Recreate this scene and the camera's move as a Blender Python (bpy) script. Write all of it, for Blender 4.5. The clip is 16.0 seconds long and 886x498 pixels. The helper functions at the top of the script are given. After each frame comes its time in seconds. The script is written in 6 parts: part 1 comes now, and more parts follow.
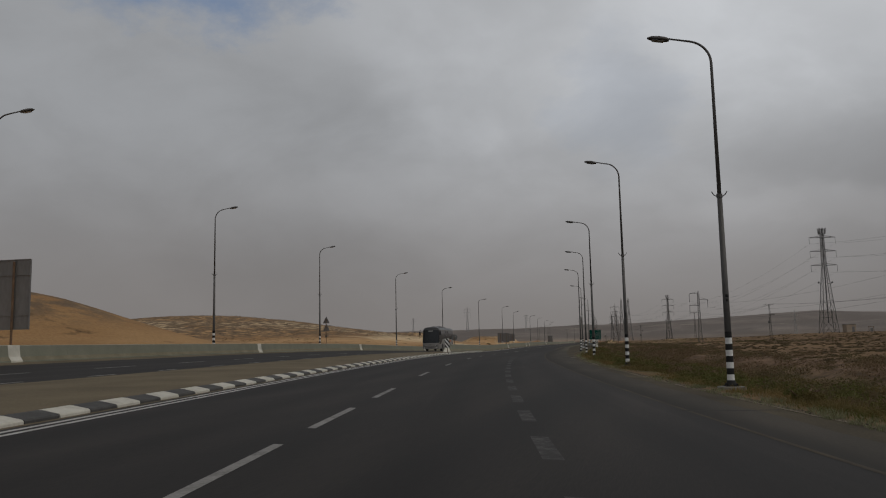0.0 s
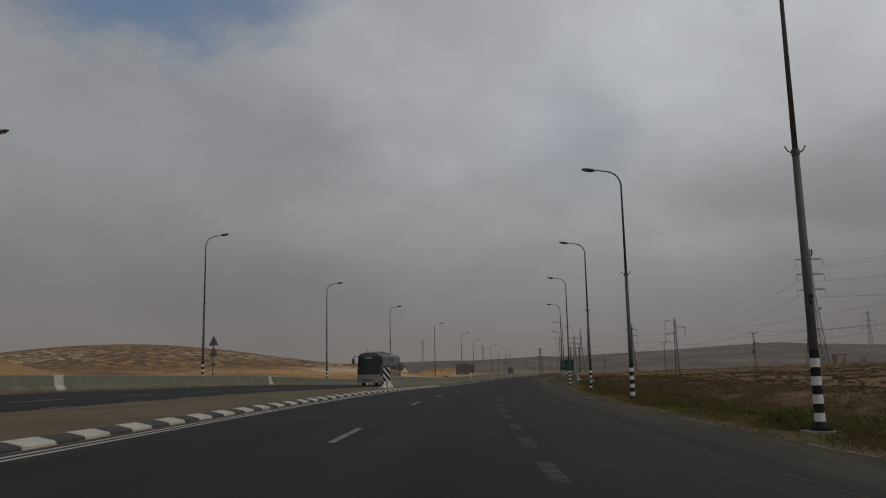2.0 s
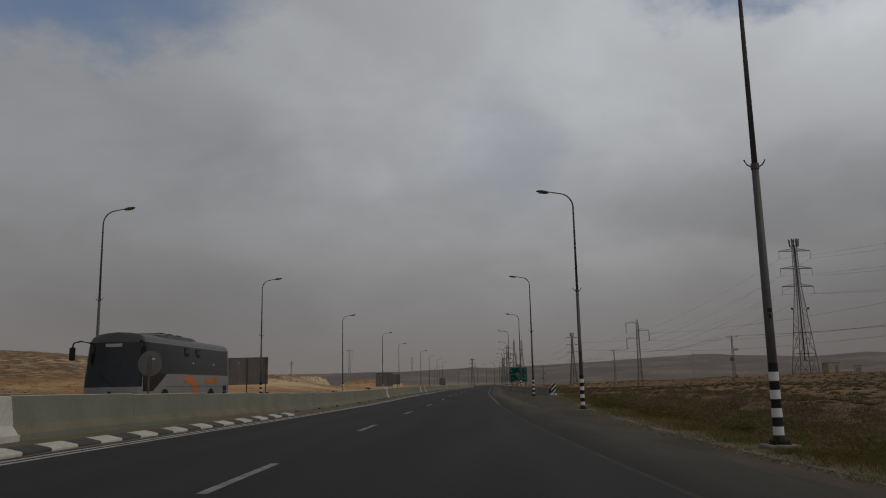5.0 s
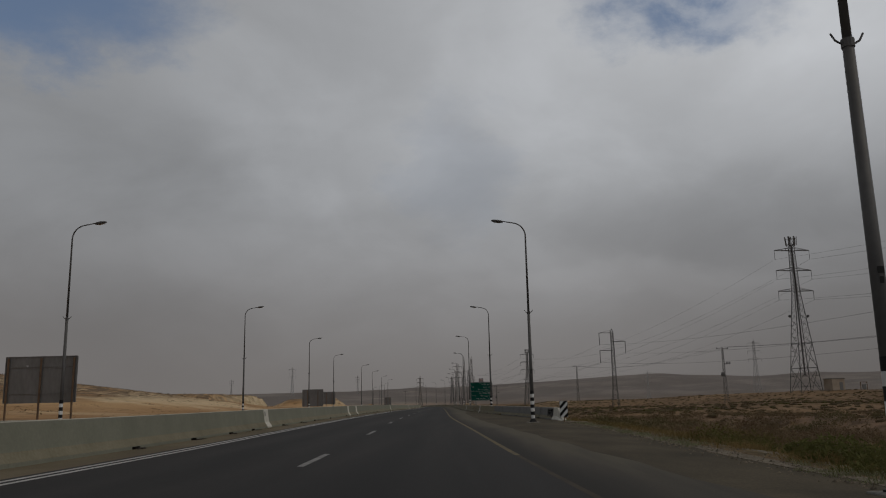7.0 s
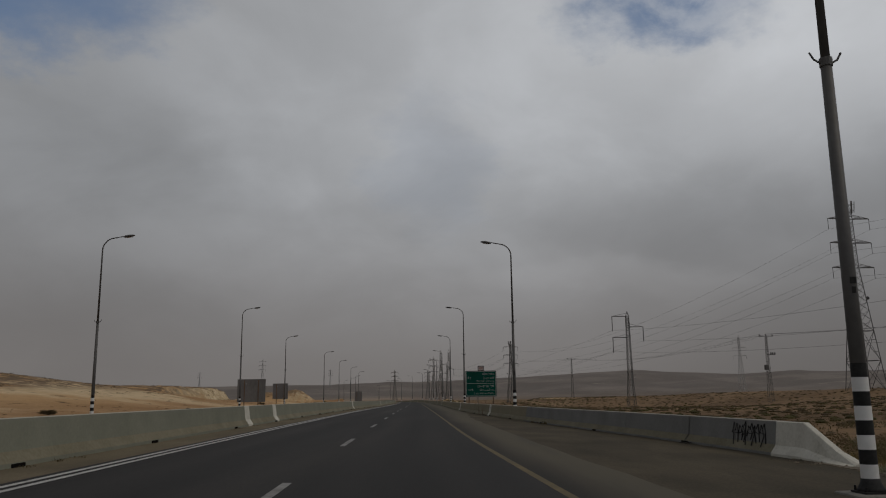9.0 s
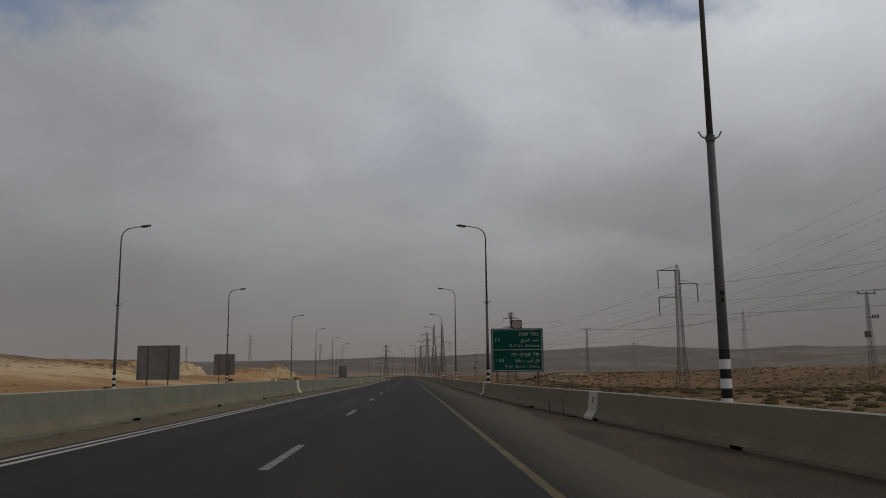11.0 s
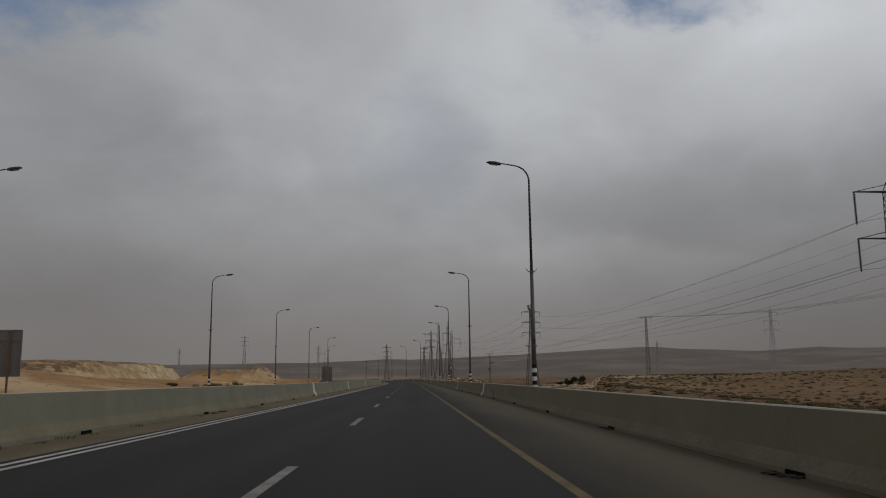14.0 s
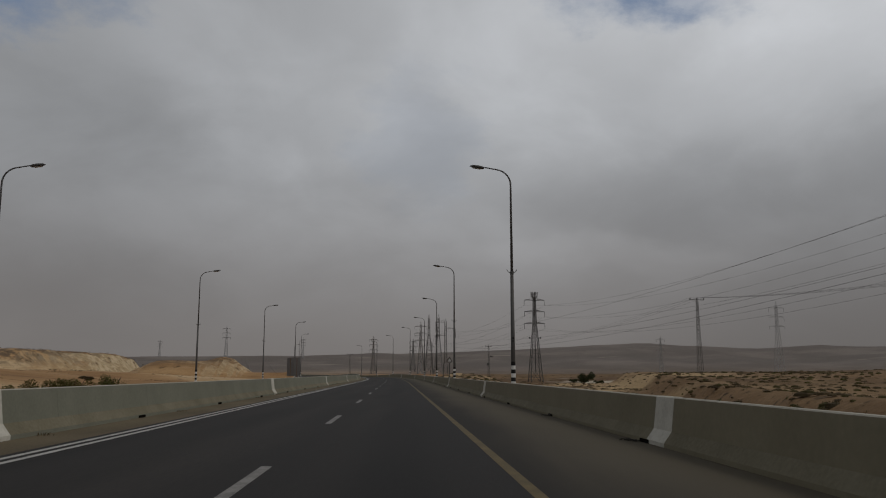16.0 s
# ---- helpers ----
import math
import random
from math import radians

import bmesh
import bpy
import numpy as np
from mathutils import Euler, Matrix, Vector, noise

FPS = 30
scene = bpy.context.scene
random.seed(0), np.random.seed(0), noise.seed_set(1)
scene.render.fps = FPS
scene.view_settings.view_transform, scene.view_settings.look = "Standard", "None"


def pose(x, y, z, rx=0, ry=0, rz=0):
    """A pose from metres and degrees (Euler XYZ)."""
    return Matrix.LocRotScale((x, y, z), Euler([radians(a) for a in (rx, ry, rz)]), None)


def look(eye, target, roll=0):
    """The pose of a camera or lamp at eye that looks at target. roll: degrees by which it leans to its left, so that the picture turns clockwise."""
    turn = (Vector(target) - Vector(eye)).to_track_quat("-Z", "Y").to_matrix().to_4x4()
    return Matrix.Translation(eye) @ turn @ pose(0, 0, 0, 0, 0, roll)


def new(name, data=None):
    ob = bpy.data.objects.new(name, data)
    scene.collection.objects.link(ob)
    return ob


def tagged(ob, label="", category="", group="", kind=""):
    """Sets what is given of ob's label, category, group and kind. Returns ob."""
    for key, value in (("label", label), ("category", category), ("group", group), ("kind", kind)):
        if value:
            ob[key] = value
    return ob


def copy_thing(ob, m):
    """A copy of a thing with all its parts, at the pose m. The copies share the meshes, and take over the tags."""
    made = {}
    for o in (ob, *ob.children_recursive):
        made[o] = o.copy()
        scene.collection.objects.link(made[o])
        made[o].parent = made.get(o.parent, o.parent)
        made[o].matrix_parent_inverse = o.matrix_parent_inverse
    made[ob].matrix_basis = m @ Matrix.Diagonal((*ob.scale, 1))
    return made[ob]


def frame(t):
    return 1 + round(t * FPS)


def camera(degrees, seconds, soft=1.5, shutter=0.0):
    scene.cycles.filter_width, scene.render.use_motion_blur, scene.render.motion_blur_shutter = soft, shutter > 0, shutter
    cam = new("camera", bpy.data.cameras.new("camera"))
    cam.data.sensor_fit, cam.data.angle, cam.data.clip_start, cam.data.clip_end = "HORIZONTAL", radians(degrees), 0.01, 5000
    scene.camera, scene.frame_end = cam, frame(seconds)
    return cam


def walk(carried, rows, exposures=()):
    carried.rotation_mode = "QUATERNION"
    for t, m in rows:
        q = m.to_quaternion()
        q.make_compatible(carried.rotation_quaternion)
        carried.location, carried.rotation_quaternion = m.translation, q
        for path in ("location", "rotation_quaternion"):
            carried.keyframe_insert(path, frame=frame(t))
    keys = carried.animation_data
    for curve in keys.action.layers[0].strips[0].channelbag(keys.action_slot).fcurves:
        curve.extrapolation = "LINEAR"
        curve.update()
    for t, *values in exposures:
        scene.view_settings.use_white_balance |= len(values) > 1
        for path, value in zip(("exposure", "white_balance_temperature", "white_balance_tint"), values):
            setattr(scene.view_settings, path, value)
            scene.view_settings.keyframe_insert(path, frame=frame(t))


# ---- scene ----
cam = camera(58.0, 16.0, soft=1.1)
PATH = [
    (0, (-4.182, 24.917, 1.0), (-4.692, 26.836, 1.236), -1.2),
    (0.5, (-5.717, 32.443, 1.03), (-6.211, 34.363, 1.298), -0.7),
    (1, (-7.584, 40.163, 1.013), (-8.045, 42.087, 1.309), -0.6),
    (1.5, (-9.429, 48.121, 0.976), (-9.859, 50.046, 1.306), -0.6),
    (2, (-11.157, 56.36, 0.939), (-11.557, 58.294, 1.251), -1.2),
    (2.5, (-12.722, 64.518, 0.967), (-13.1, 66.465, 1.227), -1.1),
    (3, (-14.063, 72.778, 1.001), (-14.42, 74.729, 1.258), -1.0),
    (3.5, (-15.3, 81.05, 1.02), (-15.629, 83.004, 1.285), -1.2),
    (4, (-16.625, 89.642, 1.059), (-16.918, 91.6, 1.34), -1.1),
    (4.5, (-17.771, 98.464, 1.011), (-18.031, 100.422, 1.32), -1.1),
    (6.8, (-21.947, 139.564, 0.799), (-22.059, 141.523, 1.186), -1.4),
    (7, (-22.342, 143.383, 0.82), (-22.441, 145.344, 1.203), -1.3),
    (7.5, (-23.235, 153.085, 0.873), (-23.307, 155.047, 1.255), -1.3),
    (8, (-24.085, 162.952, 0.886), (-24.133, 164.914, 1.27), -1.0),
    (8.5, (-24.861, 172.63, 0.969), (-24.912, 174.594, 1.344), -0.8),
    (9, (-25.667, 182.355, 1.111), (-25.708, 184.32, 1.481), -0.7),
    (11.5, (-28.542, 232.403, 1.248), (-28.563, 234.379, 1.553), -0.6),
    (12, (-29.372, 242.619, 1.241), (-29.408, 244.594, 1.556), 0.0),
    (12.5, (-30.001, 253.761, 1.29), (-30.047, 255.735, 1.612), 0.2),
    (13, (-30.588, 264.045, 1.3), (-30.639, 266.018, 1.623), -0.2),
    (13.5, (-31.114, 274.323, 1.201), (-31.161, 276.297, 1.522), -0.6),
    (14, (-31.558, 284.972, 1.167), (-31.587, 286.946, 1.486), -0.7),
    (14.5, (-32.135, 295.604, 1.202), (-32.156, 297.582, 1.502), -0.7),
    (15, (-32.665, 306.185, 1.279), (-32.68, 308.161, 1.584), -0.1),
    (15.5, (-33.272, 317.161, 1.258), (-33.284, 319.137, 1.566), -0.1),
    (16, (-33.694, 327.761, 1.232), (-33.698, 329.737, 1.539), -0.1),
]
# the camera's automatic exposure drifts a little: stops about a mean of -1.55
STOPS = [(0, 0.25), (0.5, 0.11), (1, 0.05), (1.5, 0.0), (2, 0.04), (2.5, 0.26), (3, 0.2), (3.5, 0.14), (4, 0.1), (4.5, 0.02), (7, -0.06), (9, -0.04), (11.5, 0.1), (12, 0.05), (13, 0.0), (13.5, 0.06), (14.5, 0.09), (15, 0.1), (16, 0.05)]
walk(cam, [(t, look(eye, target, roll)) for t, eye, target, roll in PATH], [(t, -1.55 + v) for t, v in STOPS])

# ---------------------------------------------------------------- light
SUN_EL, SUN_AZ = radians(50), radians(105)
sun = new("sun", bpy.data.lights.new("sun", "SUN"))
sun.data.energy, sun.data.angle, sun.data.color = 1.3, radians(12), (1.0, 0.9, 0.76)
sun_from = Vector((math.sin(SUN_AZ) * math.cos(SUN_EL), math.cos(SUN_AZ) * math.cos(SUN_EL), math.sin(SUN_EL)))
sun.matrix_basis = look(sun_from * 100, (0, 0, 0))

world = bpy.data.worlds.new("overcast_sky")
scene.world = world
world.use_nodes = True
wt = world.node_tree
wt.nodes.clear()


def wn(kind, **values):
    n = wt.nodes.new(kind)
    for k, v in values.items():
        n.inputs[k].default_value = v
    return n


def wmath(op, a, b=None, c=None, clamp=False):
    n = wt.nodes.new("ShaderNodeMath")
    n.operation, n.use_clamp = op, clamp
    for i, v in enumerate((a, b, c)):
        if v is None:
            continue
        if isinstance(v, (int, float)):
            n.inputs[i].default_value = v
        else:
            wt.links.new(v, n.inputs[i])
    return n.outputs[0]


def wmix(fac, a, b):
    n = wt.nodes.new("ShaderNodeMix")
    n.data_type = "RGBA"
    for sock, v in ((n.inputs[0], fac), (n.inputs[6], a), (n.inputs[7], b)):
        if isinstance(v, tuple):
            sock.default_value = (*v, 1)
        elif isinstance(v, (int, float)):
            sock.default_value = v
        else:
            wt.links.new(v, sock)
    return n.outputs[2]


def wramp(v, lo, hi):
    n = wt.nodes.new("ShaderNodeMapRange")
    n.interpolation_type = "SMOOTHSTEP"
    wt.links.new(v, n.inputs[0])
    n.inputs[1].default_value, n.inputs[2].default_value = lo, hi
    return n.outputs[0]


direction = wt.nodes.new("ShaderNodeTexCoord").outputs["Generated"]
split = wt.nodes.new("ShaderNodeSeparateXYZ")
wt.links.new(direction, split.inputs[0])
up = wmath("MAXIMUM", split.outputs[2], 0.0)
deck = wmath("ADD", up, 0.45)
flat = wt.nodes.new("ShaderNodeCombineXYZ")
wt.links.new(wmath("DIVIDE", split.outputs[0], deck), flat.inputs[0])
wt.links.new(wmath("DIVIDE", split.outputs[1], deck), flat.inputs[1])


def cloud_noise(scale, detail, rough, shift):
    m = wt.nodes.new("ShaderNodeMapping")
    m.inputs["Location"].default_value = shift
    wt.links.new(flat.outputs[0], m.inputs[0])
    n = wn("ShaderNodeTexNoise", Scale=scale, Detail=detail, Roughness=rough, Distortion=0.3)
    wt.links.new(m.outputs[0], n.inputs["Vector"])
    return n.outputs[0]


big = cloud_noise(1.3, 2.0, 0.45, (3.1, 1.7, 0.4))
small = cloud_noise(4.0, 6.0, 0.55, (0.3, 5.2, 2.0))
shade = wmath("ADD", wmath("MULTIPLY", big, 0.5), wmath("MULTIPLY", small, 0.5))
cloud = wmix(wramp(shade, 0.36, 0.64), (0.9, 0.925, 0.965), (1.11, 1.145, 1.2))
# brighter where the deck thins towards the sun
bright = wmath("ADD", wmath("SUBTRACT", 1.02, wmath("MULTIPLY", wramp(split.outputs[0], 0.0, -0.6), 0.34)), wmath("MULTIPLY", wmath("MULTIPLY", wramp(split.outputs[0], -0.45, 0.6), wramp(up, 0.18, 0.48)), 0.62))
glow = wt.nodes.new("ShaderNodeVectorMath")
glow.operation = "SCALE"
wt.links.new(cloud, glow.inputs[0])
wt.links.new(bright, glow.inputs["Scale"])
cloud = glow.outputs[0]
# the deck is made darker towards the unseen zenith, to dim the ground
cloud = wmix(wmath("MULTIPLY", wramp(up, 0.42, 0.8), 0.85), cloud, (0.36, 0.365, 0.38))
# low haze is darker and dustier than the deck overhead
cloud = wmix(wramp(up, 0.3, -0.01), cloud, (0.507, 0.47, 0.452))
low = wmath("SUBTRACT", 1.0, wmath("MULTIPLY", wmath("MULTIPLY", wramp(split.outputs[0], 0.08, 0.45), wramp(up, 0.38, 0.1)), 0.24))
dimmed = wt.nodes.new("ShaderNodeVectorMath")
dimmed.operation = "SCALE"
wt.links.new(cloud, dimmed.inputs[0])
wt.links.new(low, dimmed.inputs["Scale"])
cloud = dimmed.outputs[0]
sky = wt.nodes.new("ShaderNodeTexSky")
sky.sky_type, sky.sun_disc = "NISHITA", False
sky.sun_elevation, sky.sun_rotation = SUN_EL, SUN_AZ
scaled = wt.nodes.new("ShaderNodeVectorMath")
scaled.operation = "SCALE"
scaled.inputs["Scale"].default_value = 0.2
wt.links.new(sky.outputs[0], scaled.inputs[0])


# bearing and height of a direction in degrees, frayed by noise so that the masses of cloud have soft torn edges
def frayed(scale, detail, rough, spread_deg, shift):
    w = wn("ShaderNodeTexNoise", Scale=scale, Detail=detail, Roughness=rough)
    mp = wt.nodes.new("ShaderNodeMapping")
    mp.inputs["Location"].default_value = shift
    mp.inputs["Scale"].default_value = (1.0, 1.0, 1.7)
    wt.links.new(direction, mp.inputs[0])
    wt.links.new(mp.outputs[0], w.inputs["Vector"])
    sp = wt.nodes.new("ShaderNodeSeparateColor")
    wt.links.new(w.outputs["Color"], sp.inputs[0])
    az = wmath("MULTIPLY", wmath("ARCTAN2", split.outputs[0], split.outputs[1]), 180 / math.pi)
    el = wmath("MULTIPLY", wmath("ARCSINE", split.outputs[2]), 180 / math.pi)
    return (wmath("ADD", az, wmath("MULTIPLY", wmath("SUBTRACT", sp.outputs[0], 0.5), spread_deg)),
            wmath("ADD", el, wmath("MULTIPLY", wmath("SUBTRACT", sp.outputs[1], 0.5), spread_deg * 0.6)))


def mass(where, az, el, wide, high):
    u = wmath("DIVIDE", wmath("SUBTRACT", where[0], az), wide)
    v = wmath("DIVIDE", wmath("SUBTRACT", where[1], el), high)
    return wramp(wmath("ADD", wmath("MULTIPLY", u, u), wmath("MULTIPLY", v, v)), 2.0, 0.0)


soft_edge = frayed(4.0, 5.0, 0.5, 16.0, (0.0, 0.0, 0.0))
torn_edge = frayed(9.0, 7.0, 0.62, 13.0, (2.0, 1.0, 5.0))
# thicker and thinner masses in the deck: bearing, height, half width, half height, brightness
MASSES = [(25, 20.0, 8, 4.0, 0.1), (6, 22.0, 7, 4.0, 0.03), (16, 12.6, 9, 3.0, -0.13), (12, 8.2, 12, 1.5, 0.07), (-2.0, 16.5, 3.2, 4.5, -0.06), (-10, 18.5, 6, 4.0, 0.08),
          (-21, 15.5, 7, 2.6, -0.08), (-17, 24.0, 8, 3.0, 0.07), (-40, 18.0, 8, 5.0, 0.06), (34, 13.0, 8, 4.0, -0.08), (9, 16.5, 3.5, 2.5, 0.05), (-9, 11.0, 7, 2.2, 0.05), (-25, 6.0, 8, 4.0, -0.09)]
total = 1.0
for az, el, wide, high, amount in MASSES:
    total = wmath("ADD", total, wmath("MULTIPLY", mass(soft_edge, az, el, wide, high), amount))
lit = wt.nodes.new("ShaderNodeVectorMath")
lit.operation = "SCALE"
wt.links.new(cloud, lit.inputs[0])
wt.links.new(total, lit.inputs["Scale"])
cloud = lit.outputs[0]
wisps = wramp(cloud_noise(9.0, 6.0, 0.6, (1.0, 7.0, 3.0)), 0.62, 0.4)
rents = wmath("MAXIMUM", mass(torn_edge, -33.0, 26.0, 10.0, 4.0), wmath("MULTIPLY", mass(torn_edge, 15.5, 27.0, 7.0, 3.6), wmath("ADD", wmath("MULTIPLY", wisps, 0.5), 0.5)))
thin = wmath("MULTIPLY", mass(torn_edge, -2.0, 17.0, 3.6, 4.5), 0.13)
clear = wmix(0.45, scaled.outputs[0], (0.36, 0.55, 0.92))
final = wmix(wmath("MAXIMUM", wmath("MULTIPLY", rents, 0.9), thin), cloud, clear)
back = wt.nodes.new("ShaderNodeBackground")
wt.links.new(final, back.inputs[0])
back.inputs[1].default_value = 1.0
wout = wt.nodes.new("ShaderNodeOutputWorld")
wt.links.new(back.outputs[0], wout.inputs[0])


# ---------------------------------------------------------------- materials
def material(name, base, dark=None, light=None, scale=1.0, fine=25.0, rough=0.8, metal=0.0, bump=0.0, streak=(1, 1, 1), per_piece=0.0, gloss=0.5):
    """A surface with two scales of variation, in metres."""
    m = bpy.data.materials.new(name)
    m.use_nodes = True
    nt = m.node_tree
    b = nt.nodes["Principled BSDF"]
    b.inputs["Roughness"].default_value, b.inputs["Metallic"].default_value = rough, metal
    b.inputs["Specular IOR Level"].default_value = gloss
    dark = dark or tuple(c * 0.75 for c in base)
    light = light or tuple(min(1, c * 1.2) for c in base)
    geo = nt.nodes.new("ShaderNodeNewGeometry")
    mp = nt.nodes.new("ShaderNodeMapping")
    mp.inputs["Scale"].default_value = streak
    nt.links.new(geo.outputs["Position"], mp.inputs[0])
    outs = []
    for sc, det in ((scale, 4.0), (fine, 3.0)):
        n = nt.nodes.new("ShaderNodeTexNoise")
        n.inputs["Scale"].default_value, n.inputs["Detail"].default_value = sc, det
        nt.links.new(mp.outputs[0], n.inputs["Vector"])
        outs.append(n.outputs[0])
    r = nt.nodes.new("ShaderNodeValToRGB")
    r.color_ramp.elements[0].position, r.color_ramp.elements[0].color = 0.3, (*dark, 1)
    r.color_ramp.elements[1].position, r.color_ramp.elements[1].color = 0.7, (*light, 1)
    e = r.color_ramp.elements.new(0.5)
    e.color = (*base, 1)
    mix = nt.nodes.new("ShaderNodeMath")
    mix.operation = "MULTIPLY_ADD"
    mix.inputs[1].default_value = 0.4
    nt.links.new(outs[1], mix.inputs[0])
    sub = nt.nodes.new("ShaderNodeMath")
    sub.operation = "MULTIPLY"
    sub.inputs[1].default_value = 0.6
    nt.links.new(outs[0], sub.inputs[0])
    nt.links.new(sub.outputs[0], mix.inputs[2])
    nt.links.new(mix.outputs[0], r.inputs[0])
    col = r.outputs[0]
    if per_piece:
        oi = nt.nodes.new("ShaderNodeObjectInfo")
        hs = nt.nodes.new("ShaderNodeHueSaturation")
        mr = nt.nodes.new("ShaderNodeMapRange")
        mr.inputs[3].default_value, mr.inputs[4].default_value = 1 - per_piece, 1 + per_piece
        nt.links.new(oi.outputs["Random"], mr.inputs[0])
        nt.links.new(mr.outputs[0], hs.inputs["Value"])
        nt.links.new(col, hs.inputs["Color"])
        col = hs.outputs[0]
    nt.links.new(col, b.inputs["Base Color"])
    if bump:
        bp = nt.nodes.new("ShaderNodeBump")
        bp.inputs["Strength"].default_value, bp.inputs["Distance"].default_value = 0.6, bump
        nt.links.new(mix.outputs[0], bp.inputs["Height"])
        nt.links.new(bp.outputs[0], b.inputs["Normal"])
    return m


M = {}
M["asphalt"] = material("asphalt", (0.0235, 0.0205, 0.0187), (0.0155, 0.0138, 0.0128), (0.039, 0.0335, 0.0292), 0.6, 60, 0.76, bump=0.003, streak=(1, 0.06, 1), gloss=0.2)
M["old_asphalt"] = material("old_asphalt", (0.056, 0.049, 0.039), (0.037, 0.033, 0.027), (0.085, 0.073, 0.057), 0.5, 40, 0.85, bump=0.004, streak=(1, 0.25, 1), gloss=0.2)
M["dust"] = material("dusty_verge", (0.165, 0.136, 0.092), (0.112, 0.093, 0.064), (0.222, 0.183, 0.124), 0.6, 30, 0.95, bump=0.01, streak=(1, 0.4, 1), gloss=0.12)
M["apron"] = material("dusty_broken_pavement", (0.083, 0.069, 0.048), (0.05, 0.043, 0.032), (0.125, 0.102, 0.069), 0.7, 24, 0.95, bump=0.012, streak=(1, 0.4, 1), gloss=0.12)
M["gravel"] = material("pale_gravel", (0.17, 0.145, 0.11), (0.08, 0.068, 0.052), (0.27, 0.23, 0.175), 2.0, 14, 0.95, bump=0.04, gloss=0.12)
M["white_line"] = material("white_road_paint", (0.5, 0.49, 0.47), (0.3, 0.29, 0.28), (0.6, 0.59, 0.57), 1.5, 30, 0.7)
M["dash_line"] = material("greyed_road_paint", (0.24, 0.232, 0.22), (0.11, 0.105, 0.1), (0.33, 0.32, 0.305), 2.5, 18, 0.75)
M["worn_line"] = material("worn_road_paint", (0.05, 0.048, 0.046), (0.024, 0.022, 0.021), (0.14, 0.135, 0.13), 3.0, 14, 0.8, gloss=0.25)
M["yellow_line"] = material("dirty_yellow_paint", (0.125, 0.092, 0.034), (0.07, 0.055, 0.03), (0.195, 0.14, 0.05), 1.5, 30, 0.8)
M["faded_yellow"] = material("faded_yellow_paint", (0.062, 0.05, 0.034), (0.036, 0.031, 0.025), (0.095, 0.074, 0.045), 0.9, 20, 0.85, gloss=0.2)
M["barrier_top"] = material("pale_barrier_top", (0.42, 0.395, 0.335), (0.34, 0.32, 0.27), (0.5, 0.475, 0.41), 1.4, 16, 0.9)
M["barrier_toe"] = material("dust_stained_concrete", (0.2, 0.18, 0.125), (0.15, 0.134, 0.092), (0.25, 0.228, 0.165), 0.9, 14, 0.92, bump=0.006, gloss=0.2)
M["roadside_concrete"] = material("dusty_brown_concrete", (0.235, 0.21, 0.145), (0.21, 0.186, 0.128), (0.262, 0.234, 0.163), 0.7, 9, 0.92, bump=0.006, per_piece=0.035, gloss=0.25)
M["grey_concrete"] = material("grey_painted_concrete", (0.2, 0.198, 0.19), (0.165, 0.163, 0.157), (0.24, 0.238, 0.228), 0.8, 14, 0.9, bump=0.005, per_piece=0.03, gloss=0.3)
M["concrete"] = material("barrier_concrete", (0.208, 0.21, 0.164), (0.18, 0.182, 0.141), (0.238, 0.238, 0.187), 0.9, 14, 0.9, bump=0.006, per_piece=0.035, gloss=0.3)
M["white_paint"] = material("white_painted_concrete", (0.58, 0.56, 0.49), (0.44, 0.42, 0.36), (0.66, 0.64, 0.57), 2.0, 14, 0.75, bump=0.004)
M["black_paint"] = material("black_paint", (0.022, 0.022, 0.022), (0.014, 0.014, 0.014), (0.034, 0.034, 0.034), 3, 20, 0.7, gloss=0.2)
M["kerb_black"] = material("dark_kerb_stone", (0.065, 0.063, 0.06), (0.042, 0.041, 0.04), (0.095, 0.092, 0.088), 3, 25, 0.85, bump=0.006)
M["steel"] = material("galvanised_steel", (0.115, 0.112, 0.11), (0.095, 0.093, 0.091), (0.137, 0.134, 0.131), 0.8, 9, 0.6, metal=0.2, gloss=0.3)
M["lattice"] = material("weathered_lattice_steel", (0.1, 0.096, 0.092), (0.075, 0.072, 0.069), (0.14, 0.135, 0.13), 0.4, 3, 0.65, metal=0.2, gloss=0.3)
# distant pylons: steel paled in its base colour to stand for haze
M["far_lattice"] = material("hazed_pale_lattice", (0.19, 0.185, 0.18), (0.15, 0.147, 0.143), (0.23, 0.225, 0.22), 0.4, 3, 0.65, gloss=0.3)
M["far_steel"] = material("hazed_pale_steel", (0.36, 0.36, 0.36), (0.3, 0.3, 0.3), (0.42, 0.42, 0.42), 0.4, 3, 0.55, gloss=0.5)
M["sign_back"] = material("grey_sheet_metal", (0.2, 0.195, 0.19), (0.15, 0.147, 0.143), (0.25, 0.245, 0.24), 0.7, 6, 0.55, metal=0.4, streak=(1, 1, 0.3))
M["sign_green"] = material("green_reflective_sheet", (0.0, 0.062, 0.046), (0.0, 0.053, 0.039), (0.001, 0.072, 0.053), 1.0, 12, 0.6, gloss=0.15)
M["sign_white"] = material("white_reflective_sheet", (0.75, 0.75, 0.74), (0.68, 0.68, 0.67), (0.8, 0.8, 0.79), 1.0, 12, 0.4)
M["sign_letter"] = material("dull_white_lettering", (0.42, 0.43, 0.42), (0.34, 0.35, 0.34), (0.48, 0.49, 0.48), 1.0, 12, 0.5)
M["sign_maroon"] = material("maroon_sheet", (0.05, 0.02, 0.02), None, None, 2, 12, 0.4)
M["sign_pink"] = material("pale_red_sheet", (0.4, 0.28, 0.26), None, None, 2, 12, 0.4)
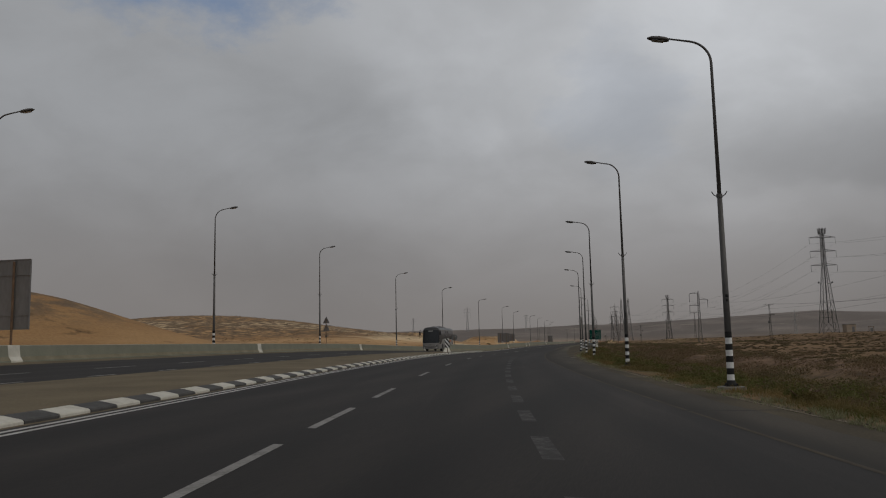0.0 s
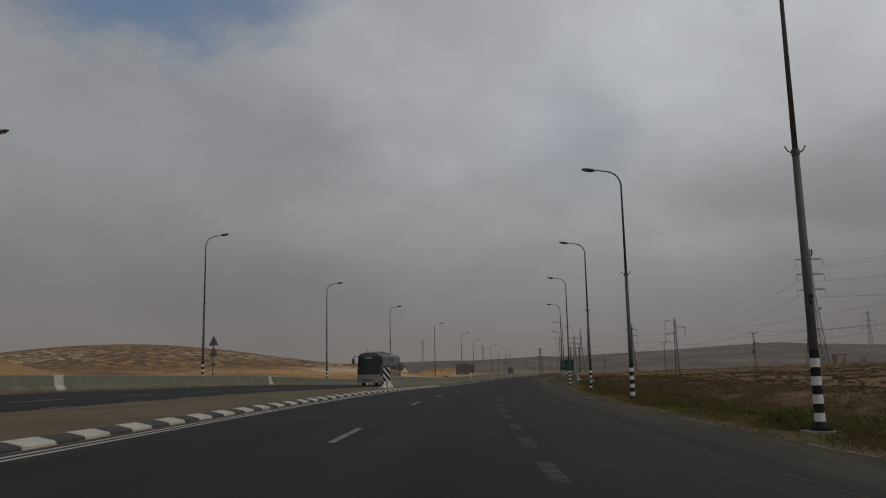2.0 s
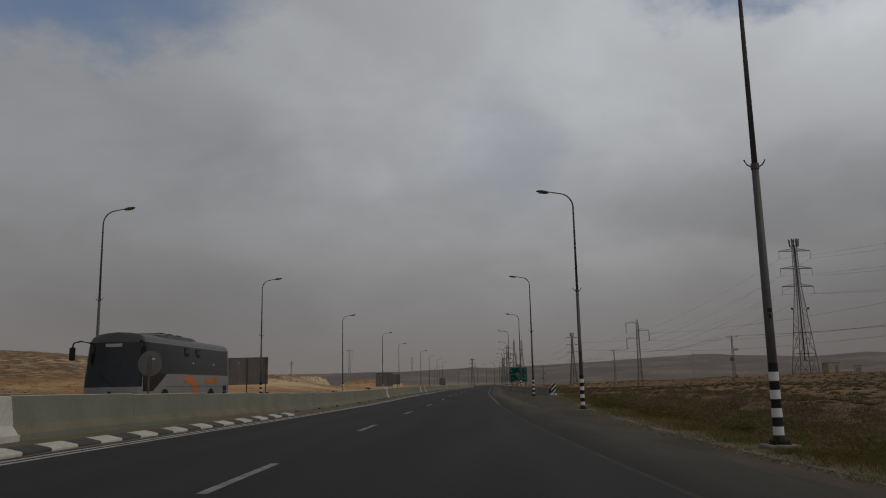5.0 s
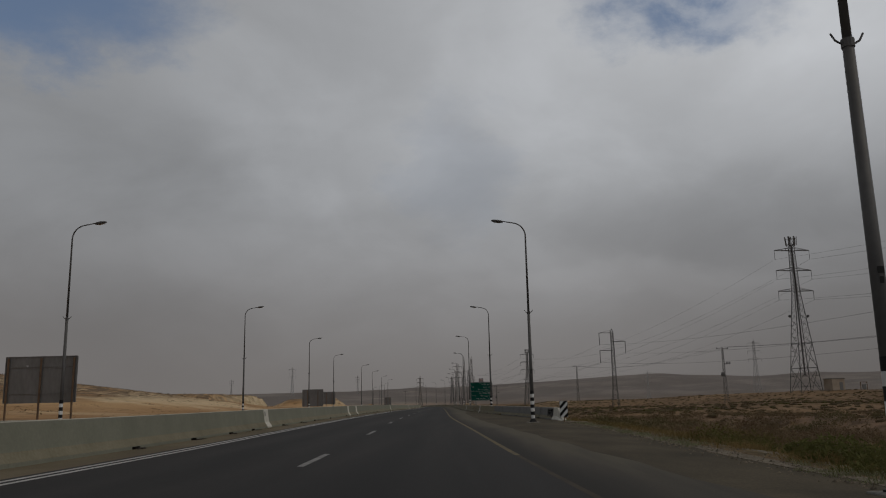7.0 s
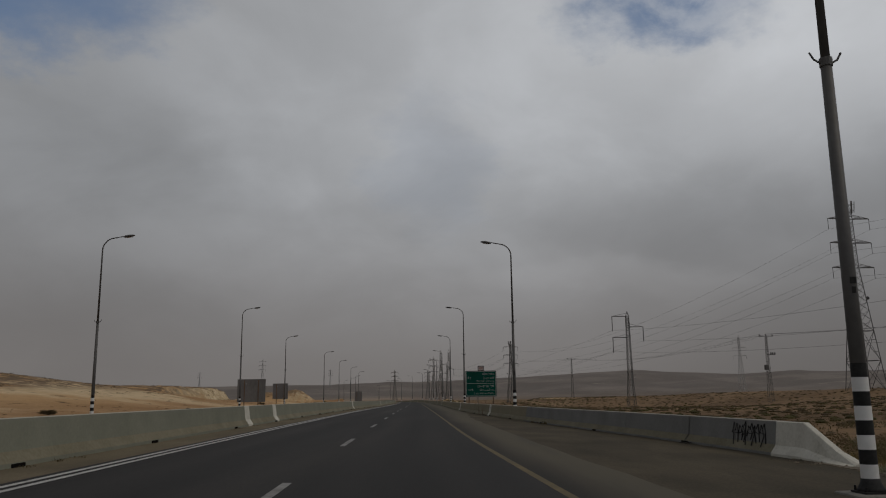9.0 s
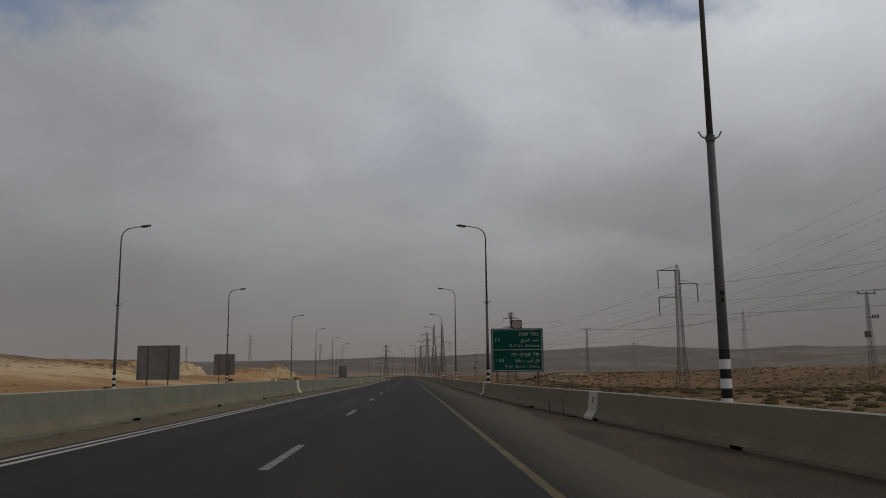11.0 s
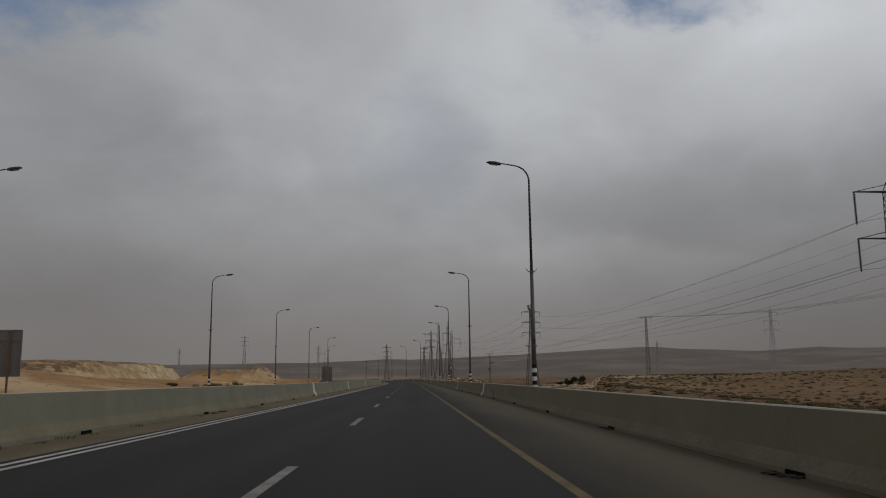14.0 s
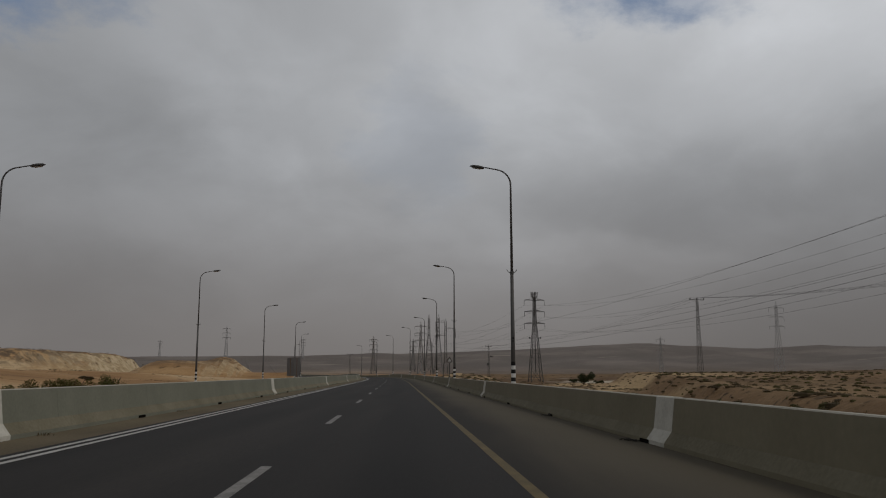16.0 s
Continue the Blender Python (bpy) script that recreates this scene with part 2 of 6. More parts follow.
M["rust_post"] = material("rusty_steel_post", (0.16, 0.1, 0.06), (0.09, 0.06, 0.045), (0.22, 0.14, 0.08), 3, 25, 0.8)
M["plinth"] = material("plinth_concrete", (0.2, 0.188, 0.165), (0.13, 0.122, 0.105), (0.28, 0.264, 0.235), 2, 18, 0.9, bump=0.01)
M["hole"] = material("painted_opening_shade", (0.012, 0.011, 0.01), None, None, 6, 30, 1.0, gloss=0.0)
M["litter"] = material("dark_wet_litter", (0.035, 0.03, 0.024), (0.015, 0.013, 0.011), (0.12, 0.1, 0.08), 6, 30, 0.9)
M["lens"] = material("lamp_lens", (0.3, 0.3, 0.3), None, None, 2, 12, 0.3)
M["wire"] = material("aluminium_wire", (0.1, 0.1, 0.1), None, None, 1, 5, 0.6, metal=0.5)
M["ceramic"] = material("dark_insulator", (0.05, 0.045, 0.045), None, None, 3, 12, 0.3)
M["hut_wall"] = material("plastered_hut_wall", (0.38, 0.31, 0.24), (0.3, 0.24, 0.19), (0.45, 0.38, 0.3), 0.5, 6, 0.9)
M["bus_grey"] = material("bus_grey_paint", (0.27, 0.255, 0.24), (0.23, 0.217, 0.204), (0.31, 0.293, 0.276), 0.4, 3, 0.3)
M["bus_dark"] = material("bus_dark_grey_paint", (0.06, 0.06, 0.062), None, None, 0.4, 3, 0.35, gloss=0.3)
M["bus_orange"] = material("bus_orange_decal", (0.62, 0.18, 0.02), (0.5, 0.13, 0.015), (0.68, 0.22, 0.03), 0.8, 6, 0.35)
M["bus_glass"] = material("tinted_bus_glass", (0.014, 0.016, 0.018), (0.01, 0.012, 0.013), (0.02, 0.023, 0.025), 0.5, 3, 0.08, gloss=0.3)
M["sage_post"] = material("dull_olive_paint", (0.2, 0.19, 0.125), None, None, 2, 12, 0.8)
M["worn_slab"] = material("dirty_white_slab", (0.24, 0.225, 0.19), (0.12, 0.11, 0.09), (0.38, 0.36, 0.31), 3.0, 11, 0.9, bump=0.01)
M["seal"] = material("crack_sealer", (0.024, 0.021, 0.018), (0.017, 0.015, 0.013), (0.034, 0.03, 0.025), 2, 15, 0.8, gloss=0.2)
M["rubber"] = material("tyre_rubber", (0.025, 0.025, 0.025), None, None, 3, 20, 0.85)
M["rim"] = material("painted_steel_rim", (0.3, 0.3, 0.3), None, None, 3, 20, 0.45, metal=0.5)
M["lamp_glass"] = material("headlamp_glass", (0.75, 0.75, 0.72), None, None, 3, 20, 0.15)


def dust_along(m, y0, y1, dusty):
    """Mixes a coat of blown dust into a pavement, more of it from y0 to y1."""
    nt = m.node_tree
    b = nt.nodes["Principled BSDF"]
    src = b.inputs["Base Color"].links[0].from_socket
    geo = nt.nodes.new("ShaderNodeNewGeometry")
    sp = nt.nodes.new("ShaderNodeSeparateXYZ")
    nt.links.new(geo.outputs["Position"], sp.inputs[0])
    rg = nt.nodes.new("ShaderNodeMapRange")
    rg.inputs[1].default_value, rg.inputs[2].default_value = y0, y1
    rg.inputs[3].default_value, rg.inputs[4].default_value = 0.0, 0.55
    nt.links.new(sp.outputs[1], rg.inputs[0])
    mp = nt.nodes.new("ShaderNodeMapping")
    mp.inputs["Scale"].default_value = (1.0, 0.08, 1.0)
    nt.links.new(geo.outputs["Position"], mp.inputs[0])
    n = nt.nodes.new("ShaderNodeTexNoise")
    n.inputs["Scale"].default_value, n.inputs["Detail"].default_value = 1.1, 5.0
    nt.links.new(mp.outputs[0], n.inputs["Vector"])
    ad = nt.nodes.new("ShaderNodeMath")
    ad.operation = "ADD"
    nt.links.new(n.outputs[0], ad.inputs[0])
    nt.links.new(rg.outputs[0], ad.inputs[1])
    st = nt.nodes.new("ShaderNodeMapRange")
    st.interpolation_type = "SMOOTHSTEP"
    st.inputs[1].default_value, st.inputs[2].default_value = 0.5, 0.95
    nt.links.new(ad.outputs[0], st.inputs[0])
    mx = nt.nodes.new("ShaderNodeMix")
    mx.data_type = "RGBA"
    mx.inputs[7].default_value = (*dusty, 1)
    nt.links.new(st.outputs[0], mx.inputs[0])
    nt.links.new(src, mx.inputs[6])
    nt.links.new(mx.outputs[2], b.inputs["Base Color"])


def wheel_tracks(m, first, pitch, amount):
    """Polished wheel tracks, dark oily middles of the lanes and a few large stains."""
    nt = m.node_tree
    b = nt.nodes["Principled BSDF"]
    src = b.inputs["Base Color"].links[0].from_socket
    uv = nt.nodes.new("ShaderNodeUVMap")
    uv.uv_map = "across_along"
    sp = nt.nodes.new("ShaderNodeSeparateXYZ")
    nt.links.new(uv.outputs[0], sp.inputs[0])

    def op(kind, a, c, d=None):
        n = nt.nodes.new("ShaderNodeMath")
        n.operation = kind
        for i, v in enumerate((a, c, d)):
            if v is None:
                continue
            if isinstance(v, (int, float)):
                n.inputs[i].default_value = v
            else:
                nt.links.new(v, n.inputs[i])
        return n.outputs[0]

    def streaks(scale, stretch, detail, lo, hi):
        mp = nt.nodes.new("ShaderNodeMapping")
        mp.inputs["Scale"].default_value = (1.0, stretch, 1.0)
        nt.links.new(uv.outputs[0], mp.inputs[0])
        n = nt.nodes.new("ShaderNodeTexNoise")
        n.inputs["Scale"].default_value, n.inputs["Detail"].default_value = scale, detail
        nt.links.new(mp.outputs[0], n.inputs["Vector"])
        r = nt.nodes.new("ShaderNodeMapRange")
        r.interpolation_type = "SMOOTHSTEP"
        r.inputs[1].default_value, r.inputs[2].default_value = lo, hi
        nt.links.new(n.outputs[0], r.inputs[0])
        return r.outputs[0]
    wave = op("COSINE", op("MULTIPLY", op("SUBTRACT", sp.outputs[0], first), 2 * math.pi / pitch), 0.0)
    level = op("MULTIPLY_ADD", op("MULTIPLY", wave, streaks(0.5, 0.03, 4.0, 0.25, 0.65)), amount, 1.0)
    level = op("MULTIPLY", level, op("MULTIPLY_ADD", streaks(0.35, 0.12, 5.0, 0.55, 0.72), -0.28, 1.0))
    level = op("MULTIPLY", level, op("MULTIPLY_ADD", streaks(1.6, 0.02, 4.0, 0.58, 0.75), 0.3, 1.0))
    # the newer, blacker strip down the middle of the inner lane
    u = op("DIVIDE", op("SUBTRACT", sp.outputs[0], 2.2), 1.5)
    level = op("MULTIPLY", level, op("MULTIPLY_ADD", op("POWER", 2.718, op("MULTIPLY", op("MULTIPLY", u, u), -1.0)), -0.26, 1.04))
    hs = nt.nodes.new("ShaderNodeHueSaturation")
    nt.links.new(level, hs.inputs["Value"])
    nt.links.new(src, hs.inputs["Color"])
    nt.links.new(hs.outputs[0], b.inputs["Base Color"])


def worn_in(m, sealed):
    """The running surface fades raggedly into the greyer shoulder over its first part."""
    nt = m.node_tree
    b = nt.nodes["Principled BSDF"]
    src = b.inputs["Base Color"].links[0].from_socket
    uv = nt.nodes.new("ShaderNodeUVMap")
    uv.uv_map = "share"
    sp = nt.nodes.new("ShaderNodeSeparateXYZ")
    nt.links.new(uv.outputs[0], sp.inputs[0])
    geo = nt.nodes.new("ShaderNodeNewGeometry")
    mp = nt.nodes.new("ShaderNodeMapping")
    mp.inputs["Scale"].default_value = (1.0, 0.12, 1.0)
    nt.links.new(geo.outputs["Position"], mp.inputs[0])
    n = nt.nodes.new("ShaderNodeTexNoise")
    n.inputs["Scale"].default_value, n.inputs["Detail"].default_value = 0.8, 5.0
    nt.links.new(mp.outputs[0], n.inputs["Vector"])
    ad = nt.nodes.new("ShaderNodeMath")
    ad.operation = "MULTIPLY_ADD"
    ad.inputs[1].default_value = 0.5
    nt.links.new(n.outputs[0], ad.inputs[0])
    nt.links.new(sp.outputs[0], ad.inputs[2])
    st = nt.nodes.new("ShaderNodeMapRange")
    st.interpolation_type = "SMOOTHSTEP"
    st.inputs[1].default_value, st.inputs[2].default_value = 0.2, 0.95
    nt.links.new(ad.outputs[0], st.inputs[0])
    mx = nt.nodes.new("ShaderNodeMix")
    mx.data_type = "RGBA"
    mx.inputs[6].default_value = (*sealed, 1)
    nt.links.new(st.outputs[0], mx.inputs[0])
    nt.links.new(src, mx.inputs[7])
    nt.links.new(mx.outputs[2], b.inputs["Base Color"])


wheel_tracks(M["asphalt"], 0.95, 1.82, 0.2)
dust_along(M["old_asphalt"], 115.0, 232.0, (0.105, 0.09, 0.064))
worn_in(M["old_asphalt"], (0.027, 0.0235, 0.02))


def leaf_material(name, dark, light, patch=None, size=0.12, thin_leaf=0.35):
    """Leaves that differ a little one by one, and from patch to patch over a few metres."""
    m = bpy.data.materials.new(name)
    m.use_nodes = True
    nt = m.node_tree
    b = nt.nodes["Principled BSDF"]
    b.inputs["Roughness"].default_value = 0.9
    b.inputs["Specular IOR Level"].default_value = 0.15
    g = nt.nodes.new("ShaderNodeNewGeometry")
    r = nt.nodes.new("ShaderNodeValToRGB")
    r.color_ramp.elements[0].color, r.color_ramp.elements[1].color = (*dark, 1), (*light, 1)
    nt.links.new(g.outputs["Random Per Island"], r.inputs[0])
    col = r.outputs[0]
    if patch:
        n = nt.nodes.new("ShaderNodeTexNoise")
        n.inputs["Scale"].default_value, n.inputs["Detail"].default_value = size, 4.0
        nt.links.new(g.outputs["Position"], n.inputs["Vector"])
        f = nt.nodes.new("ShaderNodeMapRange")
        f.interpolation_type = "SMOOTHSTEP"
        f.inputs[1].default_value, f.inputs[2].default_value = 0.44, 0.6
        nt.links.new(n.outputs[0], f.inputs[0])
        mx = nt.nodes.new("ShaderNodeMix")
        mx.data_type = "RGBA"
        mx.inputs[7].default_value = (*patch, 1)
        nt.links.new(f.outputs[0], mx.inputs[0])
        nt.links.new(col, mx.inputs[6])
        col = mx.outputs[2]
    nt.links.new(col, b.inputs["Base Color"])
    tr = nt.nodes.new("ShaderNodeBsdfTranslucent")
    nt.links.new(col, tr.inputs["Color"])
    mix = nt.nodes.new("ShaderNodeMixShader")
    mix.inputs[0].default_value = thin_leaf
    nt.links.new(b.outputs[0], mix.inputs[1])
    nt.links.new(tr.outputs[0], mix.inputs[2])
    nt.links.new(mix.outputs[0], nt.nodes["Material Output"].inputs["Surface"])
    return m


M["dry_grass"] = leaf_material("dry_grass", (0.2, 0.138, 0.06), (0.27, 0.19, 0.085), (0.15, 0.122, 0.05), 0.1)
M["green_grass"] = leaf_material("green_weeds", (0.1, 0.108, 0.034), (0.15, 0.148, 0.052), (0.155, 0.118, 0.05), 0.2)
M["scrub"] = leaf_material("desert_scrub", (0.072, 0.056, 0.031), (0.15, 0.112, 0.062))
M["brown_scrub"] = leaf_material("brown_thistle", (0.15, 0.104, 0.064), (0.23, 0.163, 0.1), (0.14, 0.118, 0.06), 0.13)
M["stones"] = leaf_material("loose_stones", (0.07, 0.06, 0.045), (0.24, 0.2, 0.15), thin_leaf=0.0)
M["sage"] = leaf_material("sage_weeds", (0.13, 0.14, 0.07), (0.3, 0.3, 0.18))
M["green_scrub"] = leaf_material("olive_green_scrub", (0.078, 0.07, 0.03), (0.135, 0.118, 0.05))
M["bush"] = leaf_material("dark_bush_leaves", (0.022, 0.03, 0.014), (0.06, 0.07, 0.03))

# ---------------------------------------------------------------- the line of the road
LINE = [(-200, 95), (-40, 11.5), (-20, 5), (0, -0.9), (20, -5.8), (31, -8.3), (41, -10.5), (59, -14.1), (75, -16.9), (90, -19.4), (105, -21.4), (122, -23.4),
        (145, -25.3), (165, -26.6), (179, -27.4), (210, -29.3), (260, -32.0), (320, -35.15), (340, -36.3), (440, -42.1), (490, -45.4), (519, -49.0), (566, -56.6), (600, -63.2), (650, -74.5), (720, -92.0), (5000, -1250.0)]
GRADE = [(-200, -0.26), (25, -0.26), (50, -0.3), (80, -0.25), (100, -0.26), (140, -0.38), (165, -0.34), (185, -0.2), (230, -0.06), (260, 0.0), (330, 0.0), (480, 0.0), (545, 0.25), (620, -0.3), (5000, -0.3)]
YS = np.arange(-260.0, 5000.0, 1.0)


def smooth(points, sigma):
    v = np.interp(YS, [p[0] for p in points], [p[1] for p in points])
    k = np.exp(-0.5 * (np.arange(-3 * sigma, 3 * sigma + 1) / sigma) ** 2)
    pad = np.concatenate([np.full(3 * sigma, v[0]), v, np.full(3 * sigma, v[-1])])
    return np.convolve(pad, k / k.sum(), "valid")


LINE_S, GRADE_S = smooth(LINE, 6), smooth(GRADE, 9)
EDGE = smooth([(-200, 10.1), (50, 10.1), (66, 9.9), (80, 9.65), (110, 9.6), (140, 9.8), (167, 10.3), (190, 11.2), (206, 11.4), (231, 8.9), (262, 7.1), (300, 6.65), (5000, 6.6)], 4)
TARMAC = smooth([(-200, 9.3), (100, 9.0), (121, 8.6), (165, 7.2), (197, 5.9), (240, 5.8), (258, 6.8), (300, 6.65), (5000, 6.6)], 5)
YELLOW = smooth([(-200, 7.3), (35, 7.3), (50, 7.15), (70, 6.75), (95, 6.3), (110, 6.1), (125, 5.85), (155, 5.07), (165, 4.85), (195, 4.2), (212, 3.9), (276, 3.65), (315, 3.4), (5000, 3.4)], 6)
DASH = smooth([(-200, 0), (46, 0), (58, -0.15), (72, -0.22), (92, -0.22), (104, -0.25), (125, -0.1), (150, 0.05), (165, 0.12), (178, 0.1), (195, -0.08), (209, 0.0), (265, 0.08), (282, 0.0), (308, 0.17), (323, 0.1), (350, 0.18), (5000, 0.15)], 4)
LEFT = smooth([(-200, -4.3), (34, -4.35), (60, -4.6), (92, -4.55), (108, -4.85), (120, -4.8), (140, -4.3), (165, -3.95), (200, -3.95), (290, -3.7), (320, -3.55), (5000, -3.55)], 5)
OUTER = smooth([(-200, -22.5), (137, -22.5), (240, -19.4), (300, -19.0), (5000, -18.8)], 8)
TOE = smooth([(-200, -6.15), (125, -6.15), (140, -5.8), (154, -5.5), (166, -5.4), (260, -5.4), (320, -5.0), (5000, -5.0)], 8)


def at(table, y):
    return np.interp(y, YS, table)


BANK = smooth([(-200, 0.025), (280, 0.025), (340, 0.013), (5000, 0.013)], 9)
FALL = smooth([(-200, 0.045), (120, 0.045), (165, 0.0), (5000, 0.0)], 9)
FAR_BANK = smooth([(-200, 0.04), (135, 0.04), (190, -0.03), (5000, -0.03)], 10)


def line(y):
    return at(LINE_S, y)


def surf(d, y):
    """Height of the paved corridor, d metres to the right of the lane line."""
    d = np.asarray(d, float)
    z = at(GRADE_S, y) - at(BANK, y) * np.maximum(d, -6.5)
    u = d - 6.0
    z = z - at(FALL, y) * 0.5 * (u + np.sqrt(u * u + 0.3))
    return z + np.where(d < -6.5, at(FAR_BANK, y) * (-6.5 - d), 0.0)


def place(d, y, dz=0.0):
    return Vector((line(y) + d, y, float(surf(d, y)) + dz))


def turn(y):
    """Angle of the road about z: 0 where it runs along +y."""
    return math.atan2(-(line(y + 2) - line(y - 2)), 4.0)


# ---------------------------------------------------------------- building helpers
def mesh_of(bm, name):
    me = bpy.data.meshes.new(name)
    bm.normal_update()
    bm.to_mesh(me)
    bm.free()
    return me


def part(name, bm, mat, parent=None, label="", smooth_faces=False, m=None):
    me = mesh_of(bm, name) if isinstance(bm, bmesh.types.BMesh) else bm
    if mat is not None and not me.materials:
        me.materials.append(M[mat])
    if smooth_faces:
        for p in me.polygons:
            p.use_smooth = True
    ob = new(name, me)
    if m is not None:
        ob.matrix_basis = m
    if parent is not None:
        ob.parent = parent
    if label:
        ob["label"] = label
    return ob


def thing(name, m, label, category, group=""):
    ob = new(name)
    ob.empty_display_size = 0.2
    ob.matrix_basis = m
    return tagged(ob, label, category, group)


def box(bm, c, s, m=None, bevel=0.0):
    r = bmesh.ops.create_cube(bm, size=1.0)
    t = Matrix.Translation(c) @ Matrix.Diagonal((*s, 1))
    bmesh.ops.transform(bm, matrix=(m @ t) if m else t, verts=r["verts"])
    if bevel:
        edges = list({e for v in r["verts"] for e in v.link_edges})
        bmesh.ops.bevel(bm, geom=edges, offset=bevel, segments=2, affect="EDGES", profile=0.5)
    return bm


def bx(c, s, m=None, bevel=0.0):
    return box(bmesh.new(), c, s, m, bevel)


def tube(bm, points, radii, n=8, caps=True):
    """A tube through points with a radius at each."""
    rings = []
    pts = [Vector(p) for p in points]
    for i, p in enumerate(pts):
        t = (pts[min(i + 1, len(pts) - 1)] - pts[max(i - 1, 0)]).normalized()
        side = t.cross(Vector((0, 1, 0.02)) if abs(t.y) < 0.9 else Vector((1, 0, 0.02))).normalized()
        other = t.cross(side)
        r = radii[i] if isinstance(radii, (list, tuple)) else radii
        rings.append([bm.verts.new(p + (side * math.cos(a) + other * math.sin(a)) * r) for a in (2 * math.pi * k / n for k in range(n))])
    for a, b in zip(rings, rings[1:]):
        for k in range(n):
            bm.faces.new((a[k], a[(k + 1) % n], b[(k + 1) % n], b[k]))
    if caps:
        bm.faces.new(rings[0][::-1])
        bm.faces.new(rings[-1])
    return bm


def prism(bm, outline, y0, y1, m=None):
    """Outline in x and z drawn along y."""
    a = [bm.verts.new((x, y0, z)) for x, z in outline]
    b = [bm.verts.new((x, y1, z)) for x, z in outline]
    n = len(outline)
    for k in range(n):
        bm.faces.new((a[k], a[(k + 1) % n], b[(k + 1) % n], b[k]))
    bm.faces.new(a[::-1])
    bm.faces.new(b)
    if m:
        bmesh.ops.transform(bm, matrix=m, verts=a + b)
    return bm


def lift(y):
    """The dirt under the start of the median barrier stands above the road."""
    t = min(1.0, max(0.0, (y - 125) / 35.0))
    return 0.22 * (1 - t * t * (3 - 2 * t))


def sheet(name, stations, left, right, dz, mat, across=4, skirt=True):
    """A strip of the road between two offsets from the lane line."""
    verts, faces = [], []
    n = across + 1
    for y in stations:
        l, r = left(y), right(y)
        for k in range(n):
            d = l + (r - l) * k / across
            verts.append((line(y) + d, y, float(surf(d, y)) + (dz(k / across, y) if callable(dz) else dz)))
    for i in range(len(stations) - 1):
        for k in range(across):
            p = i * n + k
            faces.append((p, p + 1, p + n + 1, p + n))
    if dz and skirt:
        # edges go down into what lies below
        base = len(verts)
        for i in range(len(stations)):
            for p in (i * n, i * n + across):
                x, y, z = verts[p]
                verts.append((x, y, z - (0.3 if callable(dz) else dz + 0.01)))
        for i in range(len(stations) - 1):
            for side, k in ((0, 0), (1, across)):
                faces.append((i * n + k, (i + 1) * n + k, base + 2 * (i + 1) + side, base + 2 * i + side))
    me = bpy.data.meshes.new(name)
    me.from_pydata(verts, [], faces)
    me.materials.append(M[mat])
    me.update()
    across_m = np.array([v[0] - float(line(v[1])) for v in verts])
    loops = np.zeros(len(me.loops), int)
    me.loops.foreach_get("vertex_index", loops)
    uv = me.uv_layers.new(name="across_along")
    uv.data.foreach_set("uv", np.stack([across_m[loops], np.array([v[1] for v in verts])[loops]], 1).astype(np.float32).ravel())
    share = np.array([(i % n) / across if i < n * len(stations) else 0.0 for i in range(len(verts))])
    uv = me.uv_layers.new(name="share")
    uv.data.foreach_set("uv", np.stack([share[loops], np.array([v[1] for v in verts])[loops]], 1).astype(np.float32).ravel())
    return new(name, me)


def stations(a, b, near=2.0):
    out, y = [], a
    while y < b:
        out.append(y)
        y += near if y < 420 else (8.0 if y < 900 else 40.0)
    return out + [b]


# ---------------------------------------------------------------- ground
def bumpy(x, y, scale, seed):
    return noise.noise(Vector((x * scale, y * scale, seed)))


def ridge_height(az):
    return float(np.interp(az, [-60, -30, -16, -13, -10, -6.7, -5, -3.6, 0, 5, 8.7, 11.5, 12.7, 14, 16.3, 18.6, 20.1, 22.3, 24.2, 26, 32, 40, 60],
                           [24, 26, 28, 29.5, 29.5, 32, 34, 33, 35.5, 40.5, 45.5, 48.5, 48, 44.5, 42.0, 37.8, 39.8, 43.0, 39.5, 38.8, 40, 36, 34]))


def hump(x, y, cx, cy, sx, sy, h):
    return h * math.exp(-((x - cx) / sx) ** 2 - ((y - cy) / sy) ** 2)


def step(a, b, v):
    t = min(1.0, max(0.0, (v - a) / (b - a)))
    return t * t * (3 - 2 * t)


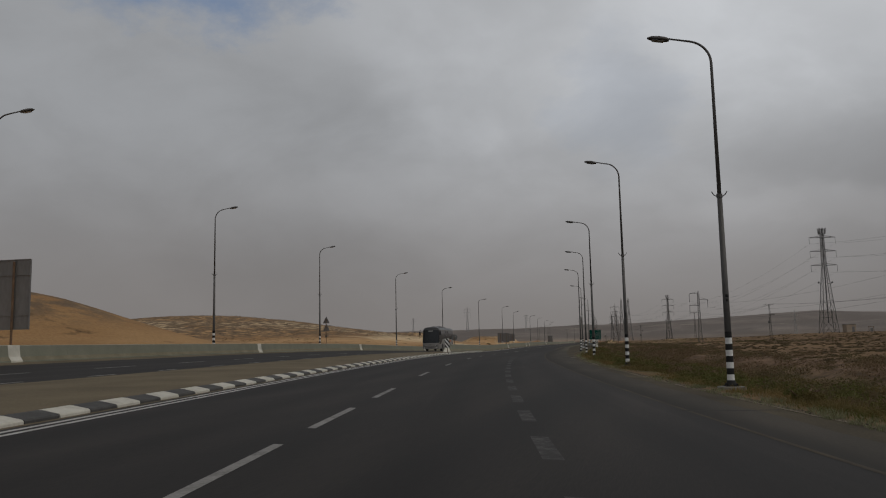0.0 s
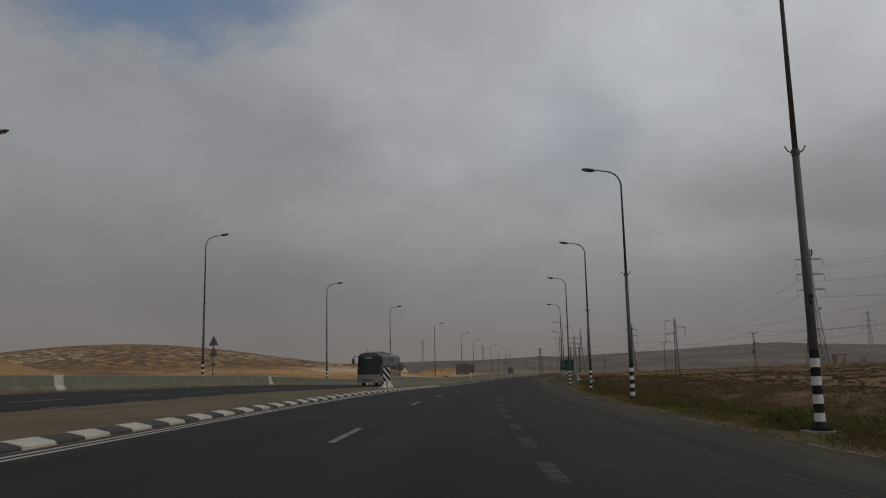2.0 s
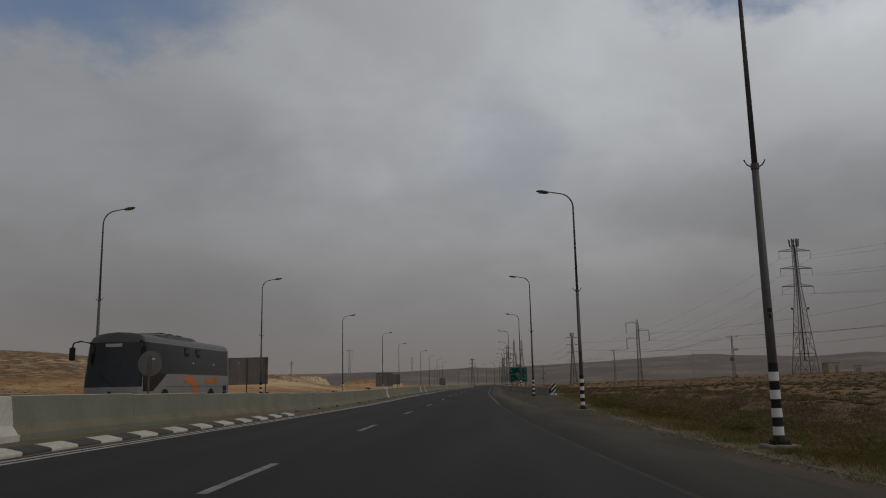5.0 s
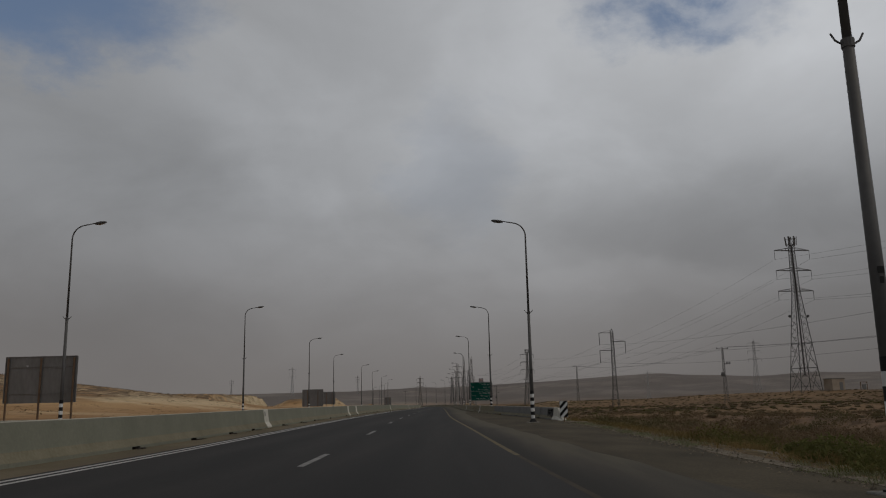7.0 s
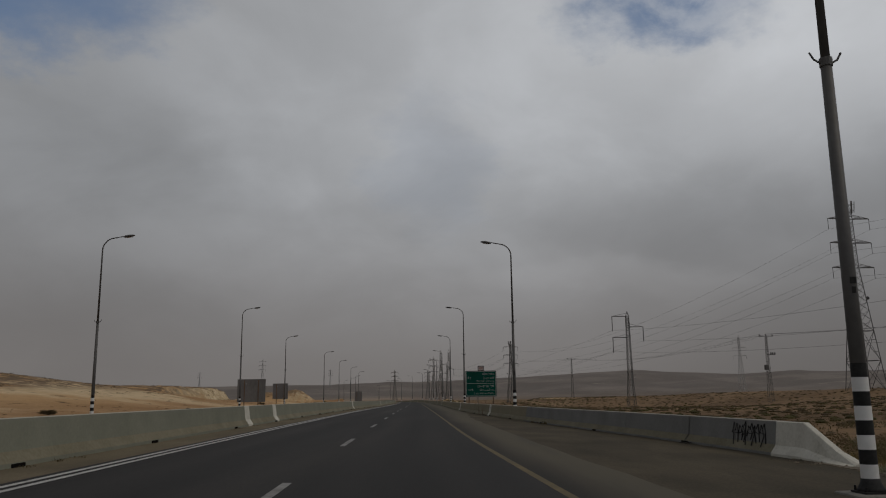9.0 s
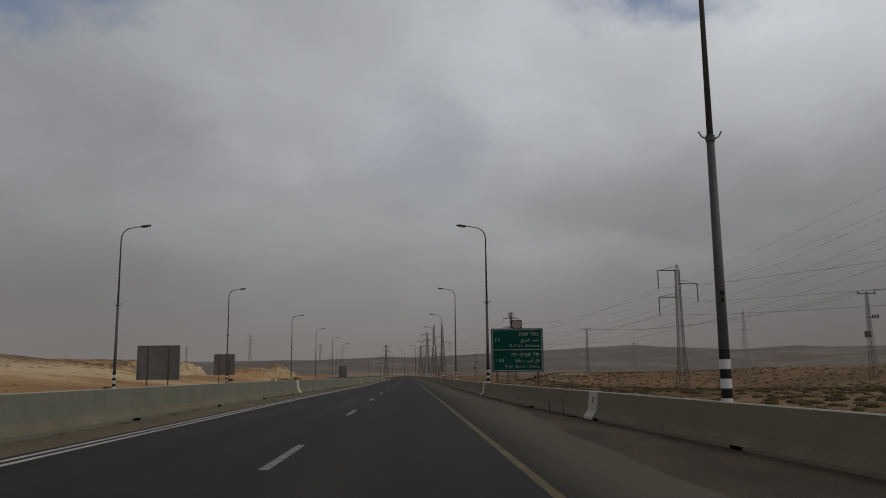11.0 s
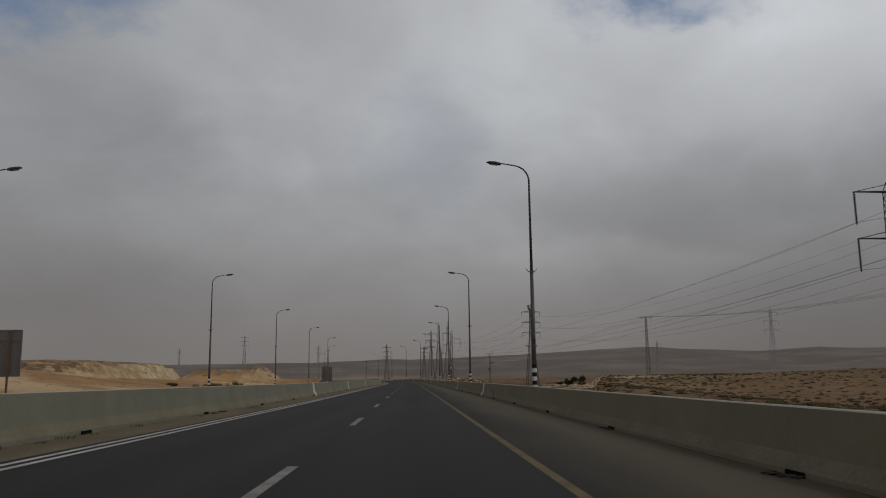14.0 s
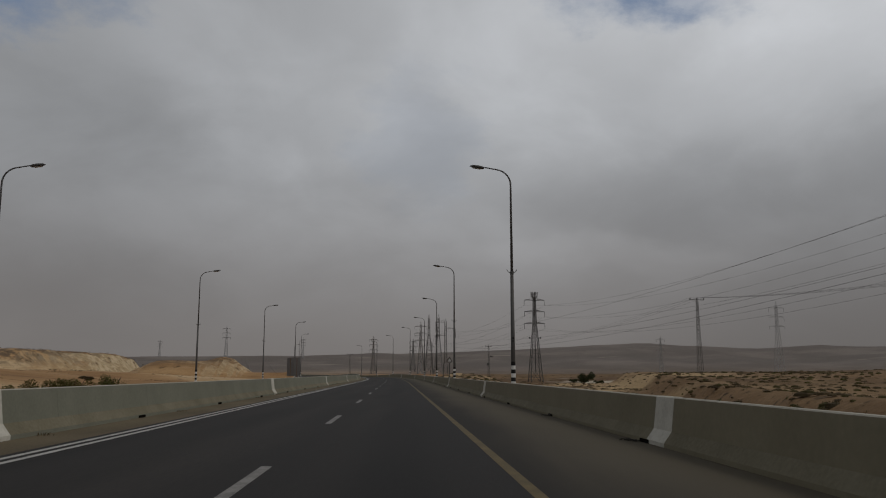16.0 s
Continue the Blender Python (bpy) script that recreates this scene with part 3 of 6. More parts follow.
def ground_z(x, y):
    d = x - float(line(y))
    right, left = float(at(EDGE, y)), float(at(OUTER, y)) - 0.7
    if left < d < right:
        inside = min(d - left, right - d)
        z = float(surf(d, y)) - 0.05 - 0.3 * step(0.0, 0.5, inside)
    elif d >= right:
        e = d - right
        z = float(surf(right, y)) - 0.004
        verge = 1 - step(195, 225, y)
        z -= verge * 0.8 * step(0.8, 6, e) * (1 - step(10.5, 14.0, e + 2.5 * bumpy(x, y, 0.12, 6.0) + 1.6 * bumpy(x, y, 0.45, 6.5))) + 0.15 * step(0.5, 4, e) * (1 - verge)
        rise = step(-1.5, 2.0, x + 22 - 0.174 * (y - 340) + 2.0 * bumpy(x, y, 0.06, 5.0) + 0.8 * bumpy(x, y, 0.3, 5.5)) * step(330, 360, y) * (1 - step(560, 700, y))
        z += (rise * 0.85 + (1 - rise) * -1.6 * step(345, 380, y) * (1 - step(660, 760, y))) * step(4, 14, e)
        z += step(8, 70, e) * (0.6 + 1.2 * step(30, 60, x) * math.exp(-((y - 350) / 130) ** 2))
        z += step(4, 40, e) * (0.5 * bumpy(x, y, 0.045, 3.0) + 0.22 * bumpy(x, y, 0.16, 4.0))
        z -= 1.6 * math.exp(-((y - 615) / 60) ** 2) * step(20, 45, e)
        z -= hump(x, y, 14, 362, 24, 40, 3.2) * step(4, 25, e)
        z += hump(x, y, -32 - 0.05 * (y - 470), 470, 7, 60, 3.0) * step(2.5, 10, e) * (0.8 + 0.5 * bumpy(x, y, 0.07, 9.0))
    else:
        e = left - d
        z = float(surf(left, y)) - 0.05
        z = z * (1 - step(10, 90, e)) - 0.75 * step(0.3, 3.5, e) * (1 - step(12, 60, e)) * step(150, 200, y)
        z += step(4, 50, e) * (0.6 * bumpy(x, y, 0.03, 7.0) + 0.25 * bumpy(x, y, 0.12, 8.0))
        z += (hump(x, y, -94, 112, 20, 26, 9.3) + hump(x, y, -74, 112, 15, 18, 2.2)) * step(0, 10, e)
        z += (hump(x, y, -245, 405, 110, 100, 18.5) + hump(x, y, -300, 520, 110, 70, 5.0)) * step(2, 75, e)
        # long low plateau that ends in a chalky bluff, and an eroded mound beyond the gap
        rough = 0.16 * bumpy(x, y, 0.05, 10.0) + 0.1 * bumpy(x, y, 0.14, 11.0) + 0.06 * bumpy(x, y, 0.4, 12.0)
        q = math.hypot(max(0.0, x + 190) / 24, max(0.0, 672 - y) / 115 if y < 672 else (y - 672) / 60) + rough
        z += 10.0 * (1 - step(0.45, 1.05, q))
        for cx, cy, sx, sy, h in ((-133, 642, 22, 30, 6.6), (-106, 655, 24, 30, 3.0), (-120, 560, 40, 30, 1.0)):
            q = ((x - cx) / sx) ** 2 + ((y - cy) / sy) ** 2
            if q < 2.4:
                z += h * (1 - step(0.2, 1.2, q + rough))
    r, az = math.hypot(x + 20, y - 200), math.degrees(math.atan2(x + 20, y - 200))
    if r > 850 and y > 0:
        f = step(930, 1480, r)
        gully = 1 - abs(bumpy(x, y, 0.006, 21.0)) * 2.2
        folds = 0.72 + 0.3 * gully + 0.35 * bumpy(x, y, 0.012, 22.0)
        z = z * (1 - f) + ridge_height(az) * f * (folds * (1 - f) + f) + 0.8 * f * bumpy(x, y, 0.02, 23.0)
    return z


def spread(a, b, first, grow):
    out, s = [], first
    v = a
    while v < b:
        out.append(v)
        v += s
        s *= grow
    return out + [b]


cols = sorted(set([-d for d in spread(20, 3600, 0.6, 1.045)] + [round(v, 2) for v in np.arange(-23.6, -18.0, 0.4)] + [-17.0, -12, -8, -4, 0, 4]
              + [round(v, 2) for v in np.arange(5.6, 13.6, 0.4)] + spread(14, 3600, 0.8, 1.045)))
rows_y = spread(-240, -20, 12, 1.0) + list(np.arange(-16, 420, 3.0)) + spread(422, 4600, 3.5, 1.022)
gv, gf = [], []
for y in rows_y:
    ly = float(line(y))
    gv += [(ly + d, y, ground_z(ly + d, y)) for d in cols]
nc = len(cols)
for i in range(len(rows_y) - 1):
    gf += [(i * nc + k, i * nc + k + 1, (i + 1) * nc + k + 1, (i + 1) * nc + k) for k in range(nc - 1)]


def ground_material():
    m = bpy.data.materials.new("desert_soil")
    m.use_nodes = True
    nt = m.node_tree
    b = nt.nodes["Principled BSDF"]
    b.inputs["Roughness"].default_value = 0.95
    b.inputs["Specular IOR Level"].default_value = 0.15
    geo = nt.nodes.new("ShaderNodeNewGeometry")

    def tex(scale, detail, stretch=(1, 1, 1)):
        mp = nt.nodes.new("ShaderNodeMapping")
        mp.inputs["Scale"].default_value = stretch
        nt.links.new(geo.outputs["Position"], mp.inputs[0])
        n = nt.nodes.new("ShaderNodeTexNoise")
        n.inputs["Scale"].default_value, n.inputs["Detail"].default_value, n.inputs["Roughness"].default_value = scale, detail, 0.6
        nt.links.new(mp.outputs[0], n.inputs["Vector"])
        return n.outputs[0]

    def rng(v, a, b2):
        n = nt.nodes.new("ShaderNodeMapRange")
        n.interpolation_type = "SMOOTHSTEP"
        nt.links.new(v, n.inputs[0])
        n.inputs[1].default_value, n.inputs[2].default_value = a, b2
        return n.outputs[0]

    def mx(f, a, c):
        n = nt.nodes.new("ShaderNodeMix")
        n.data_type = "RGBA"
        for s, v in ((n.inputs[0], f), (n.inputs[6], a), (n.inputs[7], c)):
            if isinstance(v, tuple):
                s.default_value = (*v, 1)
            else:
                nt.links.new(v, s)
        return n.outputs[2]

    sx = nt.nodes.new("ShaderNodeSeparateXYZ")
    nt.links.new(geo.outputs["Position"], sx.inputs[0])
    wide, mid, fine = tex(0.022, 5, (0.8, 0.8, 6)), tex(0.22, 5), tex(3.0, 5)
    bands = tex(0.014, 5, (0.5, 1.2, 7))
    # left dunes: sand and chalk tones, raised in colour to stand for sunlight
    sand = mx(rng(wide, 0.36, 0.62), (0.34, 0.192, 0.087), (0.54, 0.345, 0.172))
    sand = mx(rng(bands, 0.51, 0.63), sand, (0.69, 0.53, 0.33))
    sand = mx(rng(bands, 0.42, 0.3), sand, (0.21, 0.132, 0.074))
    sand = mx(rng(sx.outputs[0], -125.0, -58.0), sand, mx(rng(bands, 0.4, 0.62), (0.275, 0.148, 0.067), (0.45, 0.275, 0.14)))
    sand = mx(rng(sx.outputs[1], 170.0, 280.0), mx(rng(wide, 0.36, 0.62), (0.31, 0.178, 0.08), (0.43, 0.265, 0.125)), sand)
    upper = nt.nodes.new("ShaderNodeMath")
    upper.operation = "MULTIPLY"
    nt.links.new(rng(sx.outputs[2], 3.0, 7.0), upper.inputs[0])
    nt.links.new(rng(tex(0.3, 5), 0.36, 0.56), upper.inputs[1])
    sand = mx(upper.outputs[0], sand, (0.175, 0.122, 0.078))
    up = nt.nodes.new("ShaderNodeSeparateXYZ")
    nt.links.new(geo.outputs["True Normal"], up.inputs[0])
    faces = nt.nodes.new("ShaderNodeMath")
    faces.operation = "MULTIPLY"
    nt.links.new(rng(up.outputs[2], 0.93, 0.8), faces.inputs[0])
    nt.links.new(rng(sx.outputs[1], 585.0, 660.0), faces.inputs[1])
    sand = mx(faces.outputs[0], sand, mx(rng(tex(0.5, 5, (1, 1, 0.35)), 0.4, 0.6), (0.46, 0.345, 0.2), (0.64, 0.52, 0.345)))
    soil = mx(rng(wide, 0.38, 0.62), (0.14, 0.086, 0.043), (0.255, 0.163, 0.087))
    soil = mx(rng(tex(0.85, 4), 0.56, 0.68), soil, (0.085, 0.058, 0.035))
    soil = mx(rng(tex(0.5, 5, (1, 0.5, 1)), 0.6, 0.72), soil, (0.3, 0.215, 0.13))
    col = mx(rng(sx.outputs[0], -25.0, -45.0), soil, sand)
    col = mx(rng(mid, 0.6, 0.8), col, (0.34, 0.235, 0.135))
    col = mx(rng(mid, 0.42, 0.26), col, (0.11, 0.068, 0.036))
    # crumbling reddish bank and the mat of dead stalks in the roadside ditch
    for share, dark, light, lo, hi in (("eroded", (0.11, 0.071, 0.044), (0.24, 0.156, 0.102), 0.35, 0.65), ("litter", (0.075, 0.06, 0.03), (0.175, 0.128, 0.06), 0.35, 0.65)):
        at_node = nt.nodes.new("ShaderNodeAttribute")
        at_node.attribute_name = share
        col = mx(at_node.outputs["Fac"], col, mx(rng(tex(0.9, 5), lo, hi), dark, light))
    # chalky banks of the dry wash
    off = nt.nodes.new("ShaderNodeVectorMath")
    off.operation = "MULTIPLY_ADD"
    off.inputs[1].default_value, off.inputs[2].default_value = (1 / 18.0, 1 / 60.0, 0), (-26 / 18.0, -640 / 60.0, 0)
    nt.links.new(geo.outputs["Position"], off.inputs[0])
    rad = nt.nodes.new("ShaderNodeVectorMath")
    rad.operation = "LENGTH"
    nt.links.new(off.outputs[0], rad.inputs[0])
    both = nt.nodes.new("ShaderNodeMath")
    both.operation = "MULTIPLY"
    nt.links.new(rng(rad.outputs["Value"], 1.2, 0.6), both.inputs[0])
    nt.links.new(rng(tex(0.06, 4, (1, 0.6, 1)), 0.46, 0.56), both.inputs[1])
    col = mx(both.outputs[0], col, (0.56, 0.5, 0.4))
    # pale sand bank by the far bend; its sunlit look is in the colour
    bank = nt.nodes.new("ShaderNodeVectorMath")
    bank.operation = "MULTIPLY_ADD"
    bank.inputs[1].default_value, bank.inputs[2].default_value = (1 / 34.0, 1 / 150.0, 0), (16 / 34.0, -520 / 150.0, 0)
    nt.links.new(geo.outputs["Position"], bank.inputs[0])
    reach = nt.nodes.new("ShaderNodeVectorMath")
    reach.operation = "LENGTH"
    nt.links.new(bank.outputs[0], reach.inputs[0])
    sandy = nt.nodes.new("ShaderNodeMath")
    sandy.operation = "MULTIPLY"
    nt.links.new(rng(reach.outputs["Value"], 1.1, 0.6), sandy.inputs[0])
    nt.links.new(rng(tex(0.05, 5, (1, 0.4, 1)), 0.36, 0.54), sandy.inputs[1])
    col = mx(sandy.outputs[0], col, (0.5, 0.36, 0.2))
    # the far ridge turns greyer and paler: distance haze put into its colour
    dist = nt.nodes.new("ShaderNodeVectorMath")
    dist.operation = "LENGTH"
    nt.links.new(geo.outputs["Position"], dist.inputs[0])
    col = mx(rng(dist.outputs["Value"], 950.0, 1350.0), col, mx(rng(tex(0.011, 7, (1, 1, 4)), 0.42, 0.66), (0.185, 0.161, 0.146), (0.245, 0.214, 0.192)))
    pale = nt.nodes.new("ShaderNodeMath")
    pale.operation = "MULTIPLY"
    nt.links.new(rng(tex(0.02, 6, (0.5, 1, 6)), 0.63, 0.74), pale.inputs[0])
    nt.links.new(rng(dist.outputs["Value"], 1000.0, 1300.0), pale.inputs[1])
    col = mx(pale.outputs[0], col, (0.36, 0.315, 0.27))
    grit = nt.nodes.new("ShaderNodeHueSaturation")
    mr = nt.nodes.new("ShaderNodeMapRange")
    mr.inputs[3].default_value, mr.inputs[4].default_value = 0.6, 1.4
    nt.links.new(fine, mr.inputs[0])
    nt.links.new(mr.outputs[0], grit.inputs["Value"])
    nt.links.new(col, grit.inputs["Color"])
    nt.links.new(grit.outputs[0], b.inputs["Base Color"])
    bp = nt.nodes.new("ShaderNodeBump")
    bp.inputs["Strength"].default_value, bp.inputs["Distance"].default_value = 0.9, 0.25
    add = nt.nodes.new("ShaderNodeMath")
    add.operation = "MULTIPLY_ADD"
    add.inputs[1].default_value = 0.35
    nt.links.new(fine, add.inputs[0])
    nt.links.new(mid, add.inputs[2])
    nt.links.new(add.outputs[0], bp.inputs["Height"])
    nt.links.new(bp.outputs[0], b.inputs["Normal"])
    return m


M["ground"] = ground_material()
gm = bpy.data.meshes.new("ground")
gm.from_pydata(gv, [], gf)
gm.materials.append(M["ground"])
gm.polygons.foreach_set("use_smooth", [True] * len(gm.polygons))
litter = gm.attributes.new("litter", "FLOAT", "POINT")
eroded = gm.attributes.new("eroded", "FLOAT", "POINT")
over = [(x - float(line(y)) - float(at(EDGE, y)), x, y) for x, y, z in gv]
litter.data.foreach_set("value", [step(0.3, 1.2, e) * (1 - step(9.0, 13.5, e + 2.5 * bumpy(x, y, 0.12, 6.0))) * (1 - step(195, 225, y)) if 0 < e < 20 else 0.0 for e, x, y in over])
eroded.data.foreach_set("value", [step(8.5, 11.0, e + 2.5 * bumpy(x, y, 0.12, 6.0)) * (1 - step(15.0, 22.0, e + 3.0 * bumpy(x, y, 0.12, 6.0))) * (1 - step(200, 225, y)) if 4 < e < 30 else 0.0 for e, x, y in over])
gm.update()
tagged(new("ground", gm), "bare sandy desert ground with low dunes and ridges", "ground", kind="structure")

# ---------------------------------------------------------------- carriageways
ST = stations(-200, 1500)
tagged(sheet("road", ST, lambda y: at(LEFT, y) - 0.35, lambda y: at(YELLOW, y) + 0.4, 0.0, "asphalt", 36), "dark smooth asphalt carriageway of a highway", "road", kind="structure")
tagged(sheet("road_shoulder", ST, lambda y: at(YELLOW, y) + 0.03, lambda y: at(TARMAC, y) + 0.06 * math.sin(y * 0.9) + 0.05 * math.sin(y * 2.3), 0.002, "old_asphalt", 12, False), "older greyer asphalt hard shoulder with dust", "road shoulder", kind="structure")
tagged(sheet("dusty_apron", ST, lambda y: at(TARMAC, y) - 0.2, lambda y: at(EDGE, y) + 0.1, 0.0, "apron", 4), "dusty trodden strip beyond the tarmac", "road shoulder", kind="structure")
tagged(sheet("road_margin", ST, lambda y: at(TOE, y) - 0.9 if y > 122 else at(LEFT, y) - 0.6, lambda y: at(LEFT, y) - 0.35, lambda f, y: lift(y) * (1 - f) if y > 122 else 0.0, "dust", 3), "dusty strip between the edge line and the barrier", "road margin", kind="structure")
tagged(sheet("median", stations(-200, 140), lambda y: -11.6 if y < 100 else -11.6 + 0.1 * (y - 100), lambda y: at(LEFT, y) - 0.9, lambda f, y: 0.01 + 0.1 * f + 0.56 * f * (1 - f), "dust", 10), "bare trodden dirt median between the two carriageways", "median", kind="structure")
tagged(sheet("oncoming_road", ST, lambda y: at(OUTER, y) + 2.2, lambda y: -11.4 if y < 100 else (-11.4 + 0.1 * (y - 100) if y < 150 else -6.4), 0.0, "asphalt", 8), "dark asphalt carriageway for oncoming traffic", "road", kind="structure")
tagged(sheet("oncoming_shoulder", ST, lambda y: at(OUTER, y) - 0.6, lambda y: at(OUTER, y) + 2.2, 0.004, "dust", 3), "dusty shoulder beside the oncoming lanes", "road shoulder", kind="structure")
tagged(sheet("gravel_edge", stations(-60, 204), lambda y: at(EDGE, y) - 0.05 - 0.08 * math.sin(y * 0.7) - 0.07 * math.sin(y * 1.9), lambda y: at(EDGE, y) + 0.32 + 0.5 * step(90, 150, y) + 0.7 * step(140, 170, y) + 0.14 * math.sin(y * 0.43) + 0.1 * math.sin(y * 1.3), 0.012, "gravel", 3), "pale crumbling gravel along the pavement edge", "gravel", kind="structure")


def marking(name, a, b, off, width, mat, label):
    n = max(2, int((b - a) / 2.0) + 1)
    ys = list(np.linspace(a, b, n)) if b - a < 200 else stations(a, b)
    o = sheet(name, ys, lambda y: off(y) - width / 2, lambda y: off(y) + width / 2, 0.0035, mat, 1, False)
    return tagged(o, label, "road marking", kind="structure")


marking("edge_line", -150, 1200, lambda y: at(LEFT, y) - 0.12, 0.12, "white_line", "white painted edge line")
marking("edge_line", -150, 1200, lambda y: at(LEFT, y) + 0.14, 0.12, "white_line", "white painted edge line")
marking("shoulder_line", -150, 164, lambda y: at(YELLOW, y), 0.12, "faded_yellow", "almost worn away yellow shoulder line")
marking("shoulder_line", 164, 1200, lambda y: at(YELLOW, y), 0.15, "yellow_line", "faded dirty yellow shoulder line")
for a in (24.4, 30.8, 36.8, 43.9, 56.9, 70.9, 89.3, 102.1, 117.0, 131.4, 145.8, 159.9, 175.6, 191.5, 205.2, 219.5, 234.0, 249.0, 263.7, 278.2, 292.2, 305.9, 319.2, 334.8) + tuple(347.9 + 14.2 * k for k in range(30)):
    marking("lane_dash", a, a + 4.0, lambda y: at(DASH, y), 0.15, "dash_line", "greyed white painted lane dash")
for a in np.arange(25.35, 100, 4.55):
    marking("worn_dash", a, a + 2.3, lambda y: 3.62 - 0.002 * (y - 30), 0.26, "worn_line", "half worn away painted lane dash")
for off in (-12.0, -15.3):
    for a in np.arange(2, 330, 9.0 if off < -13 else 6.0):
        o2 = (lambda y, o=off: o if y < 100 else o + min(5.0, 0.1 * (y - 100)))
        marking("lane_dash", a, a + (4.0 if off < -13 else 2.0), o2, 0.14, "dash_line", "greyed white painted lane dash")

# ---------------------------------------------------------------- black and white kerb
kerb = tagged(new("kerb"), "kerb of alternating black and white painted stones", "kerb", kind="structure")


def kerb_mesh(mat):
    bm = bmesh.new()
    prism(bm, [(0.03, -0.1), (0.03, 0.045), (0.0, 0.075), (-0.3, 0.135), (-0.38, 0.14), (-0.42, 0.11), (-0.42, -0.1)], -0.545, 0.545)
    me = mesh_of(bm, "kerb_stone")
    me.materials.append(M[mat])
    return me


KM = (kerb_mesh("white_paint"), kerb_mesh("kerb_black"))
for k in range(-56, 83):
    y = 52.98 + 1.1 * k if k < 0 else float(np.interp(k / 2, [0, 7, 19, 27, 42], [52.98, 68.72, 94.12, 112.58, 144.6]))
    p = place(at(LEFT, y) - 0.5, y)
    slope = math.atan2(at(LEFT, y + 1) - at(LEFT, y - 1), 2.0)
    part("kerb_stone", KM[k % 2], None, kerb, m=Matrix.Translation(p) @ Matrix.Rotation(turn(y) - slope, 4, "Z") @ Matrix.Rotation(radians(1.4), 4, "Y"))

# ---------------------------------------------------------------- concrete barriers
PROFILE = [(0.31, -0.12), (0.31, 0.08), (0.16, 0.28), (0.083, 0.868), (0.062, 0.885), (-0.062, 0.885), (-0.083, 0.868), (-0.16, 0.28), (-0.31, 0.08), (-0.31, -0.12)]


def barrier_mesh(length, mat):
    me = mesh_of(prism(bmesh.new(), PROFILE, -length / 2, length / 2), "barrier_segment")
    me.materials.append(M[mat])
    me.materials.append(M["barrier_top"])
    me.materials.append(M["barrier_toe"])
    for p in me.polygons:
        # top faces and chamfers get a paler colour than the sides
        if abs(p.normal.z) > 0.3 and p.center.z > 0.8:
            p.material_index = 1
        elif 0.0 < p.center.z < 0.28 and abs(p.normal.y) < 0.5:
            p.material_index = 2
    return me


SEG = 6.0
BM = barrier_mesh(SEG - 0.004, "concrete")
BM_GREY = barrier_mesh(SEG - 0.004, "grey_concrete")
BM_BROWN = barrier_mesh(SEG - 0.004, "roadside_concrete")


def stripe_mesh():
    outer = [(x + (0.005 if x > 0 else -0.005), z + (0.005 if z > 0.8 else 0)) for x, z in PROFILE]
    me = mesh_of(prism(bmesh.new(), outer, -0.5, 0.5), "painted_stripe")
    me.materials.append(M["white_paint"])
    return me


SM = stripe_mesh()
TICK = mesh_of(bx((0, 0, 0), (0.02, 0.06, 0.2), None, 0.004), "tick_mark")
TICK.materials.append(M["black_paint"])


def end_mesh():
    """Sloped end piece, 3 m long, that falls towards -y."""
    bm = bmesh.new()
    rings = []
    for y, f in ((1.5, 1.0), (0.2, 1.0), (-1.1, 0.32), (-1.9, 0.06)):
        rings.append([bm.verts.new((x, y, z * f if z > 0 else z)) for x, z in PROFILE])
    n = len(PROFILE)
    for a, b in zip(rings, rings[1:]):
        for k in range(n):
            bm.faces.new((a[k], b[k], b[(k + 1) % n], a[(k + 1) % n]))
    bm.faces.new(rings[0])
    bm.faces.new(rings[-1][::-1])
    me = mesh_of(bm, "barrier_end")
    me.materials.append(M["white_paint"])
    return me


def barrier(name, label, y0, y1, off, stripes, segment=None):
    b = tagged(new(name), label, "barrier", kind="structure")
    y = y0
    while y < y1:
        c = y + SEG / 2
        heading = math.atan2(-(line(c + 3) + off(c + 3) - line(c - 3) - off(c - 3)), 6.0)
        grade = math.atan2(float(surf(off(c + 3), c + 3) - surf(off(c - 3), c - 3)), 6.0)
        part("barrier_segment", BM_GREY if segment and c < 236 else segment or BM, None, b, m=Matrix.Translation(place(off(c), c, lift(c) if name == "median_barrier" else 0.0)) @ Matrix.Rotation(heading, 4, "Z") @ Matrix.Rotation(grade, 4, "X"))
        y += SEG * math.cos(heading)
    for s in stripes:
        heading = math.atan2(-(line(s + 3) + off(s + 3) - line(s - 3) - off(s - 3)), 6.0)
        if name == "median_barrier" and s < 200:
            part("tick_mark", TICK, None, b, "short black tick on the white stripe", m=Matrix.Translation(place(off(s), s, lift(s))) @ Matrix.Rotation(heading, 4, "Z") @ Matrix.Translation((0.128, -0.3, 0.68)) @ Matrix.Rotation(radians(-6), 4, "Y"))
        if name == "roadside_barrier" and s < 260:
            part("tick_mark", TICK, None, b, "short black tick on the white stripe", m=Matrix.Translation(place(off(s), s)) @ Matrix.Rotation(heading, 4, "Z") @ Matrix.Translation((-0.128, -0.05, 0.62)) @ Matrix.Rotation(radians(6), 4, "Y"))
        part("painted_stripe", SM, None, b, "dirty white painted stripe", m=Matrix.Translation(place(off(s), s, lift(s) if name == "median_barrier" else 0.0)) @ Matrix.Rotation(heading, 4, "Z"))
    return b


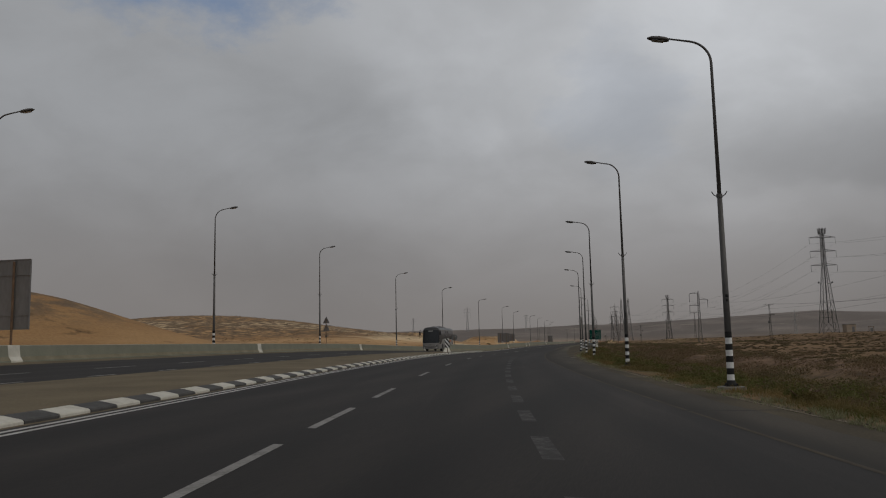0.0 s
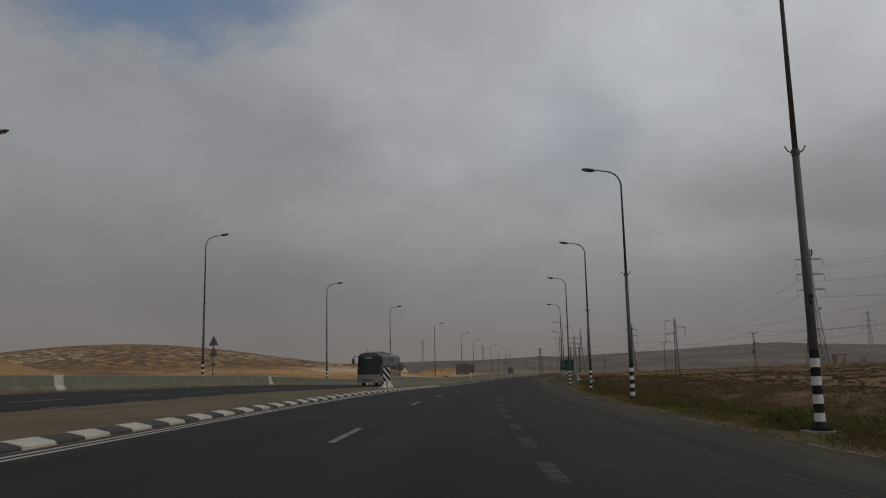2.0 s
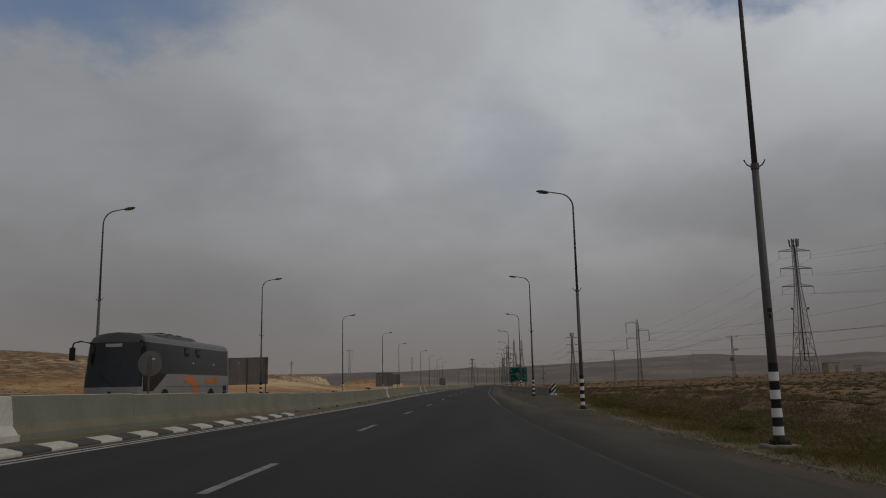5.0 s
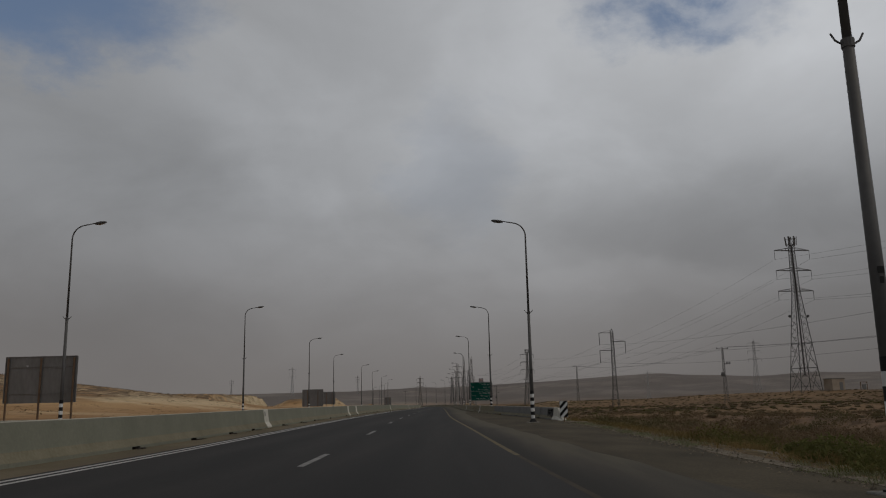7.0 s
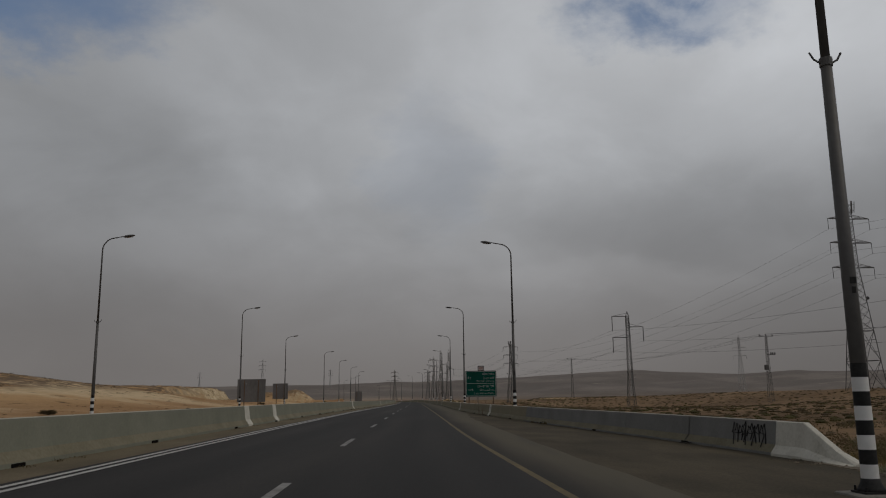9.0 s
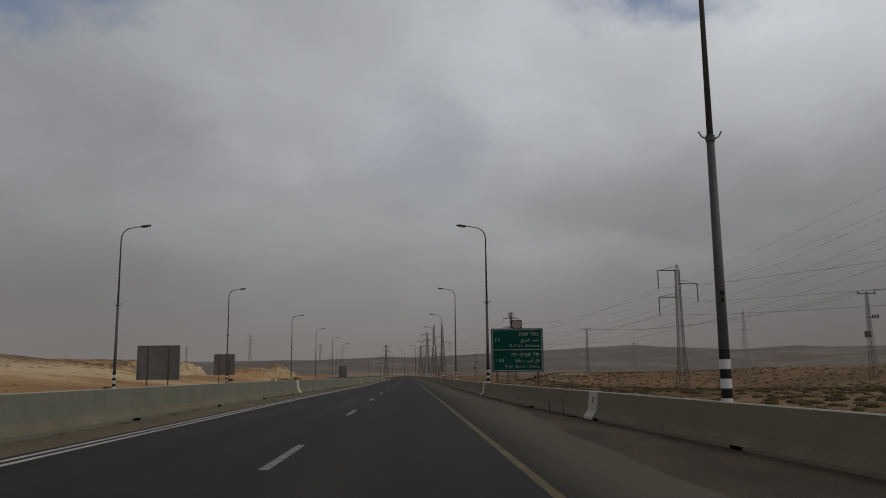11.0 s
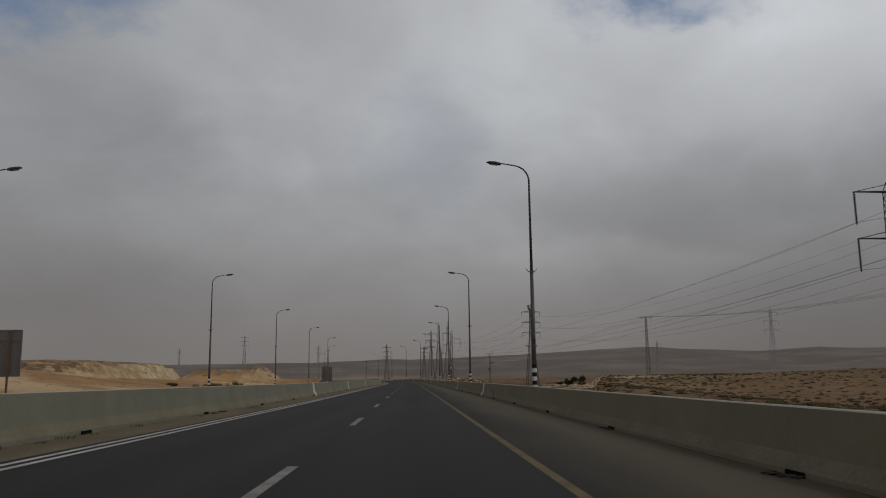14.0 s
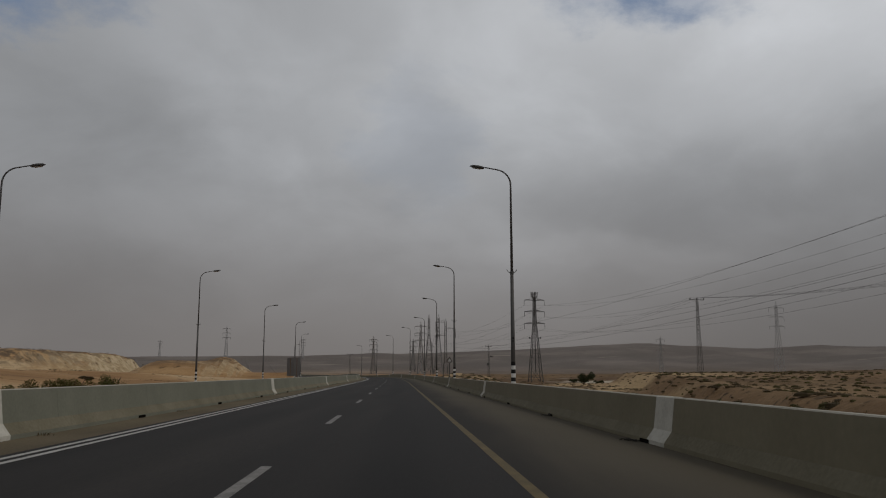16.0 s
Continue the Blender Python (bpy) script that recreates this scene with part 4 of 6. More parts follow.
med = barrier("median_barrier", "long grey concrete median barrier with white stripes", 123.0, 900, lambda y: at(TOE, y) - 0.31, [183.0, 219.0, 226.0, 276.8] + [341.8, 373.6] + [408.0 + 32.5 * k for k in range(8)])
part("barrier_end", end_mesh(), None, med, "sloped white painted end block", m=Matrix.Translation(place(float(at(TOE, 122)) - 0.31, 121.55, 0.2)) @ Matrix.Rotation(turn(122), 4, "Z"))
RB = lambda y: at(EDGE, y) + 0.31
rbar = barrier("roadside_barrier", "grey concrete roadside barrier with white stripes", 203.9, 900, RB, [248.9, 277.8, 342.9, 374.0] + [406.0 + 32.35 * k for k in range(10)], BM_BROWN)
end_turn = math.atan2(-(line(212) + RB(212) - line(204) - RB(204)), 8.0)
part("barrier_end", end_mesh(), None, rbar, "sloped white painted end block", m=Matrix.Translation(place(RB(202.4), 202.4)) @ Matrix.Rotation(end_turn, 4, "Z"))
barrier("outer_barrier", "grey concrete barrier beyond the oncoming lanes", -120, 214, lambda y: at(OUTER, y), [59.5 - 39 * k for k in range(1, 3)] + [59.5, 98.0, 137.0, 176.0])


# ---------------------------------------------------------------- street lamps
def street_lamp():
    """Base at the origin, arm towards -x."""
    lamp = thing("street_lamp", Matrix(), "tall grey steel street lamp with a black-and-white striped foot", "street lamp", "street lamps along the highway")
    part("plinth", bx((0, 0, -0.03), (0.78, 0.78, 0.36), None, 0.035), "plinth", lamp, "rough concrete plinth")
    bm = bx((0, 0, 0.165), (0.42, 0.42, 0.03))
    for sx in (-1, 1):
        for sy in (-1, 1):
            tube(bm, [(sx * 0.16, sy * 0.16, 0.15), (sx * 0.16, sy * 0.16, 0.25)], 0.02, 6)
    part("base_plate", bm, "black_paint", lamp)
    part("foot_collar", tube(bmesh.new(), [(0, 0, 0.18), (0, 0, 0.22), (0, 0, 0.29), (0, 0, 0.36)], [0.21, 0.19, 0.15, 0.134], 16), "black_paint", lamp, "flared black foot", True)
    bm = bmesh.new()
    tube(bm, [(0, 0, 0.18), (0, 0, 6.9)], [0.125, 0.088], 12)
    part("lower_shaft", bm, "steel", lamp, smooth_faces=True)
    bm = bmesh.new()
    pts, rad = [(0, 0, 6.9), (0, 0, 11.84)], [0.075, 0.05]
    for k in range(1, 9):
        a = radians(80) * k / 8
        pts.append((-0.86 * (1 - math.cos(a)), 0, 11.84 + 0.86 * math.sin(a)))
        rad.append(0.048 - 0.0012 * k)
    pts.append((-1.52, 0, 12.83))
    rad.append(0.032)
    tube(bm, pts, rad, 10)
    part("upper_shaft", bm, "steel", lamp, smooth_faces=True)
    bm = bmesh.new()
    tube(bm, [(0, 0, 6.82), (0, 0, 6.96)], 0.105, 12)
    for s in (-1, 1):
        tube(bm, [(s * 0.08, 0, 6.87), (s * 0.2, 0, 6.94), (s * 0.27, 0, 7.06)], 0.018, 6)
    part("flag_bracket", bm, "steel", lamp)
    bm = bmesh.new()
    rings = []
    for x, w, zt, zb in ((-1.45, 0.07, 0.05, -0.04), (-1.55, 0.15, 0.1, -0.07), (-1.82, 0.17, 0.11, -0.08), (-2.09, 0.13, 0.08, -0.06), (-2.22, 0.05, 0.02, -0.03)):
        rings.append([bm.verts.new((x, math.cos(a) * w, 12.81 + 0.15 * (-x - 1.7) + (zt if math.sin(a) > 0 else -zb) * math.sin(a))) for a in (2 * math.pi * k / 12 for k in range(12))])
    for a, b in zip(rings, rings[1:]):
        for k in range(12):
            bm.faces.new((a[k], b[k], b[(k + 1) % 12], a[(k + 1) % 12]))
    bm.faces.new(rings[0][::-1])
    bm.faces.new(rings[-1])
    head = part("lamp_head", bm, "steel", lamp, "grey cobra-style lamp head", True)
    part("lens", bx((0, 0, 0), (0.42, 0.22, 0.02), Matrix.Translation((-1.85, 0, 12.755)) @ Matrix.Rotation(radians(8.5), 4, "Y"), 0.008), "lens", head)
    for k in range(8):
        z = 0.35 + 0.212 * k
        r = 0.125 - 0.037 * (z + 0.14) / 6.3
        bm = bmesh.new()
        tube(bm, [(0, 0, z), (0, 0, z + 0.2105)], [r + 0.006, r + 0.004], 12, False)
        part("painted_band", bm, "black_paint" if k % 2 else "sign_white", lamp, "", True)
    bm = bmesh.new()
    for zz, w in ((3.3, 0.1), (3.15, 0.06)):
        box(bm, (0, -0.113, zz), (w, 0.006, 0.1))
    part("number_bars", bm, "black_paint", lamp)
    return lamp


LAMP = street_lamp()
RIGHT_LAMPS = [(-1.86, 54.3), (-6.19, 78.1), (-10.15, 102.3), (-13.07, 127.9), (-16.33, 155.8), (-19.52, 195.0), (-21.9, 240.2), (-25.32, 282.4), (-27.6, 326.0), (-30.1, 370.2), (-32.7, 412.0), (-34.9, 447.5)]
LEFT_LAMPS = [(-38.4, 59.5), (-43.9, 91.2), (-47.5, 123.5), (-48.4, 158.4), (-49.5, 193.9), (-51.1, 237.8), (-53.1, 282.2), (-57.3, 326.8), (-57.6, 369.8), (-61.3, 417.4), (-64.1, 462.8)]
for y in (489.0, 524.0, 566.0, 608.0, 650.0):
    RIGHT_LAMPS.append((float(line(y)) + 7.7, y))
for y in (507.0, 562.0, 604.0, 646.0):
    LEFT_LAMPS.append((float(line(y)) - 19.5, y))
R_HEADS = [11.8, 12.75, 12.45, 12.4, 12.57, 12.6, 12.4, 12.42, 12.3, 12.3, 12.46, 12.3]
L_HEADS = [14.0, 14.1, 14.2, 13.5, 13.2, 12.85, 12.73, 12.7, 12.4, 12.7, 12.6]
first = True
for group, flip, heads in ((RIGHT_LAMPS, 0.0, R_HEADS), (LEFT_LAMPS, math.pi, L_HEADS)):
    for i, (x, y) in enumerate(group):
        d = x - float(line(y))
        z = max(ground_z(x, y), float(surf(d, y)) - 0.06) - 0.05
        tall = (heads[min(i, len(heads) - 1)] - z) / 12.81
        m = Matrix.Translation((x, y, z)) @ Matrix.Rotation(turn(y) + flip, 4, "Z") @ Matrix.Diagonal((1, 1, tall, 1))
        if first:
            LAMP.matrix_basis, first, tall_1 = m, False, tall
        else:
            copy_thing(LAMP, m @ Matrix.Diagonal((1, 1, 1 / tall_1, 1)))


# ---------------------------------------------------------------- signs
def lettering(text, size, x, z, y, mat, parent, right=False, wide=0.0, spread_letters=True, bold=0.0):
    """Raised letters on a panel that faces -y; x is the left end, or the right end."""
    c = bpy.data.curves.new("lettering", "FONT")
    c.body, c.size, c.extrude, c.offset = text, size, 0.002, bold
    c.align_x = "RIGHT" if right else "LEFT"
    tmp = new("lettering", c)
    bpy.context.view_layer.update()
    squeeze = 1.0
    if wide and spread_letters:
        w1 = tmp.dimensions[0]
        c.space_character = 1.2
        bpy.context.view_layer.update()
        c.space_character = max(0.8, 1.0 + 0.2 * (wide - w1) / (tmp.dimensions[0] - w1))
        bpy.context.view_layer.update()
    if wide:
        squeeze = wide / tmp.dimensions[0]
    me = bpy.data.meshes.new_from_object(tmp.evaluated_get(bpy.context.evaluated_depsgraph_get()))
    bpy.data.objects.remove(tmp)
    bpy.data.curves.remove(c)
    co = [v.co.copy() for v in me.vertices]
    root = list(range(len(co)))

    def find(i):
        while root[i] != i:
            root[i] = root[root[i]]
            i = root[i]
        return i
    for e in me.edges:
        root[find(e.vertices[0])] = find(e.vertices[1])
    spans = {}
    for i, p in enumerate(co):
        k = find(i)
        a, b = spans.get(k, (9e9, -9e9))
        spans[k] = (min(a, p.x), max(b, p.x))
    # pieces above one another (dots, accents) belong to one letter
    groups = []
    for k, (a, b) in sorted(spans.items(), key=lambda q: q[1][0]):
        if groups and a < groups[-1][1] - 0.3 * min(b - a, groups[-1][1] - groups[-1][0]):
            groups[-1][1] = max(groups[-1][1], b)
            groups[-1][2].add(k)
        else:
            groups.append([a, b, {k}])
    for a, b, keys in groups:
        idx = {}
        for i in range(len(co)):
            if find(i) in keys:
                idx[i] = len(idx)
        faces = [[idx[v] for v in p.vertices] for p in me.polygons if p.vertices[0] in idx]
        lm = bpy.data.meshes.new("letter")
        lm.from_pydata([co[i] for i in idx], [], faces)
        lm.materials.append(M[mat])
        o = new("letter", lm)
        o.matrix_basis = Matrix.Translation((x, y, z)) @ Matrix.Rotation(math.pi / 2, 4, "X") @ Matrix.Diagonal((squeeze, 1, 1, 1))
        o.parent = parent
    bpy.data.meshes.remove(me)


def rounded(w, h, r, n=5):
    out = []
    for cx, cz, a0 in ((w / 2 - r, h / 2 - r, 0), (-w / 2 + r, h / 2 - r, 90), (-w / 2 + r, -h / 2 + r, 180), (w / 2 - r, -h / 2 + r, 270)):
        out += [(cx + r * math.cos(radians(a0 + 90 * k / n)), cz + r * math.sin(radians(a0 + 90 * k / n))) for k in range(n + 1)]
    return out


def plate(w, h, r, y0, y1, c=(0, 0)):
    bm = bmesh.new()
    prism(bm, [(x + c[0], z + c[1]) for x, z in rounded(w, h, r)], y0, y1)
    return bm


def ring_frame(w, h, r, t, y0, y1, c=(0, 0)):
    bm = bmesh.new()
    o, i = rounded(w, h, r), rounded(w - 2 * t, h - 2 * t, max(0.005, r - t))
    n = len(o)
    vs = [[bm.verts.new((x + c[0], y, z + c[1])) for x, z in ring] for ring, y in ((o, y0), (i, y0), (i, y1), (o, y1))]
    for a, b in ((0, 1), (1, 2), (2, 3), (3, 0)):
        for k in range(n):
            bm.faces.new((vs[a][k], vs[a][(k + 1) % n], vs[b][(k + 1) % n], vs[b][k]))
    return bm


# green direction sign
gx, gy = -23.33, 279.7
gs = thing("direction_sign", Matrix.Translation((gx, gy, ground_z(gx, gy))) @ Matrix.Rotation(radians(3.0), 4, "Z"), "large green direction sign with white lettering on two steel posts", "road sign")
GZ = 1.42 + 1.5 - ground_z(gx, gy)
part("panel", plate(3.66, 3.02, 0.08, -0.02, 0.02, (0, GZ)), "sign_green", gs)
part("border", ring_frame(3.54, 2.9, 0.14, 0.035, -0.027, -0.02, (0, GZ)), "sign_letter", gs)
part("divider", bx((0, -0.0235, GZ + 0.03), (3.47, 0.007, 0.035)), "sign_letter", gs)
part("frame_edge", ring_frame(3.72, 3.08, 0.09, 0.035, -0.03, 0.05, (0, GZ)), "sign_back", gs)
for s in (-1.45, 1.45):
    part("post", bx((s, 0.09, GZ / 2 - 0.3), (0.14, 0.1, GZ + 1.5), None, 0.01), "rust_post", gs, "weathered steel post")
for s in (-0.9, 0.0, 0.9):
    part("back_rail", bx((0, 0.045, GZ + s), (3.4, 0.05, 0.08)), "sign_back", gs)
TOP = GZ + 1.51
R_IN = 1.83 - 0.27
HE1, HE2 = "\u05e2\u05d1\u05e9 \u05e8\u05d0\u05d1", "\u05d5\u05e4\u05d9-\u05d1\u05d9\u05d1\u05d0 \u05dc\u05ea"
AR1, AR2 = "\ufeca\ufe92\ufef4\ufeb7  \ufeae\ufef4\ufe8c\ufe91", "\ufe8e\ufed3\ufe8e\ufef3-\ufe90\ufef4\ufe91\ufe83 \ufede\ufe97"
for text, z, size, wide, loose in ((HE1, 0.48, 0.36, 1.43, True), (AR1, 0.88, 0.3, 1.26, False), ("Be'er Sheva", 1.29, 0.29, 2.06, True), (HE2, 1.93, 0.36, 1.95, True), (AR2, 2.33, 0.3, 1.7, False), ("Tel Aviv\u2013Yafo", 2.76, 0.29, 2.43, True)):
    lettering(text, size, R_IN, TOP - z, -0.021, "sign_letter", gs, True, wide, loose)
lettering("22", 0.29, -1.6, TOP - 0.87, -0.021, "sign_letter", gs, False, 0.36)
lettering("135", 0.29, -1.54, TOP - 2.33, -0.021, "sign_letter", gs, False, 0.52)
shield = part("route_shield", plate(0.74, 0.6, 0.03, -0.02, 0.02, (0.0, TOP + 0.32)), "sign_maroon", gs, "small maroon route number plate")
part("shield_ring", ring_frame(0.6, 0.46, 0.12, 0.045, -0.026, -0.02, (0.0, TOP + 0.32)), "sign_letter", shield)
part("shield_face", plate(0.48, 0.34, 0.08, -0.025, -0.02, (0.0, TOP + 0.32)), "sign_pink", shield)
lettering("40", 0.28, -0.185, TOP + 0.225, -0.027, "sign_maroon", shield, False, 0.37)


def board_back(x0, x1, y, z0, z1, posts, yaw=2.0, label="large grey metal road sign seen from behind on posts"):
    cx, w, h = (x0 + x1) / 2, x1 - x0, z1 - z0
    g = ground_z(cx, y)
    s = thing("road_sign", Matrix.Translation((cx, y, g)) @ Matrix.Rotation(radians(yaw), 4, "Z"), label, "road sign", "boards facing the oncoming traffic")
    zc = z0 + h / 2 - g
    part("panel", plate(w, h, 0.06, 0.0, 0.03, (0, zc)), "sign_back", s)
    part("frame_edge", ring_frame(w + 0.06, h + 0.06, 0.06, 0.05, -0.05, 0.03, (0, zc)), "sign_back", s)
    for f in (-0.3, 0.28):
        part("back_rail", bx((0, -0.025, zc + f * h), (w - 0.1, 0.05, 0.06)), "sign_back", s)
    for k in range(posts):
        px = (-0.5 + (k + 0.5) / posts) * w if posts == 2 else (-0.46 + 0.46 * k) * w
        part("post", bx((px, -0.09, (z1 - g - 0.1) / 2 - 0.2), (0.11, 0.09, z1 - g + 0.3), None, 0.008), "rust_post", s, "rust-stained steel post")
    part("sticker", bx((-0.2 * w, -0.004, zc + 0.3 * h), (0.12, 0.008, 0.07)), "sign_white", s)
    return s


board_back(-43.2, -38.9, 63.0, 2.35, 6.35, 2)
board_back(-53.7, -49.0, 194.6, 1.55, 4.5, 3)
board_back(-58.1, -54.1, 299.2, 1.1, 4.3, 2)
board_back(-61.1, -58.3, 334.0, 1.6, 4.4, 2)
board_back(-68.0, -65.2, 503.5, 0.7, 4.6, 2, 2.0, "tall narrow grey road sign seen from behind")

# two warning triangles on one post, from behind
tx, ty = -47.0, 124.5
tri = thing("warning_sign", Matrix.Translation((tx, ty, ground_z(tx, ty))), "two triangular warning signs seen from behind on one post", "road sign")
g0 = ground_z(tx, ty)
part("post", tube(bmesh.new(), [(0, -0.05, -0.3), (0, -0.05, 4.75 - g0)], 0.038, 8), "rust_post", tri)
for za in (4.95, 3.95):
    bm = bmesh.new()
    prism(bm, [(-0.47, za - 0.85 - g0), (-0.42, za - 0.89 - g0), (0.42, za - 0.89 - g0), (0.47, za - 0.85 - g0), (0.04, za - g0), (-0.04, za - g0)], 0.0, 0.02)
    part("triangle_plate", bm, "sign_back", tri)
part("small_plate", bx((0, 0.0, 2.35 - g0), (0.34, 0.02, 0.3), None, 0.01), "sign_back", tri)

# round sign from behind
rx, ry = -31.3, 132.1
g0 = ground_z(rx, ry) + 0.3
rs = thing("round_sign", Matrix.Translation((rx, ry, g0)), "round traffic sign seen from behind on a short post", "road sign")
bm = bmesh.new()
tube(bm, [(0, 0.0, 1.85 - g0), (0, 0.025, 1.85 - g0)], 0.4, 28)
part("disc", bm, "sign_back", rs)
part("rim", tube(bmesh.new(), [(0, -0.012, 1.85 - g0), (0, 0.0, 1.85 - g0)], 0.41, 28), "sign_back", rs)
part("post", tube(bmesh.new(), [(0, -0.05, -0.3), (0, -0.05, 2.1 - g0)], 0.035, 8), "rust_post", rs)
part("sticker", bx((0.12, -0.015, 2.0 - g0), (0.1, 0.006, 0.06)), "sign_white", rs)


def chevron_board(x, y, z0, z1, w, lean, label, yaw):
    g = float(surf(x - float(line(y)), y)) if x < -20 else ground_z(x, y)
    s = thing("chevron_sign", Matrix.Translation((x, y, g)) @ Matrix.Rotation(radians(yaw), 4, "Z"), label, "road sign")
    h, c = z1 - z0, (z0 + z1) / 2 - g
    part("panel", plate(w, h, 0.015, -0.012, 0.012, (0, c)), "black_paint", s)
    part("post", bx((0, 0.04, (z1 - g) / 2 - 0.15), (0.07, 0.05, z1 - g + 0.1)), "rust_post", s, "rusty steel post")
    pitch, lo, hi = h * 0.46, c - h / 2 + 0.01, c + h / 2 - 0.01
    xs = [(-0.5 + q / 24) * (w - 0.02) for q in range(25)]
    for k in range(-3, 5):
        strip = [(px, max(lo, min(hi, c + pitch * k + lean * px)), max(lo, min(hi, c + pitch * (k + 0.5) + lean * px))) for px in xs]
        strip = [q for q in strip if q[2] - q[1] > 0.004]
        if len(strip) < 2:
            continue
        bm = bmesh.new()
        rows = [[bm.verts.new((px, yy, z)) for yy, z in ((-0.0155, za), (-0.0155, zb), (-0.012, zb), (-0.012, za))] for px, za, zb in strip]
        for p, q in zip(rows, rows[1:]):
            for j in range(3):
                bm.faces.new((p[j], p[(j + 1) % 4], q[(j + 1) % 4], q[j]))
        bmesh.ops.recalc_face_normals(bm, faces=bm.faces[:])
        part("stripe", bm, "sign_white", s)
    return s


chevron_board(-28.62, 117.9, 0.56, 1.67, 0.58, -1.25, "black and white diagonal hazard board on a rusty post", 5)
chevron_board(-17.33, 197.6, -0.15, 0.9, 0.54, 1.05, "black and white diagonal hazard board beside the barrier end", -18)

# kilometre plate
kx, ky = -12.78, 121.5
g0 = ground_z(kx, ky)
km = thing("kilometre_sign", Matrix.Translation((kx, ky, g0)) @ Matrix.Rotation(radians(4), 4, "Z"), "small white kilometre plate with black figures on a thin post", "road sign")
part("post", tube(bmesh.new(), [(0, 0.03, -0.2), (0, 0.03, 0.4 - g0)], 0.03, 8), "sage_post", km, "thin pale olive post")
kp = part("plate", plate(0.48, 0.28, 0.02, -0.008, 0.008, (0, 0.28 - g0)), "black_paint", km)
part("plate_face", plate(0.4, 0.2, 0.015, -0.012, -0.008, (0, 0.28 - g0)), "sign_white", kp)
lettering("159", 0.26, -0.17, 0.19 - g0, -0.0125, "black_paint", kp, False, 0.34, False, 0.004)


# ---------------------------------------------------------------- power lines
def bar(bm, a, b, w):
    tube(bm, [a, b], w, 4, False)


def lattice(bm, h, w0, w1, waist, ww, panels, leg, brace):
    """Square lattice mast: width w0 at the foot, ww at the waist, w1 at the top."""
    def half(z):
        return (w0 + (ww - w0) * z / waist if z < waist else ww + (w1 - ww) * (z - waist) / (h - waist)) / 2
    zs = [0.0]
    while zs[-1] < h - 0.3:
        zs.append(min(h, zs[-1] + max(h / panels * 0.45, half(zs[-1]) * 2 * 1.05)))
    corners = ((-1, -1), (1, -1), (1, 1), (-1, 1))
    for z0, z1 in zip(zs, zs[1:]):
        a, b = half(z0), half(z1)
        for (cx, cy), (nx, ny) in zip(corners, corners[1:] + corners[:1]):
            bar(bm, (cx * a, cy * a, z0), (cx * b, cy * b, z1), leg)
            bar(bm, (cx * a, cy * a, z0), (nx * b, ny * b, z1), brace)
            bar(bm, (nx * a, ny * a, z0), (cx * b, cy * b, z1), brace)
            bar(bm, (cx * b, cy * b, z1), (nx * b, ny * b, z1), brace)
    return half


